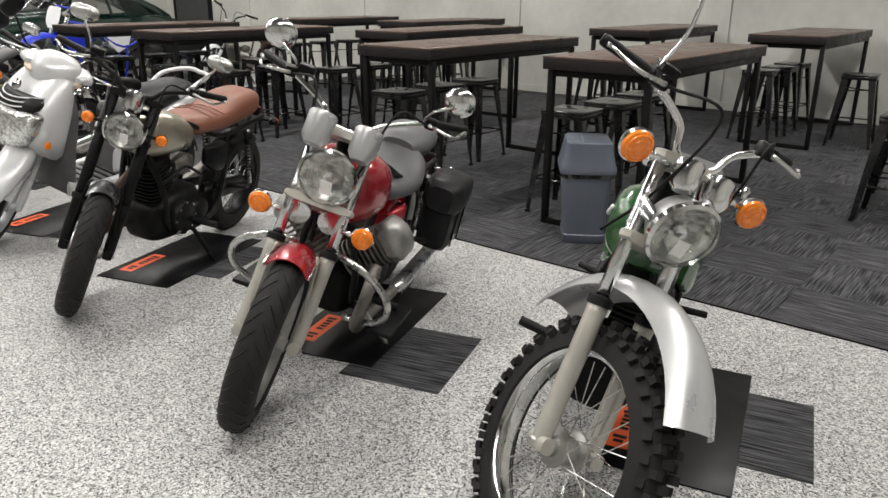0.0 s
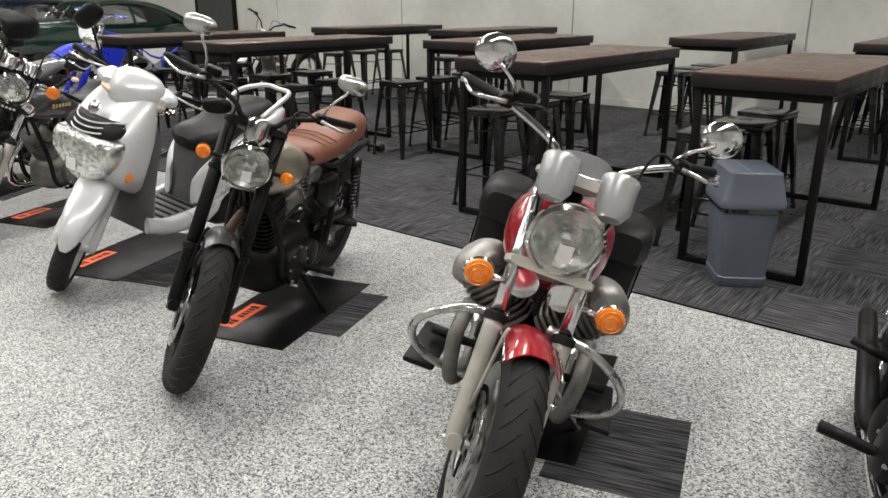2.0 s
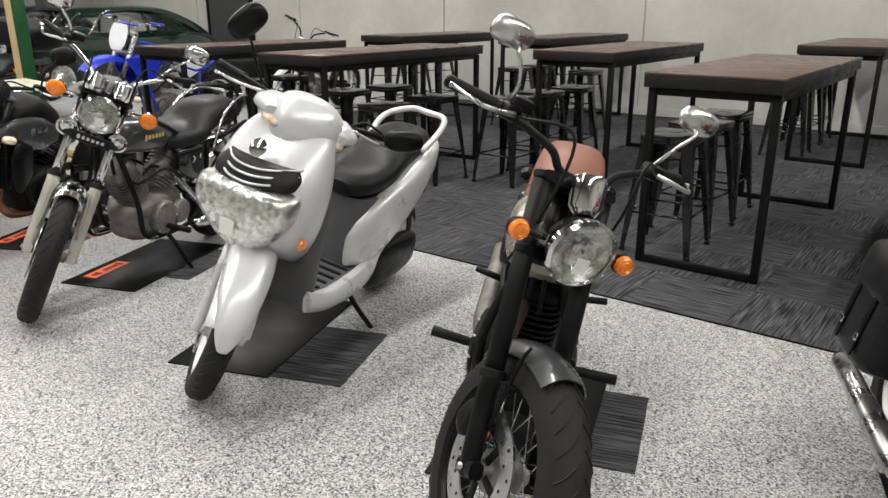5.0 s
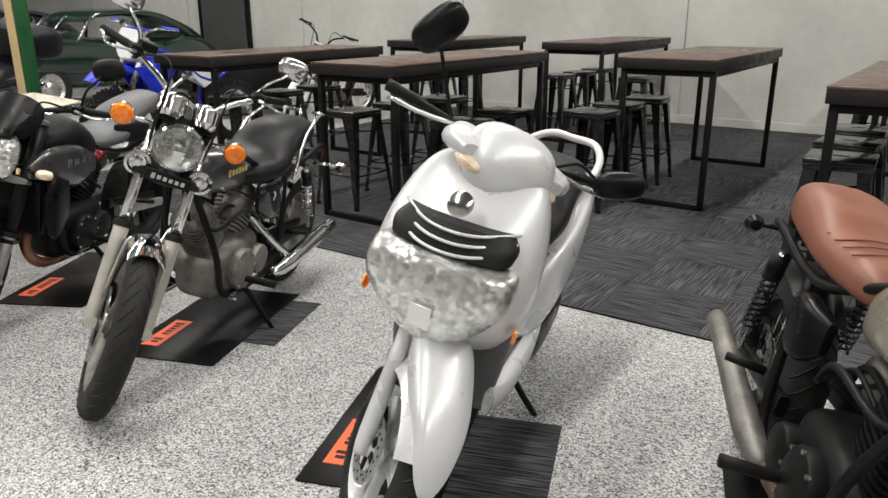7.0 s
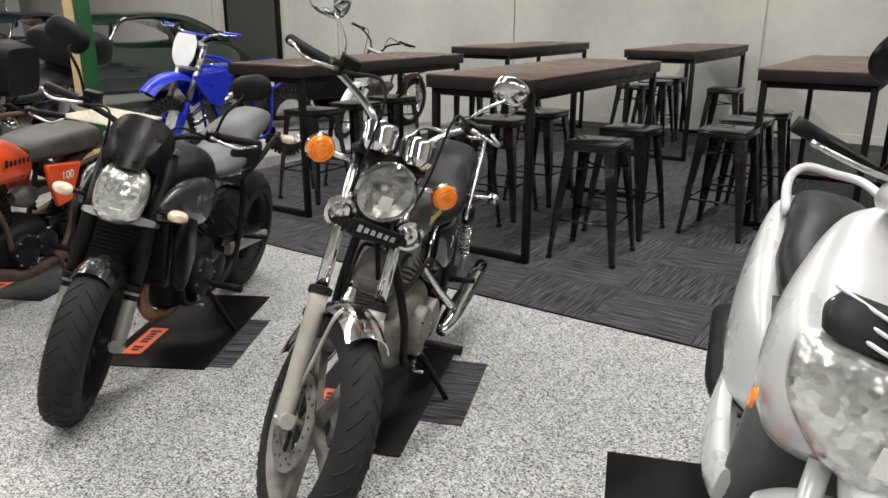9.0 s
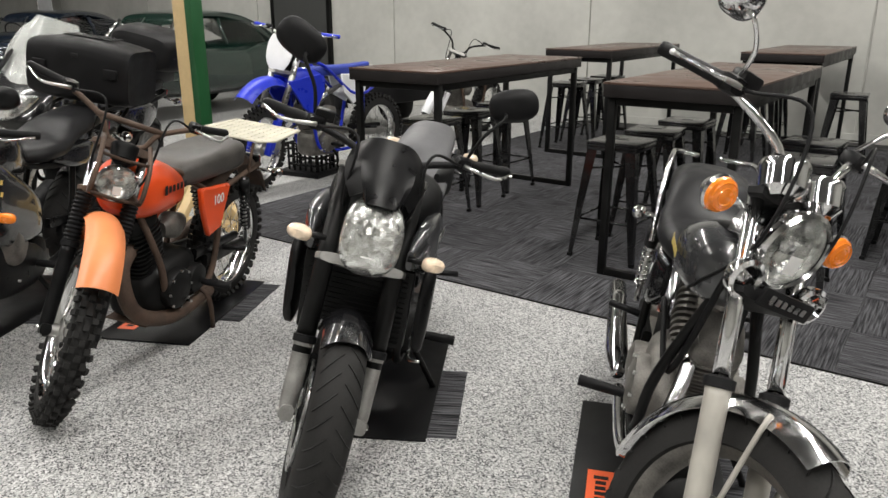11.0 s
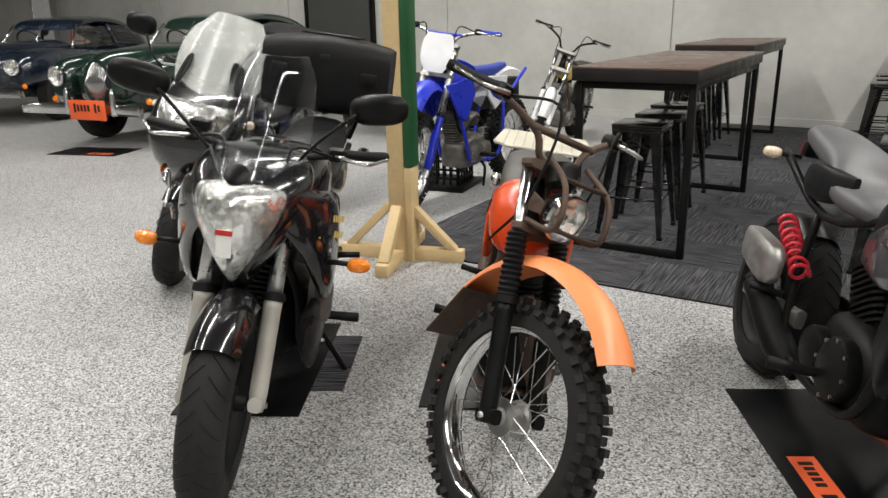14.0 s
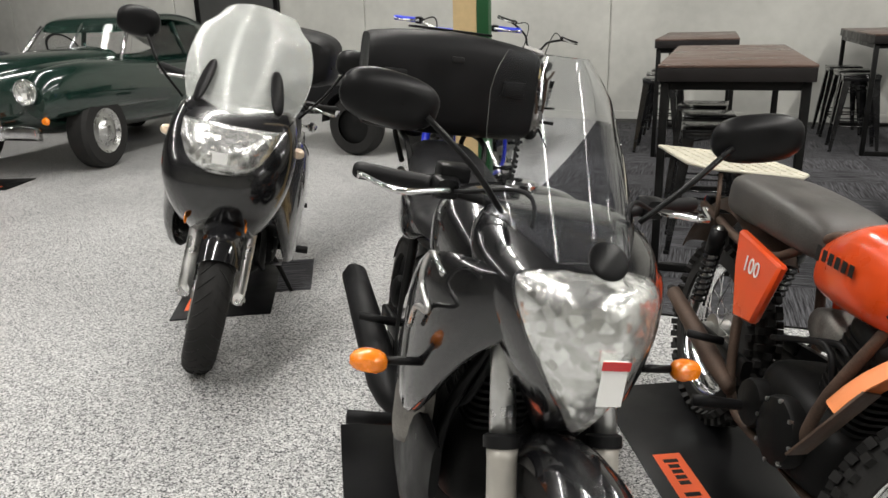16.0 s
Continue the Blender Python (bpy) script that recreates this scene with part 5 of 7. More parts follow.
part("lamp_tag", box(0.068, 0, -0.08, 0.004, 0.05, 0.03, 0), M_PAPER, hl, "white lot tag", smooth=False)
rows = []
for i in range(9):
    f = i / 8
    rows.append([(0.03 - 0.17 * f - 0.06 * abs(q) ** 2 * (1 - 0.3 * f), q * (0.06 + 0.06 * math.sin(math.pi * (0.15 + 0.6 * f))), 0.09 + 0.15 * f + (0.035 if abs(q) > 0.6 else 0) * (1 - f) - 0.05 * abs(q) ** 3) for q in [k / 6 - 1 for k in range(13)]])
part("headlamp_cowl", shell(rows, 0.005), M_BLACK, t, "matte black headlamp cowl", Hl)
for sd in (-1, 1):
    part("radiator_shroud", loft(fine([(-0.02, 0, 0, 0.008, 0.06, 4), (-0.07, sd * 0.01, 0, 0.022, 0.15, 4), (-0.18, 0, 0.02, 0.01, 0.09, 4)], 3), 16), M_BLACK, t, "", pose(-0.22, sd * 0.2, 0.58))
    part("tank_shroud", loft(fine([(-0.2, sd * 0.15, 0.76, 0.01, 0.03, 3), (-0.3, sd * 0.17, 0.77, 0.03, 0.08, 3), (-0.5, sd * 0.17, 0.74, 0.03, 0.1, 3), (-0.7, sd * 0.13, 0.7, 0.02, 0.05, 3)], 3), 18), M_GREYTANK, t)
    bars(t, pose(-0.46, sd * 0.204, 0.77, 90, 0, 0 if sd < 0 else 180), 0.16, 0.04, (3,), M_DULLCHROME, "shroud_badge")
rad = part("radiator", box(-0.26, 0, 0.58, 0.04, 0.34, 0.26, 0.006), M_FRAME, t)
for k in range(14):
    part("radiator_fin", box(-0.238, 0, 0.47 + 0.017 * k, 0.006, 0.31, 0.004, 0), M_ENGINE, rad, smooth=False)
sp = [(-1.02 - 0.0028 * k, -0.02 + 0.03 * math.cos(k * 0.6), 0.5 + 0.0016 * k + 0.03 * math.sin(k * 0.6)) for k in range(80)]
part("shock_spring", tube(sp, 0.007, 6, 1), paint("red_spring", (0.6, 0.02, 0.04), 0.35, coat=0.5), t, "red rear shock spring", pose(0, -0.12, 0))
part("exhaust_heat_shield", loft(fine([(-1.05, -0.2, 0.5, 0.01, 0.03, 4), (-1.1, -0.21, 0.5, 0.035, 0.07, 4), (-1.3, -0.21, 0.52, 0.035, 0.06, 4), (-1.36, -0.2, 0.52, 0.01, 0.03, 4)], 3), 14), M_ALU, t)
part("dash_panel", box(0, 0, 0, 0.05, 0.13, 0.03, 0.01), M_BLACK, t, "", S @ Matrix.Translation(ax + up * 0.72 + Vector((0.06, 0, 0.02))) @ pose(0, 0, 0, 0, -30))

# -- orange trail bike
t, S, ax, up = bike("farm_trail_motorcycle", "worn orange farm trail motorcycle with faded mudguard and taped seat", -7.8, 1.42, 22, 8, 42, dict(
    size=0.935,
    Rf=0.335, wf=0.085, rimf=0.265, Rr=0.32, wr=0.1, rimr=0.235, wb=1.28, rake=27, fork=0.74, fender_up=0.06, fw=0.085, low=0.32, low_mat=M_BLACK, stan_mat=M_CHROME, style="spoke", rim_mat=M_CHROME, tread="knob", gaiter=True,
    bar=(0.38, 0.13, -0.14), bar_mat=M_RUST, brace=True, lamp=(0.07, 0.64, 0.11), lamp_mat=M_BLACK, bracket_mat=M_RUST, clamp_mat=M_RUST, gauges=[(0.06, 0.0, 0.03, 0.05, 0.07)], gauge_mat=M_BLACK, reservoir=False,
    fender=(0.42, 0.14, 46, 165, M_PEACH), fender_label="sun-faded orange plastic mudguard", fender_stay=False, fender_lift=0.3,
    tank=[(-0.32, 0, 0.8, 0.05, 0.06), (-0.38, 0, 0.8, 0.12, 0.11, 3), (-0.52, 0, 0.8, 0.14, 0.12, 3), (-0.68, 0, 0.76, 0.1, 0.08, 3), (-0.74, 0, 0.74, 0.05, 0.04)], tank_mat=M_ORANGE,
    seats=[[(-0.66, 0, 0.8, 0.07, 0.03, 4), (-0.73, 0, 0.82, 0.125, 0.06, 4), (-0.95, 0, 0.83, 0.14, 0.07, 4), (-1.18, 0, 0.83, 0.13, 0.07, 4), (-1.26, 0, 0.82, 0.07, 0.04, 4)]], seat_mat=M_TAPE,
    rfender=(0.38, 0.15, 40, 160, M_RUST), rfender_up=0.1, tail=(-1.52, 0.72), cyl="single", spring_mat=M_MATTE, frame_mat=M_RUST, shock_z=0.72,
    pipes=[[(-0.42, 0.02, 0.56), (-0.3, 0.05, 0.48), (-0.32, 0.1, 0.3), (-0.55, 0.13, 0.2), (-0.85, 0.14, 0.22)]], pipe_mat=M_RUST, pipe_r=0.034, mufflers=[([(-0.85, -0.15, 0.3), (-1.0, -0.16, 0.34), (-1.35, -0.17, 0.42)], 0.02, 0.032, M_RUST)], stand=(-0.76, 0.2), stand_mat=M_RUST))
for sd in (-1, 1):
    sp = part("side_cover", slab([(-0.14, 0.1), (0.13, 0.07), (0.05, -0.13), (-0.06, -0.15), (-0.12, 0.0)], 0.03, pose(-0.86, sd * 0.15 + (0.015 if sd > 0 else -0.015), 0.66, 90, 0, 180 if sd > 0 else 0), 0.008), M_ORANGE, t)
    letters("100", 0.065, M_PAPER, sp, pose(-0.87, sd * 0.1685, 0.68, 90, 0, 180 if sd > 0 else 0))
    bars(t, pose(-0.54, sd * 0.146, 0.81, 90, 0, 180 if sd > 0 else 0), 0.17, 0.04, (6,), M_INK, "tank_lettering")
    part("lamp_guard", tube([ax + up * 0.58 + Vector((0.02, sd * 0.08, 0)), ax + up * 0.61 + Vector((0.17, sd * 0.09, 0)), ax + up * 0.74 + Vector((0.19, sd * 0.09, 0)), ax + up * 0.8 + Vector((0.08, sd * 0.085, 0))], 0.009, 8, 5), M_RUST, t, "rusty tubular lamp guard", S)
    for z in (0.61, 0.76):
        part("lamp_guard_bar", tube([ax + up * z + Vector((0.175, -0.09, 0)), ax + up * z + Vector((0.19, 0, 0)), ax + up * z + Vector((0.175, 0.09, 0))], 0.007, 8, 3), M_RUST, t, "", S)
part("carrier_plate", slab([(-0.22, -0.2), (0.14, -0.22), (0.22, -0.16), (0.22, 0.16), (0.14, 0.22), (-0.22, 0.2)], 0.012, pose(-1.5, 0, 0.89), 0.004), M_TREADPLATE, t, "cream painted checker plate carrier")
bm = bmesh.new()
for i in range(9):
    for j in range(9):
        box(-0.19 + 0.047 * i, -0.17 + 0.042 * j, 0, 0.026, 0.007, 0.003, 0, pose(-1.5, 0, 0.8915), bm)
tagged(part("plate_tread", bm, M_TREADPLATE, t, smooth=False), kind="stuff")
for sd in (-1, 1):
    part("carrier_stay", tube([(-1.3, sd * 0.12, 0.87), (-1.25, sd * 0.12, 0.7)], 0.008, 8, 1), M_RUST, t)
part("mud_flap", box(0, 0, 0, 0.006, 0.15, 0.22, 0.002), M_RUST, t, "", S @ Matrix.Translation(ax + Vector((-0.4, 0, 0.12))) @ pose(0, 0, 0, 0, 20))
part("skid_plate", box(-0.6, 0, 0.2, 0.4, 0.2, 0.008, 0.003), M_RUST, t)

# -- black half-faired sports tourer
t, S, ax, up = bike("faired_motorcycle", "gloss black half-faired sports motorcycle with a clear windscreen", -8.54, 1.12, 30, 8.7, 4, dict(
    size=1.0,
    Rf=0.305, wf=0.125, rimf=0.22, Rr=0.31, wr=0.17, rimr=0.215, wb=1.42, rake=25, fork=0.68, fw=0.1, low=0.3, low_mat=M_GREYFORK, stan_mat=M_DULLCHROME, stan_r=0.024, style="five", rim_mat=M_MATTE, discf=0.155, discr=0.12,
    bar=(0.36, 0.04, -0.12), bar_mat=M_MATTE, lever_mat=M_CHROME, clamp_mat=M_BLACK, fender=(0.325, 0.145, 52, 145, M_GLOSSBLACK), fender_label="gloss black front mudguard", fender_stay=False,
    tank=[(-0.3, 0, 0.8, 0.08, 0.05), (-0.38, 0, 0.83, 0.15, 0.1, 3), (-0.56, 0, 0.85, 0.18, 0.12, 3), (-0.74, 0, 0.78, 0.12, 0.09, 3), (-0.82, 0, 0.74, 0.06, 0.04)], tank_mat=M_GLOSSBLACK,
    seats=[[(-0.76, 0, 0.77, 0.08, 0.03), (-0.86, 0, 0.78, 0.15, 0.05), (-1.04, 0, 0.79, 0.15, 0.055), (-1.16, 0, 0.84, 0.13, 0.06), (-1.42, 0, 0.88, 0.11, 0.05), (-1.5, 0, 0.88, 0.05, 0.02)]], seat_mat=M_VINYL,
    side=(-1.35, -0.95, 0.74, 0.06, 0.11, M_GLOSSBLACK), rfender=(0.33, 0.17, 60, 150, M_BLACK), tail=(-1.58, 0.8), twin_shock=False, arm_mat=M_BLACK, cyl="single", eng=(-0.62, 0.42),
    mufflers=[([(-0.9, -0.12, 0.22), (-1.0, -0.17, 0.26), (-1.5, -0.24, 0.42)], 0.03, 0.055, M_MATTE)], tailz=0.8, hoses=5))
UP = pose(0, 0, 0, 0, -90)    # loft sections run upwards; a section's z is minus the way ahead


def upright(secs, n=4, seg=26):
    """A body lofted upwards: rows of height, ahead, half width, half depth, squareness."""
    return loft(fine([(h, 0, -x, w, d, p) for h, x, w, d, p in secs], n), seg, None, UP)


FAIR = Matrix.Translation((0.0, 0, 0))
part("nose_fairing", upright([(0.58, -0.2, 0.015, 0.03, 2.0), (0.66, -0.16, 0.06, 0.1, 1.9), (0.78, -0.16, 0.13, 0.15, 1.7), (0.88, -0.2, 0.17, 0.17, 1.6), (0.94, -0.25, 0.17, 0.15, 1.6), (0.98, -0.3, 0.13, 0.1, 1.8)]), M_GLOSSBLACK, t, "gloss black nose fairing")
hl = part("headlight", upright([(0.655, -0.13, 0.012, 0.08, 2.0), (0.72, -0.11, 0.06, 0.11, 1.8), (0.82, -0.11, 0.11, 0.14, 1.7), (0.9, -0.14, 0.125, 0.15, 1.7), (0.92, -0.16, 0.07, 0.13, 1.8)], 4), M_REFLECT, t, "pointed clear twin headlight")
le = part("lens", upright([(0.65, -0.12, 0.012, 0.08, 2.0), (0.72, -0.1, 0.062, 0.112, 1.8), (0.82, -0.1, 0.112, 0.142, 1.7), (0.9, -0.13, 0.127, 0.152, 1.7), (0.925, -0.15, 0.07, 0.13, 1.8)], 4), M_GLASS, hl)
le.visible_shadow = False
part("paper_tag", box(0.046, 0.0, 0.79, 0.003, 0.04, 0.075, 0), M_PAPER, hl, "white lot tag with a red edge", smooth=False)
part("tag_edge", box(0.0485, 0.0, 0.82, 0.003, 0.045, 0.014, 0), M_REDLENS, hl, smooth=False)
rows = []
for i in range(11):
    f = i / 10
    wv = 0.15 * (1 - 0.25 * f ** 2) * (1 if f < 0.85 else 1 - 1.6 * (f - 0.85))
    rows.append([(-0.08 - 0.27 * f - 0.13 * q * q, q * wv, 0.94 + 0.31 * f - 0.06 * q * q * (1 - f)) for q in [k / 8 - 1 for k in range(17)]])
sc = part("windscreen", shell(rows, 0.003), M_SCREEN, t, "clear curved windscreen")
sc.visible_shadow = False
part("screen_badge", turn([(0.0, 0.004), (0.03, 0.003), (0.034, 0), (0.03, -0.002)], pose(-0.045, 0, 0.955) @ pose(0, 0, 0, 0, 50), 20), M_BLACK, t)
for sd in (-1, 1):
    part("side_fairing", loft(fine([(-0.1, sd * 0.1, 0.86, 0.012, 0.05, 2.2), (-0.2, sd * 0.17, 0.8, 0.03, 0.1, 2.2), (-0.34, sd * 0.21, 0.7, 0.035, 0.17, 2.4), (-0.5, sd * 0.2, 0.62, 0.03, 0.17, 2.6), (-0.7, sd * 0.18, 0.54, 0.02, 0.1, 3), (-0.78, sd * 0.16, 0.48, 0.006, 0.05, 3)], 3), 20), M_GLOSSBLACK, t, "gloss black side fairing")
    part("belly_panel", loft(fine([(-0.28, sd * 0.17, 0.42, 0.01, 0.06, 3), (-0.4, sd * 0.18, 0.36, 0.025, 0.13, 3), (-0.7, sd * 0.16, 0.3, 0.025, 0.1, 3), (-0.85, sd * 0.14, 0.28, 0.008, 0.04, 3)], 3), 16), M_BLACK, t)
    indicator(t, Matrix.Translation((-0.28, sd * 0.22, 0.665)), sd, 0.08, 0.03, "arrow", M_BLACK)
    mirror(t, [(-0.22, sd * 0.13, 0.98), (-0.2, sd * 0.2, 1.06), (-0.22, sd * 0.28, 1.13)], pose(-0.24, sd * 0.34, 1.15, 10 * sd, 6, -8 * sd), 0.085, 0.045, "oval", M_BLACK, M_BLACK)
    part("engine_guard", loft(fine([(-0.4, sd * 0.17, 0.5, 0.01, 0.08, 3), (-0.5, sd * 0.2, 0.46, 0.03, 0.1, 3), (-0.64, sd * 0.17, 0.42, 0.01, 0.06, 3)], 3), 14), M_DIRTALU, t)
for k, dz in enumerate((0.0, -0.05)):
    bars(t, pose(-0.29, 0.232, 0.8 + dz, 84, 14, 160), 0.16, 0.028, (3, 6), M_GOLD, "fairing_lettering")
part("fairing_emblem", tube([(-0.16, -0.232, 0.88), (-0.22, -0.245, 0.9), (-0.25, -0.25, 0.84), (-0.2, -0.243, 0.8), (-0.27, -0.25, 0.78), (-0.3, -0.253, 0.73)], 0.006, 6, 5), M_DULLCHROME, t, "silver swirl emblem")

cs = part("luggage_case", loft(fine([(-0.27, 0, 0.0, 0.14, 0.12, 5), (-0.25, 0, 0.0, 0.17, 0.15, 5), (0.0, 0, 0.01, 0.19, 0.165, 5), (0.25, 0, 0.0, 0.17, 0.15, 5), (0.27, 0, 0.0, 0.14, 0.12, 5)], 3), 26), M_MATTE, t, "large black ribbed luggage case", pose(-1.52, 0.0, 1.105, 0, 0, 90))
for k in range(5):
    part("case_rib", box(0, 0.03 * k - 0.06, 0.176, 0.26, 0.012, 0.008, 0.003), M_BLACK, cs)
for x in (-0.19, 0.19):
    part("case_latch", box(x, -0.185, 0.02, 0.07, 0.02, 0.05, 0.006), M_MATTE, cs)
part("case_catch", box(0.0, -0.186, 0.09, 0.04, 0.012, 0.02, 0.004), M_INK, cs)
for sd in (-1, 1):
    part("case_rack", tube([(-1.3, sd * 0.1, 0.8), (-1.36, sd * 0.13, 0.93), (-1.66, sd * 0.13, 0.93), (-1.6, sd * 0.1, 0.82)], 0.01, 8, 3), M_FRAME, t)


# -- black tourer with a hazed screen and top box
t, S, ax, up = bike("touring_motorcycle", "black touring motorcycle with a tall hazed windscreen and top box", -10.157, 2.330, 23.9, 13.3, 10, dict(
    size=1.020,
    Rf=0.3, wf=0.125, rimf=0.22, Rr=0.305, wr=0.15, rimr=0.21, wb=1.44, rake=26, fork=0.66, fw=0.1, low=0.28, low_mat=M_DULLCHROME, stan_mat=M_CHROME, style="three", rim_mat=M_ALU, discf=0.15, discr=0.12,
    bar=(0.36, 0.12, -0.2), bar_mat=M_MATTE, clamp_mat=M_BLACK, fender=(0.32, 0.15, 45, 150, M_GLOSSBLACK), fender_label="gloss black front mudguard", fender_stay=False,
    tank=[(-0.34, 0, 0.82, 0.08, 0.05), (-0.42, 0, 0.84, 0.15, 0.1, 3), (-0.6, 0, 0.85, 0.17, 0.11, 3), (-0.78, 0, 0.78, 0.1, 0.08, 3), (-0.84, 0, 0.76, 0.05, 0.04)], tank_mat=M_GLOSSBLACK,
    seats=[[(-0.78, 0, 0.78, 0.1, 0.03), (-0.88, 0, 0.79, 0.16, 0.05), (-1.08, 0, 0.8, 0.17, 0.055), (-1.2, 0, 0.86, 0.15, 0.06), (-1.48, 0, 0.88, 0.13, 0.05), (-1.55, 0, 0.88, 0.06, 0.02)]], seat_mat=M_VINYL,
    side=(-1.4, -0.95, 0.68, 0.1, 0.14, M_GLOSSBLACK), rfender=(0.33, 0.17, 40, 130, M_BLACK), tail=(-1.68, 0.78), twin_shock=False, cyl="single", mufflers=[([(-0.9, -0.15, 0.25), (-1.0, -0.2, 0.28), (-1.6, -0.26, 0.36)], 0.03, 0.05, M_DULLCHROME)], tailz=0.8))
part("nose_fairing", upright([(0.52, -0.16, 0.13, 0.1, 2.6), (0.62, -0.1, 0.19, 0.15, 2.6), (0.74, -0.08, 0.23, 0.17, 2.6), (0.86, -0.12, 0.24, 0.17, 2.6), (0.97, -0.18, 0.22, 0.13, 2.6), (1.02, -0.22, 0.18, 0.08, 2.6)]), M_GLOSSBLACK, t, "gloss black nose fairing")
hl = part("headlight", upright([(0.8, -0.05, 0.08, 0.14, 3), (0.83, -0.04, 0.13, 0.15, 3), (0.9, -0.06, 0.165, 0.15, 3), (0.95, -0.1, 0.175, 0.14, 3)], 4), M_REFLECT, t, "wide clear headlight")
le = part("lens", upright([(0.795, -0.04, 0.08, 0.14, 3), (0.83, -0.03, 0.131, 0.151, 3), (0.9, -0.05, 0.166, 0.151, 3), (0.955, -0.09, 0.175, 0.14, 3)], 4), M_GLASS, hl)
le.visible_shadow = False
part("paper_tag", box(0.125, 0.0, 0.86, 0.003, 0.05, 0.04, 0), M_PAPER, hl, "white lot tag", smooth=False)
rows = []
for i in range(11):
    f = i / 10
    wv = (0.19 + 0.05 * math.sin(math.pi * min(1, f * 1.1))) * (1 if f < 0.8 else 1 - 1.4 * (f - 0.8))
    rows.append([(-0.06 - 0.24 * f - 0.13 * q * q, q * wv, 0.96 + 0.42 * f - 0.03 * q * q * f) for q in [k / 8 - 1 for k in range(17)]])
sc = part("windscreen", shell(rows, 0.004), M_SMOKE, t, "tall hazed grey windscreen")
sc.visible_shadow = False
for sd in (-1, 1):
    part("screen_vent", loft(fine([(0, 0, 0, 0.004, 0.05), (0.008, 0, 0, 0.026, 0.09), (0.014, 0, 0, 0.02, 0.08)], 2), 14), M_BLACK, t, "black screen vent", pose(-0.155, sd * 0.13, 1.08, 0, -30, sd * 25))
    part("side_fairing", loft(fine([(-0.1, sd * 0.18, 0.78, 0.02, 0.1, 3), (-0.25, sd * 0.23, 0.68, 0.035, 0.22, 3), (-0.5, sd * 0.24, 0.56, 0.035, 0.26, 3), (-0.75, sd * 0.2, 0.48, 0.02, 0.16, 3), (-0.82, sd * 0.18, 0.48, 0.006, 0.06, 3)], 3), 20), M_GLOSSBLACK, t, "gloss black side fairing")
    indicator(t, Matrix.Translation((-0.12, sd * 0.2, 0.88)), sd, 0.005, 0.03, "arrow", M_BLACK, M_CLEARAMB)
    mirror(t, [(-0.2, sd * 0.22, 1.0), (-0.16, sd * 0.3, 1.1), (-0.18, sd * 0.36, 1.2)], pose(-0.2, sd * 0.4, 1.24, 0, 6, -8 * sd), 0.075, 0.055, "oval", M_BLACK, M_BLACK)
    part("fork_reflector", turn([(0, 0.004), (0.02, 0.003), (0.022, 0)], pose(0.03, sd * 0.11, 0.6) @ RX90, 14), M_AMBER, t, "amber reflector")
tb = part("top_box", loft(fine([(-1.32, 0, 1.12, 0.16, 0.08, 4), (-1.36, 0, 1.13, 0.25, 0.13, 4), (-1.62, 0, 1.14, 0.29, 0.15, 4), (-1.78, 0, 1.13, 0.25, 0.13, 4), (-1.82, 0, 1.12, 0.16, 0.08, 4)], 3), 26), M_MATTE, t, "black plastic top box")
part("box_seam", loft([(-1.37, 0, 1.12, 0.262, 0.006, 6), (-1.77, 0, 1.12, 0.262, 0.006, 6)], 16), M_INK, tb)
part("box_rack", box(-1.55, 0, 0.95, 0.3, 0.2, 0.12, 0.006), M_FRAME, t)

# -- blue motocross bike
t, S, ax, up = bike("motocross_motorcycle", "blue and white motocross bike standing on a black crate", -9.834, 4.229, -1.4, 0.0, 17, dict(
    size=0.967,
    Rf=0.345, wf=0.085, rimf=0.27, Rr=0.335, wr=0.11, rimr=0.24, wb=1.47, rake=26, fork=0.9, fw=0.1, low=0.36, low_mat=M_BLUE, stan_mat=M_DULLCHROME, stan_r=0.026, style="spoke", rim_mat=M_DULLCHROME, tread="knob", lift=0.02,
    bar=(0.4, 0.1, -0.08), brace=True, brace_mat=M_BLUE, grip_mat=M_BLUE, bar_mat=M_DULLCHROME, clamp_mat=M_ALU, fender=(0.5, 0.17, 48, 128, M_BLUE), fender_up=0.1, fender_stay=False, fender_label="blue high motocross mudguard",
    tank=[(-0.36, 0, 0.86, 0.04, 0.06), (-0.44, 0, 0.86, 0.09, 0.11, 3), (-0.6, 0, 0.85, 0.1, 0.11, 3), (-0.74, 0, 0.84, 0.06, 0.07, 3)], tank_mat=M_BLUE,
    seats=[[(-0.56, 0, 0.94, 0.04, 0.03, 3), (-0.7, 0, 0.93, 0.07, 0.045, 3), (-1.1, 0, 0.93, 0.075, 0.045, 3), (-1.34, 0, 0.96, 0.05, 0.025, 3)]], seat_mat=M_BLUESEAT, twin_shock=False, arm_mat=M_ALU, frame_mat=M_BLUE, eng_mat=M_DIRTALU, reservoir=False,
    pipes=[[(-0.46, -0.03, 0.6), (-0.32, -0.05, 0.5), (-0.4, -0.11, 0.42), (-0.7, -0.14, 0.55), (-0.95, -0.12, 0.72)]], mufflers=[([(-0.95, -0.12, 0.72), (-1.0, -0.12, 0.75), (-1.3, -0.13, 0.85)], 0.02, 0.04, M_ALU)], tailz=0.92, stand=(-0.7, 0.16)))
part("number_plate", upright([(1.0, 0.0, 0.07, 0.006, 4), (1.08, -0.02, 0.115, 0.007, 4), (1.2, -0.06, 0.12, 0.007, 4), (1.27, -0.08, 0.09, 0.006, 4)]), M_WHITE, t, "white front number plate", S @ Matrix.Translation((-0.2, 0, -0.02)))
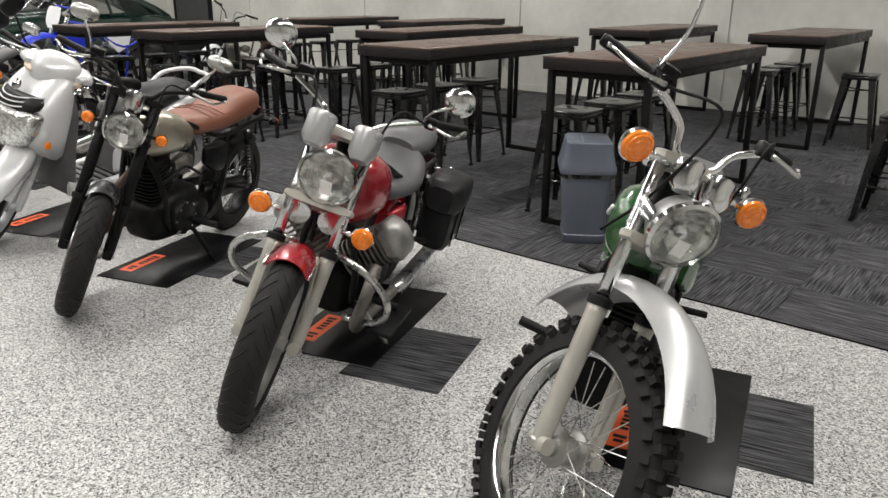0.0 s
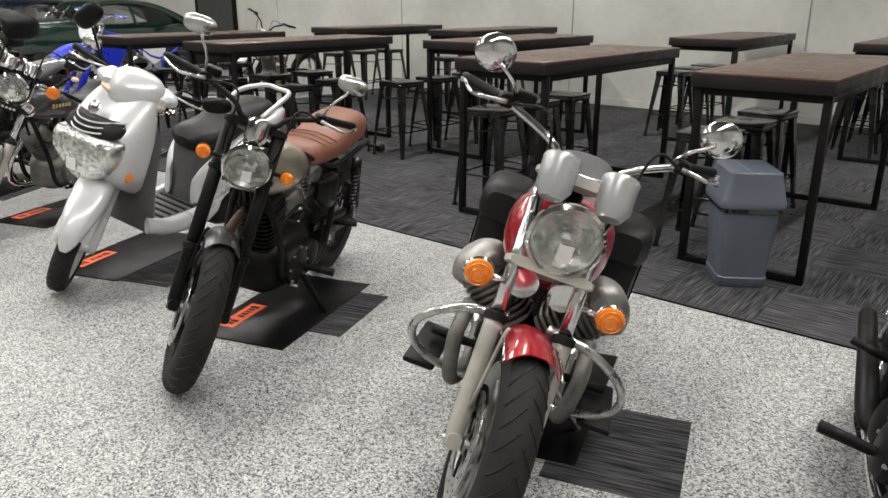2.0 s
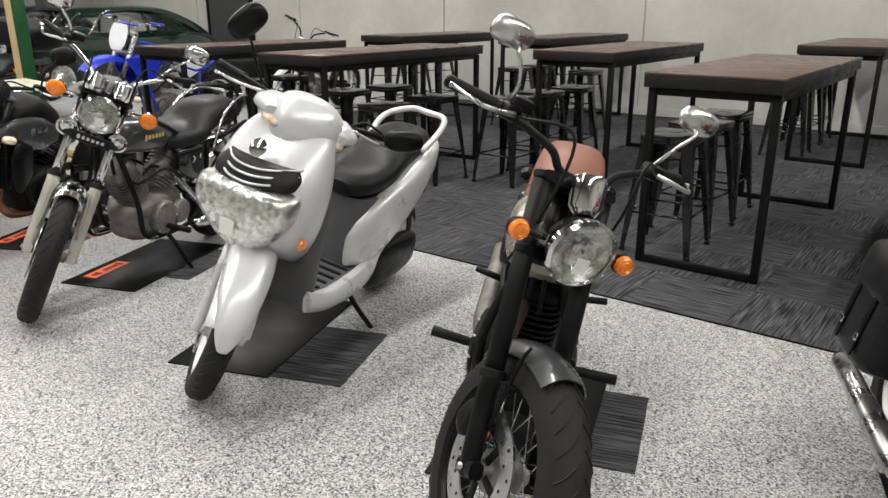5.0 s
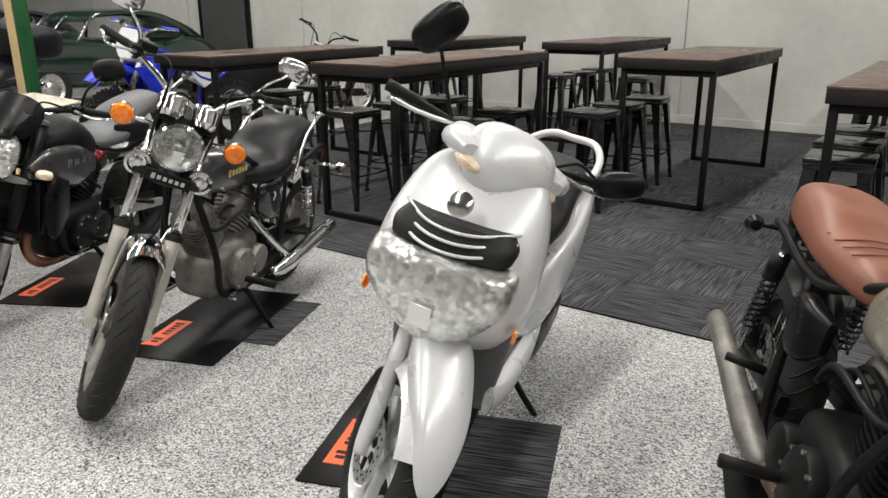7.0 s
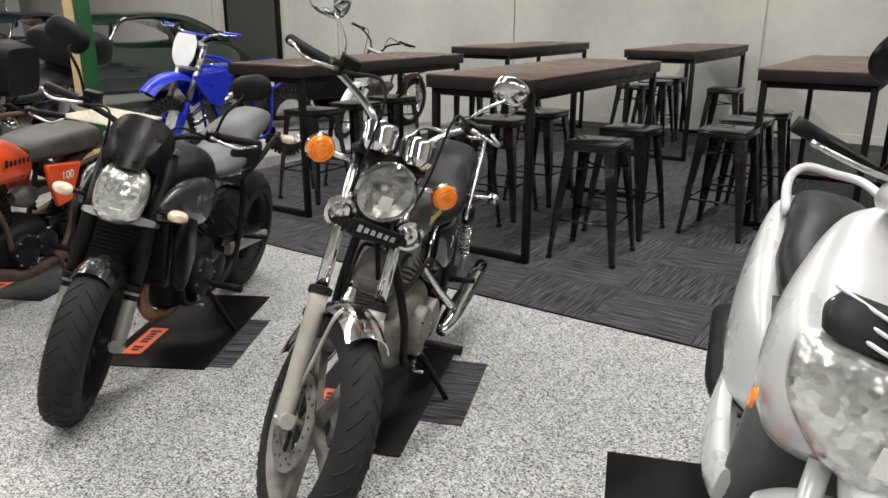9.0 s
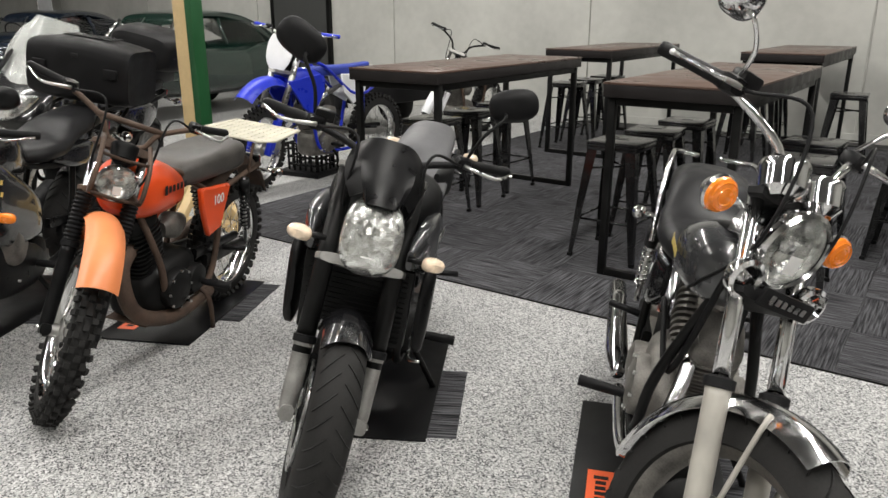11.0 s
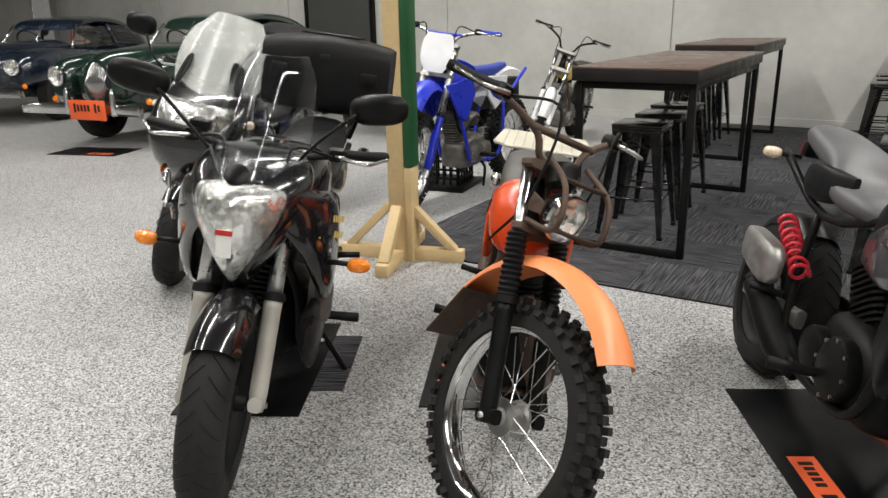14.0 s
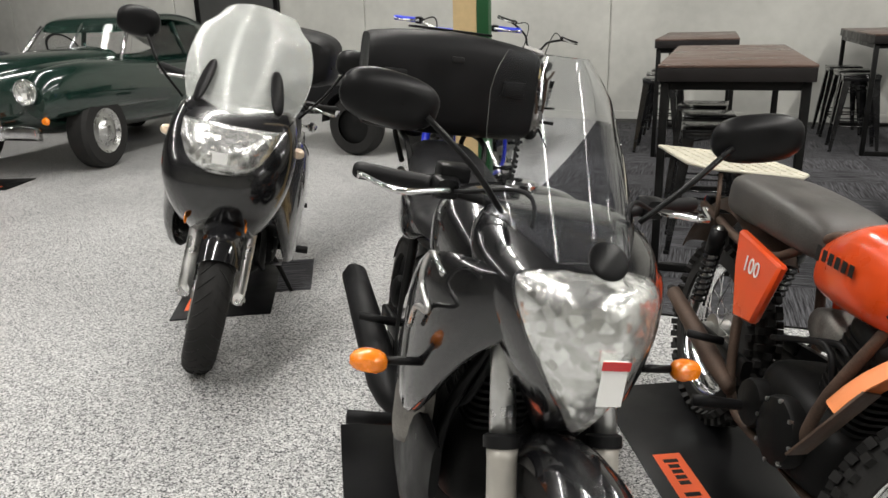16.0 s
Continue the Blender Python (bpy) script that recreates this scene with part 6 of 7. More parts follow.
part("rear_mudguard", arc_fender(0.62, 0.16, 62, 104, lift=0.15), M_WHITE, t, "white upswept rear mudguard", pose(-1.36, 0, 0.33) @ pose(0, 0, 0, 0, -6))
for sd in (-1, 1):
    part("side_number_panel", slab([(-0.2, 0.12), (0.16, 0.1), (0.1, -0.08), (-0.06, -0.16), (-0.18, -0.04)], 0.02, pose(-1.1, sd * 0.11, 0.78, 90, 0, 180 if sd > 0 else 0), 0.006), M_WHITE, t)
    part("radiator_shroud", slab([(-0.22, 0.08), (0.16, 0.12), (0.2, -0.02), (0.06, -0.22), (-0.06, -0.16)], 0.02, pose(-0.46, sd * 0.14, 0.8, 90, 0, 180 if sd > 0 else 0), 0.006), M_BLUE, t)
    part("fork_guard", box(0.03, sd * 0.1, 0.1, 0.05, 0.05, 0.3, 0.01), M_BLUE, t, "blue fork guard", S @ Matrix.Translation(ax) @ pose(0, 0, 0, 0, -26))
cr = thing("milk_crate", "black plastic crate holding up the motocross bike", "crate", HALL @ pose(-10.05, 5.05, 0.0, 0, 0, 8))
part("crate_base", box(0, 0, 0.02, 0.46, 0.5, 0.04, 0.006), M_BLACK, cr)
for z in (0.09, 0.16, 0.23, 0.28):
    for sd in (-1, 1):
        part("crate_rail", box(0, sd * 0.16, z, 0.33, 0.012, 0.018, 0.002), M_BLACK, cr)
        part("crate_rail", box(sd * 0.16, 0, z, 0.012, 0.33, 0.018, 0.002), M_BLACK, cr)
for k in range(6):
    for sd in (-1, 1):
        part("crate_post", box(-0.15 + 0.06 * k, sd * 0.16, 0.16, 0.016, 0.014, 0.26, 0.002), M_BLACK, cr)
        part("crate_post", box(sd * 0.16, -0.15 + 0.06 * k, 0.16, 0.014, 0.016, 0.26, 0.002), M_BLACK, cr)

# -- stripped old trail bike by the wall
t, S, ax, up = bike("stripped_motorcycle", "stripped old trail motorcycle with bare frame and tan tank", -10.064, 6.799, 3.0, 10.0, 20, dict(
    size=0.980,
    Rf=0.335, wf=0.075, rimf=0.27, Rr=0.32, wr=0.09, rimr=0.24, wb=1.3, rake=30, fork=0.78, fw=0.08, low=0.32, low_mat=M_WHITE, stan_mat=M_CHROME, style="spoke", rim_mat=M_DULLCHROME, tread="knob", bar=(0.4, 0.16, -0.1), bar_mat=M_FRAME, reservoir=False,
    fender=(0.36, 0.1, 20, 130, M_WHITE), tank=[(-0.4, 0, 0.8, 0.04, 0.05), (-0.48, 0, 0.8, 0.09, 0.09, 3), (-0.62, 0, 0.78, 0.08, 0.07, 3), (-0.7, 0, 0.76, 0.04, 0.03)], tank_mat=M_GOLD,
    seats=[[(-0.72, 0, 0.8, 0.06, 0.03, 4), (-0.8, 0, 0.81, 0.1, 0.05, 4), (-1.2, 0, 0.82, 0.1, 0.05, 4), (-1.26, 0, 0.82, 0.05, 0.03, 4)]], seat_mat=M_VINYL, frame_mat=M_RUST, eng_mat=M_DIRTALU, rfender=(0.37, 0.12, 50, 120, M_RUST)))

# -- silver scooter
t = thing("scooter", "silver-grey step-through scooter with a black seat and clear headlight", "scooter", HALL @ pose(-4.355, 1.578, 0) @ pose(0, 0, 0, 0, 0, 13.8 - 90) @ pose(0, 0, 0, -13.5) @ Matrix.Scale(0.956, 4), "row of motorcycles")
RS = 0.262
axs = Vector((0, 0, RS))
ups = Vector((-math.sin(radians(26)), 0, math.cos(radians(26))))
SS = Matrix.Translation(axs) @ Matrix.Rotation(radians(37), 4, ups) @ Matrix.Translation(-axs)
wheel(t, "front_wheel", RS, 0.1, 0.19, "five", SS @ Matrix.Translation(axs), M_PEARL, 0.1)
wheel(t, "rear_wheel", RS, 0.12, 0.18, "five", pose(-1.33, 0, RS), M_PEARL)
FS = SS @ Matrix.Translation(axs) @ pose(0, 0, 0, 0, -26)
for sd in (-1, 1):
    part("fork_leg", tube([(0, sd * 0.085, -0.02), (0, sd * 0.085, 0.05), (0, sd * 0.08, 0.36)], [0.02, 0.025, 0.024], 14, 3), M_PEARL, t, "silver fork leg", FS)
part("front_mudguard", arc_fender(0.3, 0.17, 38, 150, lift=0.4), M_PEARL, t, "silver front mudguard", SS @ Matrix.Translation(axs))
part("mudguard_nose", loft(fine([(-0.16, 0, 0.56, 0.05, 0.05), (-0.06, 0, 0.52, 0.09, 0.07), (0.08, 0, 0.47, 0.085, 0.06), (0.17, 0, 0.43, 0.07, 0.045), (0.24, 0, 0.36, 0.045, 0.03), (0.27, 0, 0.32, 0.02, 0.012)], 4), 20), M_PEARL, t, "silver sweeping mudguard nose", SS @ Matrix.Translation((0, 0, 0.07)))
part("front_shield", upright([(0.42, -0.24, 0.12, 0.06, 2.6), (0.5, -0.16, 0.18, 0.11, 2.6), (0.6, -0.13, 0.225, 0.14, 2.5), (0.74, -0.15, 0.235, 0.15, 2.5), (0.86, -0.2, 0.21, 0.12, 2.5), (0.94, -0.25, 0.17, 0.08, 2.6), (0.98, -0.28, 0.11, 0.04, 2.6)]), M_PEARL, t, "silver front body shield", Matrix.Translation((-0.07, 0, 0.1)))
hl = part("headlight", upright([(0.52, -0.07, 0.05, 0.1, 2.3), (0.56, -0.03, 0.12, 0.09, 2.4), (0.66, -0.008, 0.195, 0.09, 2.8), (0.745, -0.03, 0.2, 0.09, 3.2), (0.765, -0.05, 0.17, 0.08, 3)], 4), M_REFLECT, t, "broad clear scooter headlight", Matrix.Translation((-0.07, 0, 0.1)))
le = part("lens", upright([(0.515, -0.06, 0.05, 0.1, 2.3), (0.56, -0.02, 0.121, 0.09, 2.4), (0.66, 0.002, 0.196, 0.091, 2.8), (0.745, -0.02, 0.201, 0.091, 3.2), (0.77, -0.04, 0.17, 0.08, 3)], 4), M_GLASS, hl)
le.visible_shadow = False
part("paper_tag", box(0.098, 0.0, 0.62, 0.003, 0.06, 0.06, 0), M_PAPER, hl, "white lot tag", smooth=False)
g = part("grille", upright([(0.775, -0.055, 0.17, 0.08, 3), (0.81, -0.07, 0.175, 0.08, 3), (0.845, -0.1, 0.15, 0.08, 3)], 3), M_INK, t, "black front grille", Matrix.Translation((-0.07, 0, 0.1)))
for k in range(3):
    z, x = 0.79 + 0.024 * k, 0.034 - 0.017 * k
    part("grille_bar", tube([(x - 0.09, -0.165, z + 0.01), (x - 0.008, -0.08, z), (x + 0.008, 0, z - 0.006), (x - 0.008, 0.08, z), (x - 0.09, 0.165, z + 0.01)], 0.0045, 8, 4), M_PEARL, g)
part("front_badge", turn([(0, 0.006), (0.03, 0.005), (0.036, 0.0), (0.03, -0.003)], pose(-0.105, 0, 0.995) @ pose(0, 0, 0, 0, 62), 22), M_CHROME, t)
part("handlebar_cowl", loft(fine([(-0.05, 0, 0, 0.02, 0.02), (-0.02, 0, 0, 0.1, 0.07), (0.06, 0, 0.01, 0.14, 0.1), (0.15, 0, 0.0, 0.12, 0.085), (0.2, 0, -0.02, 0.06, 0.04)], 4), 24), M_PEARL, t, "silver handlebar cowl", SS @ Matrix.Translation((-0.4, 0, 1.09)) @ pose(0, 0, 0, 0, 20))
hb = part("handlebar", tube([(-0.46, 0.34, 1.1), (-0.4, 0.2, 1.1), (-0.36, 0, 1.08), (-0.4, -0.2, 1.1), (-0.46, -0.34, 1.1)], 0.012, 10, 4), M_BLACK, t, "", SS)
for sd in (-1, 1):
    part("bar_shroud", loft(fine([(-0.03, 0, 0, 0.05, 0.04), (0.03, 0, 0, 0.08, 0.035), (0.09, 0, 0, 0.03, 0.02)], 3), 16), M_PEARL, hb, "", Matrix.Translation((-0.36, sd * 0.13, 1.08)))
    part("front_indicator", loft(fine([(-0.03, 0, 0, 0.02, 0.01), (0.0, 0, 0, 0.05, 0.02), (0.02, 0, 0, 0.03, 0.012)], 3), 16), M_CLEARAMB, hb, "clear and amber indicator", Matrix.Translation((-0.27, sd * 0.125, 1.05)) @ pose(0, 0, 0, 0, 20, sd * 40))
    part("grip", tube([(-0.435, sd * 0.26, 1.1), (-0.455, sd * 0.32, 1.1), (-0.475, sd * 0.37, 1.1)], [0.018, 0.016, 0.018], 12, 3), M_MATTE, hb)
    part("lever", tube([(-0.38, sd * 0.18, 1.1), (-0.38, sd * 0.28, 1.09), (-0.41, sd * 0.37, 1.085)], 0.006, 8, 4), M_DULLCHROME, hb)
    mirror(hb, [(-0.41, sd * 0.18, 1.11), (-0.38, sd * 0.22, 1.15), (-0.4, sd * 0.3, 1.26 if sd < 0 else 1.13)], pose(-0.4, sd * (0.33 if sd < 0 else 0.39), 1.31 if sd < 0 else 1.14, sd * 25, 6, -8 * sd), 0.05 if sd < 0 else 0.08, 0.08 if sd < 0 else 0.045, "oval", M_BLACK, M_BLACK)
    part("side_reflector", turn([(0, 0.01), (0.02, 0.008), (0.024, 0.0)], pose(-0.13, sd * 0.222, 0.68) @ pose(0, 0, 0, -90 * sd), 16), M_AMBER, t, "amber side reflector")
    part("body_side", loft(fine([(-0.74, sd * 0.1, 0.42, 0.02, 0.08, 3), (-0.85, sd * 0.15, 0.5, 0.05, 0.15, 3), (-1.1, sd * 0.16, 0.62, 0.06, 0.13, 3), (-1.4, sd * 0.13, 0.75, 0.05, 0.08, 3), (-1.56, sd * 0.08, 0.8, 0.02, 0.03, 3)], 3), 18), M_PEARL, t, "silver rear side panel")
    part("sill_panel", loft(fine([(-0.32, sd * 0.17, 0.34, 0.015, 0.05, 3), (-0.5, sd * 0.17, 0.29, 0.03, 0.05, 3), (-0.8, sd * 0.17, 0.3, 0.03, 0.06, 3), (-0.98, sd * 0.16, 0.4, 0.015, 0.04, 3)], 3), 14), M_PEARL, t)
part("leg_panel", upright([(0.32, -0.36, 0.17, 0.05, 3), (0.55, -0.33, 0.19, 0.06, 3), (0.8, -0.36, 0.18, 0.05, 3), (0.93, -0.38, 0.12, 0.03, 3)]), M_GREYVINYL, t, "dark grey inner leg panel")
part("floorboard", box(-0.58, 0, 0.31, 0.52, 0.34, 0.04, 0.012), M_GREYVINYL, t, "dark grey ribbed floorboard")
for k in range(6):
    part("floor_rib", box(-0.42 - 0.06 * k, 0, 0.333, 0.02, 0.26, 0.008, 0.003), M_MATTE, t)
part("seat_base", upright([(0.32, -0.82, 0.12, 0.07, 3), (0.5, -0.86, 0.14, 0.1, 3), (0.66, -0.92, 0.15, 0.16, 3)]), M_GREYVINYL, t)
part("seat", loft(fine([(-0.74, 0, 0.7, 0.07, 0.03), (-0.8, 0, 0.72, 0.14, 0.06), (-0.98, 0, 0.74, 0.16, 0.07), (-1.12, 0, 0.79, 0.15, 0.08), (-1.36, 0, 0.84, 0.13, 0.06), (-1.46, 0, 0.85, 0.07, 0.03)], 4), 24), M_VINYL, t, "black stepped scooter seat")
part("grab_rail", tube([(-1.25, 0.15, 0.82), (-1.4, 0.16, 0.9), (-1.58, 0.1, 0.93), (-1.6, 0, 0.93), (-1.58, -0.1, 0.93), (-1.4, -0.16, 0.9), (-1.25, -0.15, 0.82)], 0.016, 12, 4), M_PEARL, t, "silver pillion grab rail")
part("drive_case", loft(fine([(-0.82, 0.14, 0.28, 0.03, 0.06, 3), (-0.95, 0.15, 0.28, 0.05, 0.11, 3), (-1.3, 0.14, 0.27, 0.05, 0.1, 3), (-1.4, 0.13, 0.27, 0.03, 0.06, 3)], 3), 16), M_BLACK, t)
part("muffler", tube([(-0.9, -0.14, 0.25), (-1.05, -0.16, 0.28), (-1.4, -0.18, 0.36)], [0.03, 0.055, 0.05], 16, 4), M_MATTE, t)
part("rear_mudguard", arc_fender(0.29, 0.14, 60, 165), M_BLACK, t, "", pose(-1.33, 0, RS))
part("tail_light", box(-1.58, 0, 0.76, 0.06, 0.16, 0.06, 0.015), M_REDLENS, t)
part("side_stand", tube([(-0.7, 0.14, 0.27), (-0.72, 0.2, 0.18), (-0.78, 0.28, 0.06)], 0.012, 10, 3), M_FRAME, t)

# ---- timber post on a braced foot ----
t = thing("timber_post", "raw pine post with green strip on a braced foot", "post", HALL @ pose(-9.3, 3.25, 0, 0, 0, 8))
part("post", box(0, 0, 1.75, 0.1, 0.1, 3.5, 0.004), M_PINE, t)
part("green_strip", box(0.075, 0.0, 2.02, 0.05, 0.1, 2.95, 0.004), M_POLEGREEN, t, "dark green painted strip")
part("post_block", box(0.072, 0, 0.27, 0.044, 0.1, 0.54, 0.004), M_PINE, t)
for a in (0, 90, 180, 270):
    R = pose(0, 0, 0, 0, 0, a + 8)
    part("foot", box(0.22, 0, 0.035, 0.3, 0.07, 0.07, 0.004), M_PINE, t, "", R)
    part("brace", box(0, 0, 0, 0.36, 0.06, 0.045, 0.004), M_PINE, t, "", R @ pose(0.19, 0, 0.19, 0, 45))


# ---- cars ----
def car(name, label, u, v, head, mat_, top=True):
    t = thing(name, label, "car", HALL @ pose(u, v, 0) @ pose(0, 0, 0, 0, 0, head - 90) @ Matrix.Diagonal((1.03, 1.03, 1.05, 1)))
    part("body", loft(fine([(0.62, 0, 0.62, 0.2, 0.16, 2.6), (0.5, 0, 0.64, 0.42, 0.24, 2.8), (0.1, 0, 0.63, 0.6, 0.32, 3), (-0.7, 0, 0.62, 0.74, 0.36, 3.2), (-1.5, 0, 0.6, 0.78, 0.36, 3.4), (-2.4, 0, 0.6, 0.76, 0.36, 3), (-3.1, 0, 0.62, 0.66, 0.32, 2.8), (-3.55, 0, 0.62, 0.4, 0.2, 2.6)], 5), 32), mat_, t)
    part("bonnet", loft(fine([(0.62, 0, 0.75, 0.16, 0.16, 2.2), (0.4, 0, 0.84, 0.26, 0.15, 2.2), (-0.2, 0, 0.9, 0.36, 0.13, 2.4), (-0.8, 0, 0.93, 0.45, 0.12, 2.6)], 4), 22), mat_, t)
    for sd in (-1, 1):
        part("front_wing", loft(fine([(0.62, sd * 0.58, 0.66, 0.1, 0.13, 2.3), (0.5, sd * 0.6, 0.7, 0.17, 0.2, 2.3), (0.1, sd * 0.63, 0.72, 0.19, 0.23, 2.4), (-0.4, sd * 0.67, 0.72, 0.16, 0.22, 2.4), (-1.1, sd * 0.72, 0.68, 0.1, 0.2, 2.4)], 4), 22), mat_, t)
        part("rear_wing", loft(fine([(-2.0, sd * 0.68, 0.6, 0.08, 0.22, 2.4), (-2.5, sd * 0.68, 0.66, 0.16, 0.27, 2.4), (-3.0, sd * 0.64, 0.62, 0.14, 0.24, 2.4), (-3.5, sd * 0.5, 0.56, 0.06, 0.12, 2.4)], 4), 22), mat_, t)
        for x in (0.0, -2.6):
            A = pose(x, sd * 0.68, 0.335) @ pose(0, 0, 0, -90 * sd)
            w = part("wheel", turn([(0.2, -0.1), (0.3, -0.1), (0.33, -0.07), (0.335, 0), (0.33, 0.07), (0.3, 0.1), (0.2, 0.1)], A, 36), M_TYRE, t, "black tyre")
            part("wheel_disc", turn([(0.205, 0.09), (0.2, 0.1), (0.16, 0.075), (0.11, 0.085), (0.09, 0.12), (0.05, 0.135), (0, 0.138)], A, 32), M_DULLCHROME, w, "chrome hub cap")
        round_lamp(t, pose(0.67, sd * 0.55, 0.74), 0.1, 0.1, mat_)
        part("indicator", turn([(0, 0.03), (0.025, 0.025), (0.035, 0.0)], pose(0.62, sd * 0.66, 0.5) @ RY90, 16), M_AMBER, t, "small amber turn lamp")
        part("bumper", loft(fine([(0.0, 0, 0, 0.03, 0.055, 3), (0.25, 0, 0, 0.035, 0.06, 3), (0.5, -0.06 * sd, 0, 0.03, 0.055, 3), (0.62, -0.16 * sd, 0, 0.02, 0.04, 3)], 3), 16), M_CHROME, t, "chrome half bumper", pose(0.74, sd * 0.2, 0.42, 0, 0, 90 * sd) if sd > 0 else pose(0.74, -0.2, 0.42, 0, 0, -90))
        part("over_rider", loft(fine([(0, 0, 0, 0.02, 0.02), (0.03, 0, 0, 0.03, 0.035), (0.22, 0, 0, 0.026, 0.03), (0.27, 0, 0, 0.012, 0.012)], 3), 14, None, UP), M_CHROME, t, "", pose(0.77, sd * 0.32, 0.36))
    gr = part("grille", upright([(0.5, 0.6, 0.1, 0.04, 2.2), (0.6, 0.62, 0.15, 0.05, 2.2), (0.78, 0.6, 0.15, 0.05, 2.2), (0.88, 0.56, 0.1, 0.04, 2.2)]), M_INK, t, "oval grille with chrome slats")
    for k in range(13):
        y = (k - 6) * 0.022
        h = math.sqrt(max(0.02, 1 - (y / 0.15) ** 2))
        part("grille_slat", tube([(0.655 - 0.02 * abs(k - 6) / 6, y, 0.69 - 0.19 * h), (0.675, y, 0.69), (0.63 - 0.02 * abs(k - 6) / 6, y, 0.69 + 0.19 * h)], 0.0065, 8, 4), M_CHROME, gr)
    pl = part("lot_plate", box(0.82, 0, 0.42, 0.01, 0.5, 0.2, 0.004), M_STICKER, t, "orange lot plate")
    bars(pl, pose(0.826, 0, 0.44, 90, 0, 90), 0.38, 0.09, (5, 2))
    if top:
        part("roof", loft(fine([(-0.98, 0, 1.2, 0.5, 0.03, 3), (-1.15, 0, 1.27, 0.54, 0.055, 3), (-1.7, 0, 1.3, 0.55, 0.07, 3), (-2.3, 0, 1.22, 0.52, 0.1, 3), (-2.9, 0, 1.0, 0.46, 0.14, 3), (-3.3, 0, 0.85, 0.36, 0.1, 3)], 4), 26), mat_, t)
        for sd in (-1, 1):
            part("screen_pillar", tube([(-0.66, sd * 0.58, 0.92), (-0.98, sd * 0.5, 1.24)], 0.02, 10, 1), M_CHROME, t)
            part("door_pillar", tube([(-1.75, sd * 0.64, 0.92), (-1.72, sd * 0.54, 1.25)], 0.028, 10, 1), mat_, t)
            gl = part("side_glass", shell([[(x, sd * 0.645, 0.93) for x in (-0.72, -1.2, -1.7, -2.3, -2.6)], [(x, sd * 0.54, 1.22) for x in (-1.0, -1.25, -1.7, -2.2, -2.35)]], 0.004), M_GLASS, t)
            gl.visible_shadow = False
        part("screen_divider", tube([(-0.62, 0, 0.96), (-0.95, 0, 1.26)], 0.012, 8, 1), M_CHROME, t)
        gl = part("windscreen", shell([[(-0.62 - 0.1 * q * q, q * 0.57, 0.94) for q in (-1, -0.5, 0, 0.5, 1)], [(-0.95 - 0.08 * q * q, q * 0.49, 1.25) for q in (-1, -0.5, 0, 0.5, 1)]], 0.004), M_GLASS, t, "split flat windscreen")
        gl.visible_shadow = False
        part("steering_wheel", turn([(0.19, -0.012), (0.205, 0), (0.19, 0.012), (0.178, 0), (0.19, -0.012)], pose(-1.05, -0.33, 1.0) @ pose(0, 0, 0, 0, -60), 28), M_MATTE, t)
    return t


car("sports_coupe", "dark green vintage coupe with chrome grille and split windscreen", -14.46, 5.60, 8.0, M_RACING)
car("saloon_car", "dark navy vintage car parked beside the green coupe", -17.9, 6.0, 24, M_NAVY)
copy_thing(mat0, HALL @ pose(-14.3, 4.75, 0.001, 0, 0, 108))

# ---- small trailer behind the motocross bike ----
t = thing("trailer", "small black box trailer with a mudguarded wheel", "trailer", HALL @ pose(-11.6, 7.4, 0, 0, 0, -6))
part("tray", box(0, 0, 0.52, 1.7, 1.0, 0.3, 0.02), M_MATTE, t)
part("draw_bar", box(-1.15, 0, 0.38, 0.7, 0.08, 0.08, 0.006), M_FRAME, t)
for sd in (-1, 1):
    w = part("wheel", turn([(0.17, -0.08), (0.26, -0.08), (0.29, -0.05), (0.295, 0), (0.29, 0.05), (0.26, 0.08), (0.17, 0.08)], pose(0.1, sd * 0.62, 0.295) @ RX90, 32), M_TYRE, t)
    part("wheel_disc", turn([(0.175, 0.04), (0.1, 0.05), (0.05, 0.07), (0, 0.07)], pose(0.1, sd * 0.62, 0.295) @ pose(0, 0, 0, -90 * sd), 24), M_FRAME, w)
    part("mudguard", arc_fender(0.36, 0.2, 5, 175, 0.004, 0.05), M_BLACK, t, "black steel mudguard", pose(0.1, sd * 0.62, 0.295))
part("jockey_wheel", turn([(0.03, -0.03), (0.1, -0.03), (0.11, 0), (0.1, 0.03), (0.03, 0.03)], pose(-1.4, 0, 0.11) @ RX90, 20), M_TYRE, t)
part("jockey_post", tube([(-1.4, 0.05, 0.12), (-1.4, 0.05, 0.6)], 0.02, 10, 1), M_DULLCHROME, t)

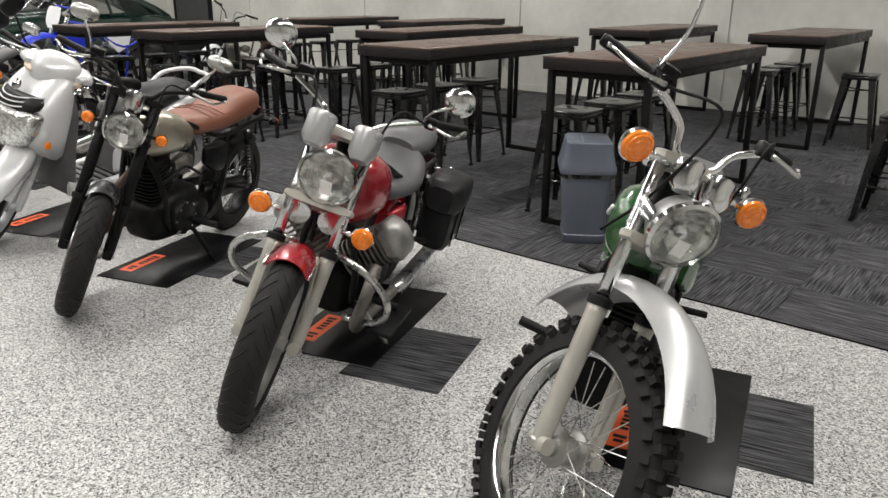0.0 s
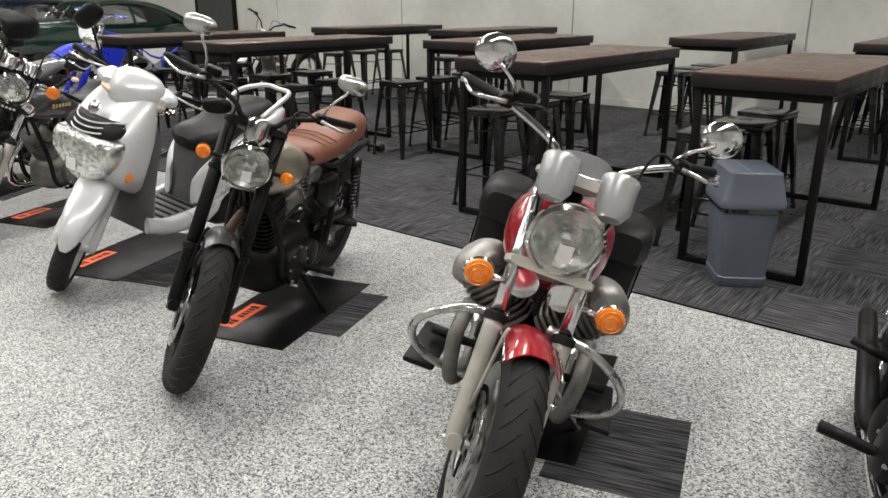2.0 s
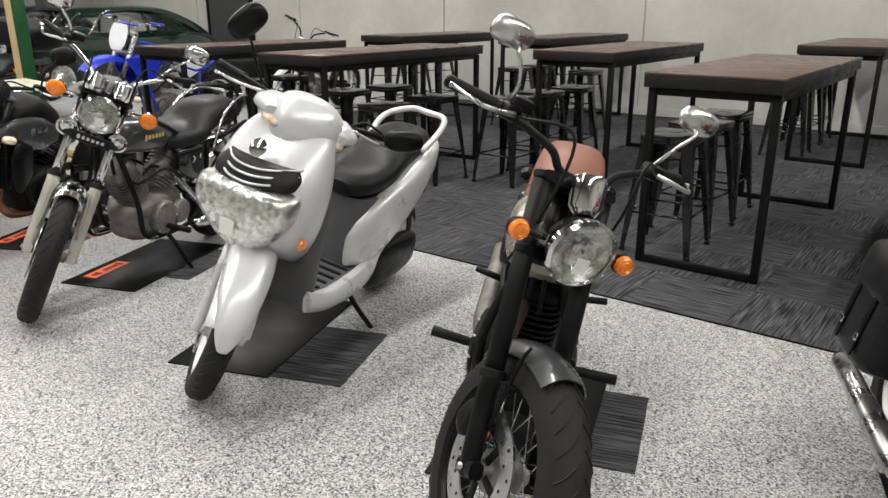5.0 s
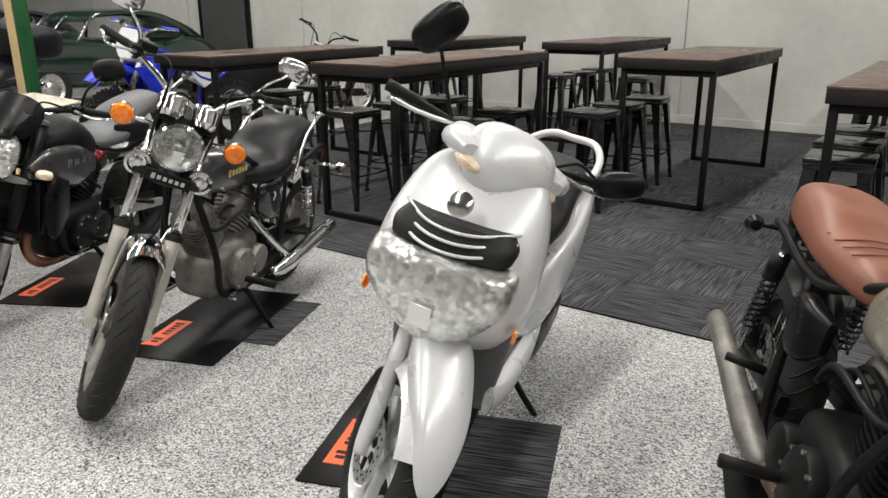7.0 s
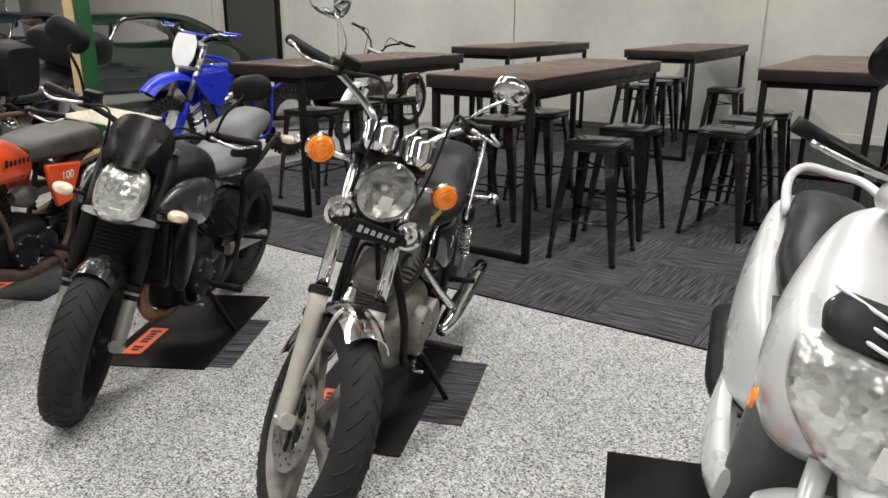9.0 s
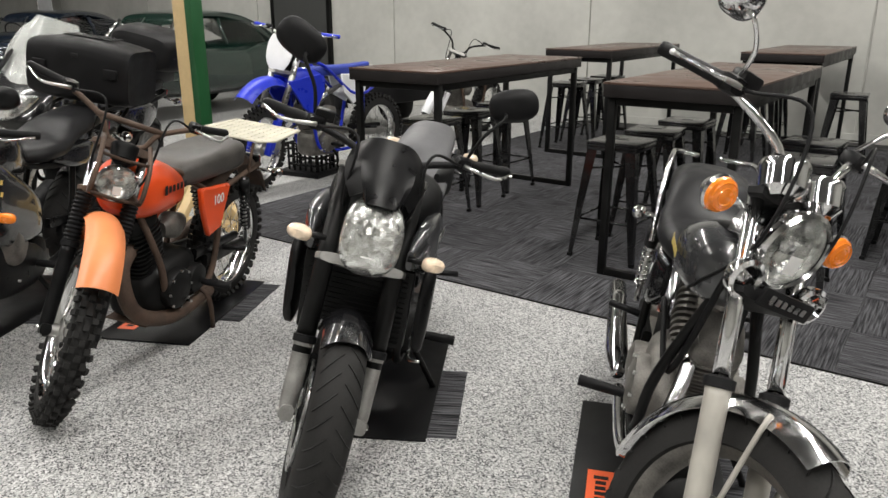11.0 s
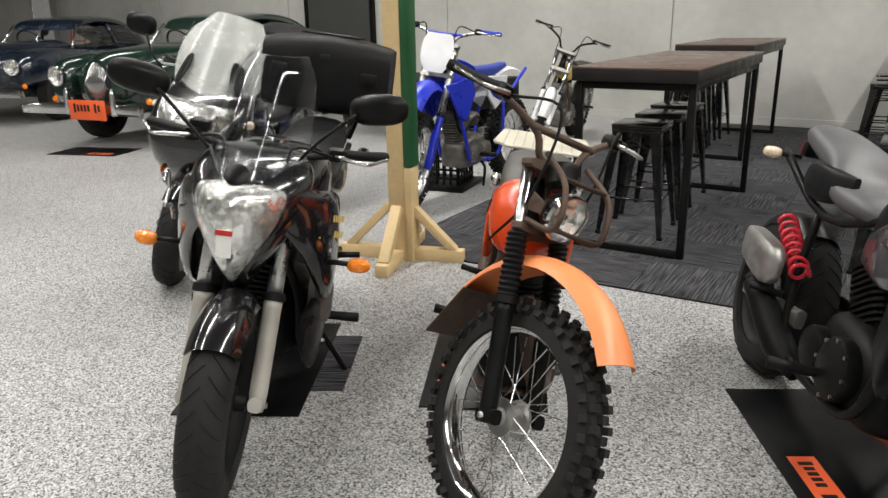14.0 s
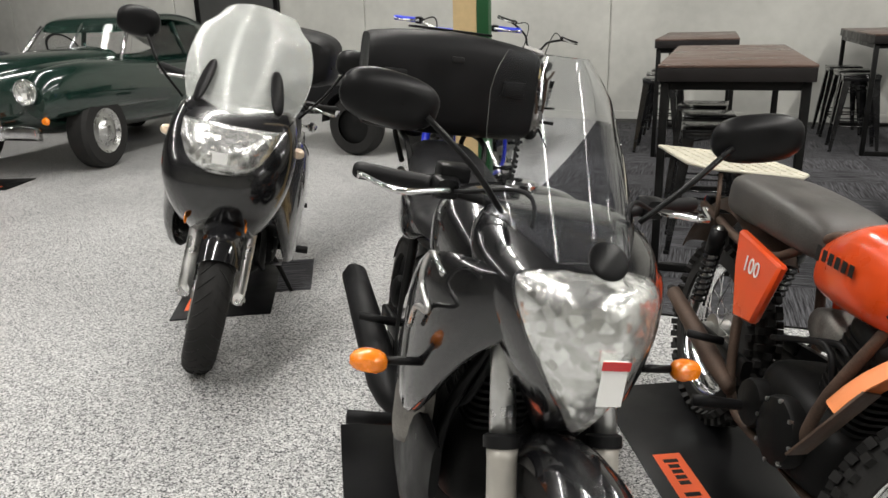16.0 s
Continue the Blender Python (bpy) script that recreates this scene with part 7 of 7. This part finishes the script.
# ---- banner by the far wall ----
t = thing("banner_flag", "tall white banner flag with a dark round emblem", "banner", HALL @ pose(-22.0, 9.2, 0))
part("banner_pole", tube([(-0.3, 0, 0), (-0.3, 0, 2.4)], 0.015, 8, 1), M_DULLCHROME, t)
part("banner_foot", box(-0.3, 0, 0.015, 0.5, 0.4, 0.03, 0.005), M_FRAME, t)
part("banner_cloth", box(0, 0, 1.4, 0.56, 0.006, 1.9, 0), M_WHITE, t)
part("banner_emblem", turn([(0, 0.004), (0.16, 0.004), (0.16, 0)], pose(0, -0.004, 1.25) @ RX90, 24), M_INK, t)
t = thing("hand_truck", "red steel hand truck leaning near the wall", "hand truck", HALL @ pose(-20.8, 9.0, 0, -6))
red = paint("red_steel", (0.4, 0.02, 0.015), 0.45)
for sd in (-1, 1):
    part("truck_rail", tube([(sd * 0.2, 0, 0.1), (sd * 0.2, 0, 1.3), (sd * 0.1, 0, 1.42), (0, 0, 1.43)], 0.018, 10, 4), red, t)
    part("truck_wheel", turn([(0.03, -0.03), (0.1, -0.03), (0.12, 0), (0.1, 0.03), (0.03, 0.03)], pose(sd * 0.25, 0.08, 0.12) @ RY90, 18), M_TYRE, t)
for z in (0.4, 0.7, 1.0):
    part("truck_rung", tube([(-0.2, 0, z), (0.2, 0, z)], 0.012, 8, 1), red, t)
part("toe_plate", box(0, -0.12, 0.03, 0.4, 0.2, 0.012, 0.003), red, t)

# ---- carpet tiles of the seating area ----
carpet = structure("carpet", box(-3.75, (3.35 + V1) / 2, 0.001, 11.5, V1 - 3.35, 0.002, 0), M_INK, "dark grey streaked carpet tiles laid on the epoxy floor")
tile_bm = box(0, 0, 0.0045, 0.4985, 0.4985, 0.007, 0.0015)
tile_me = bpy.data.meshes.new("tile")
tile_bm.to_mesh(tile_me)
tile_bm.free()
tile_me.materials.append(M_CARPET)
rnd = random.Random(4)
for i in range(23):
    for j in range(13):
        u, v = -9.25 + 0.5 * i, 3.6 + 0.5 * j
        if v > V1 - 0.26:
            continue
        ob = new("tile", tile_me)
        ob.parent = carpet
        ob.matrix_basis = pose(u, v, 0, 0, 0, 90 * ((i + j) % 2) + 180 * rnd.randrange(2))
edge = structure("carpet_edge_trim", box(-3.75, 3.347, 0.004, 11.5, 0.006, 0.009, 0.001), M_FRAME, "thin dark carpet edge trim")
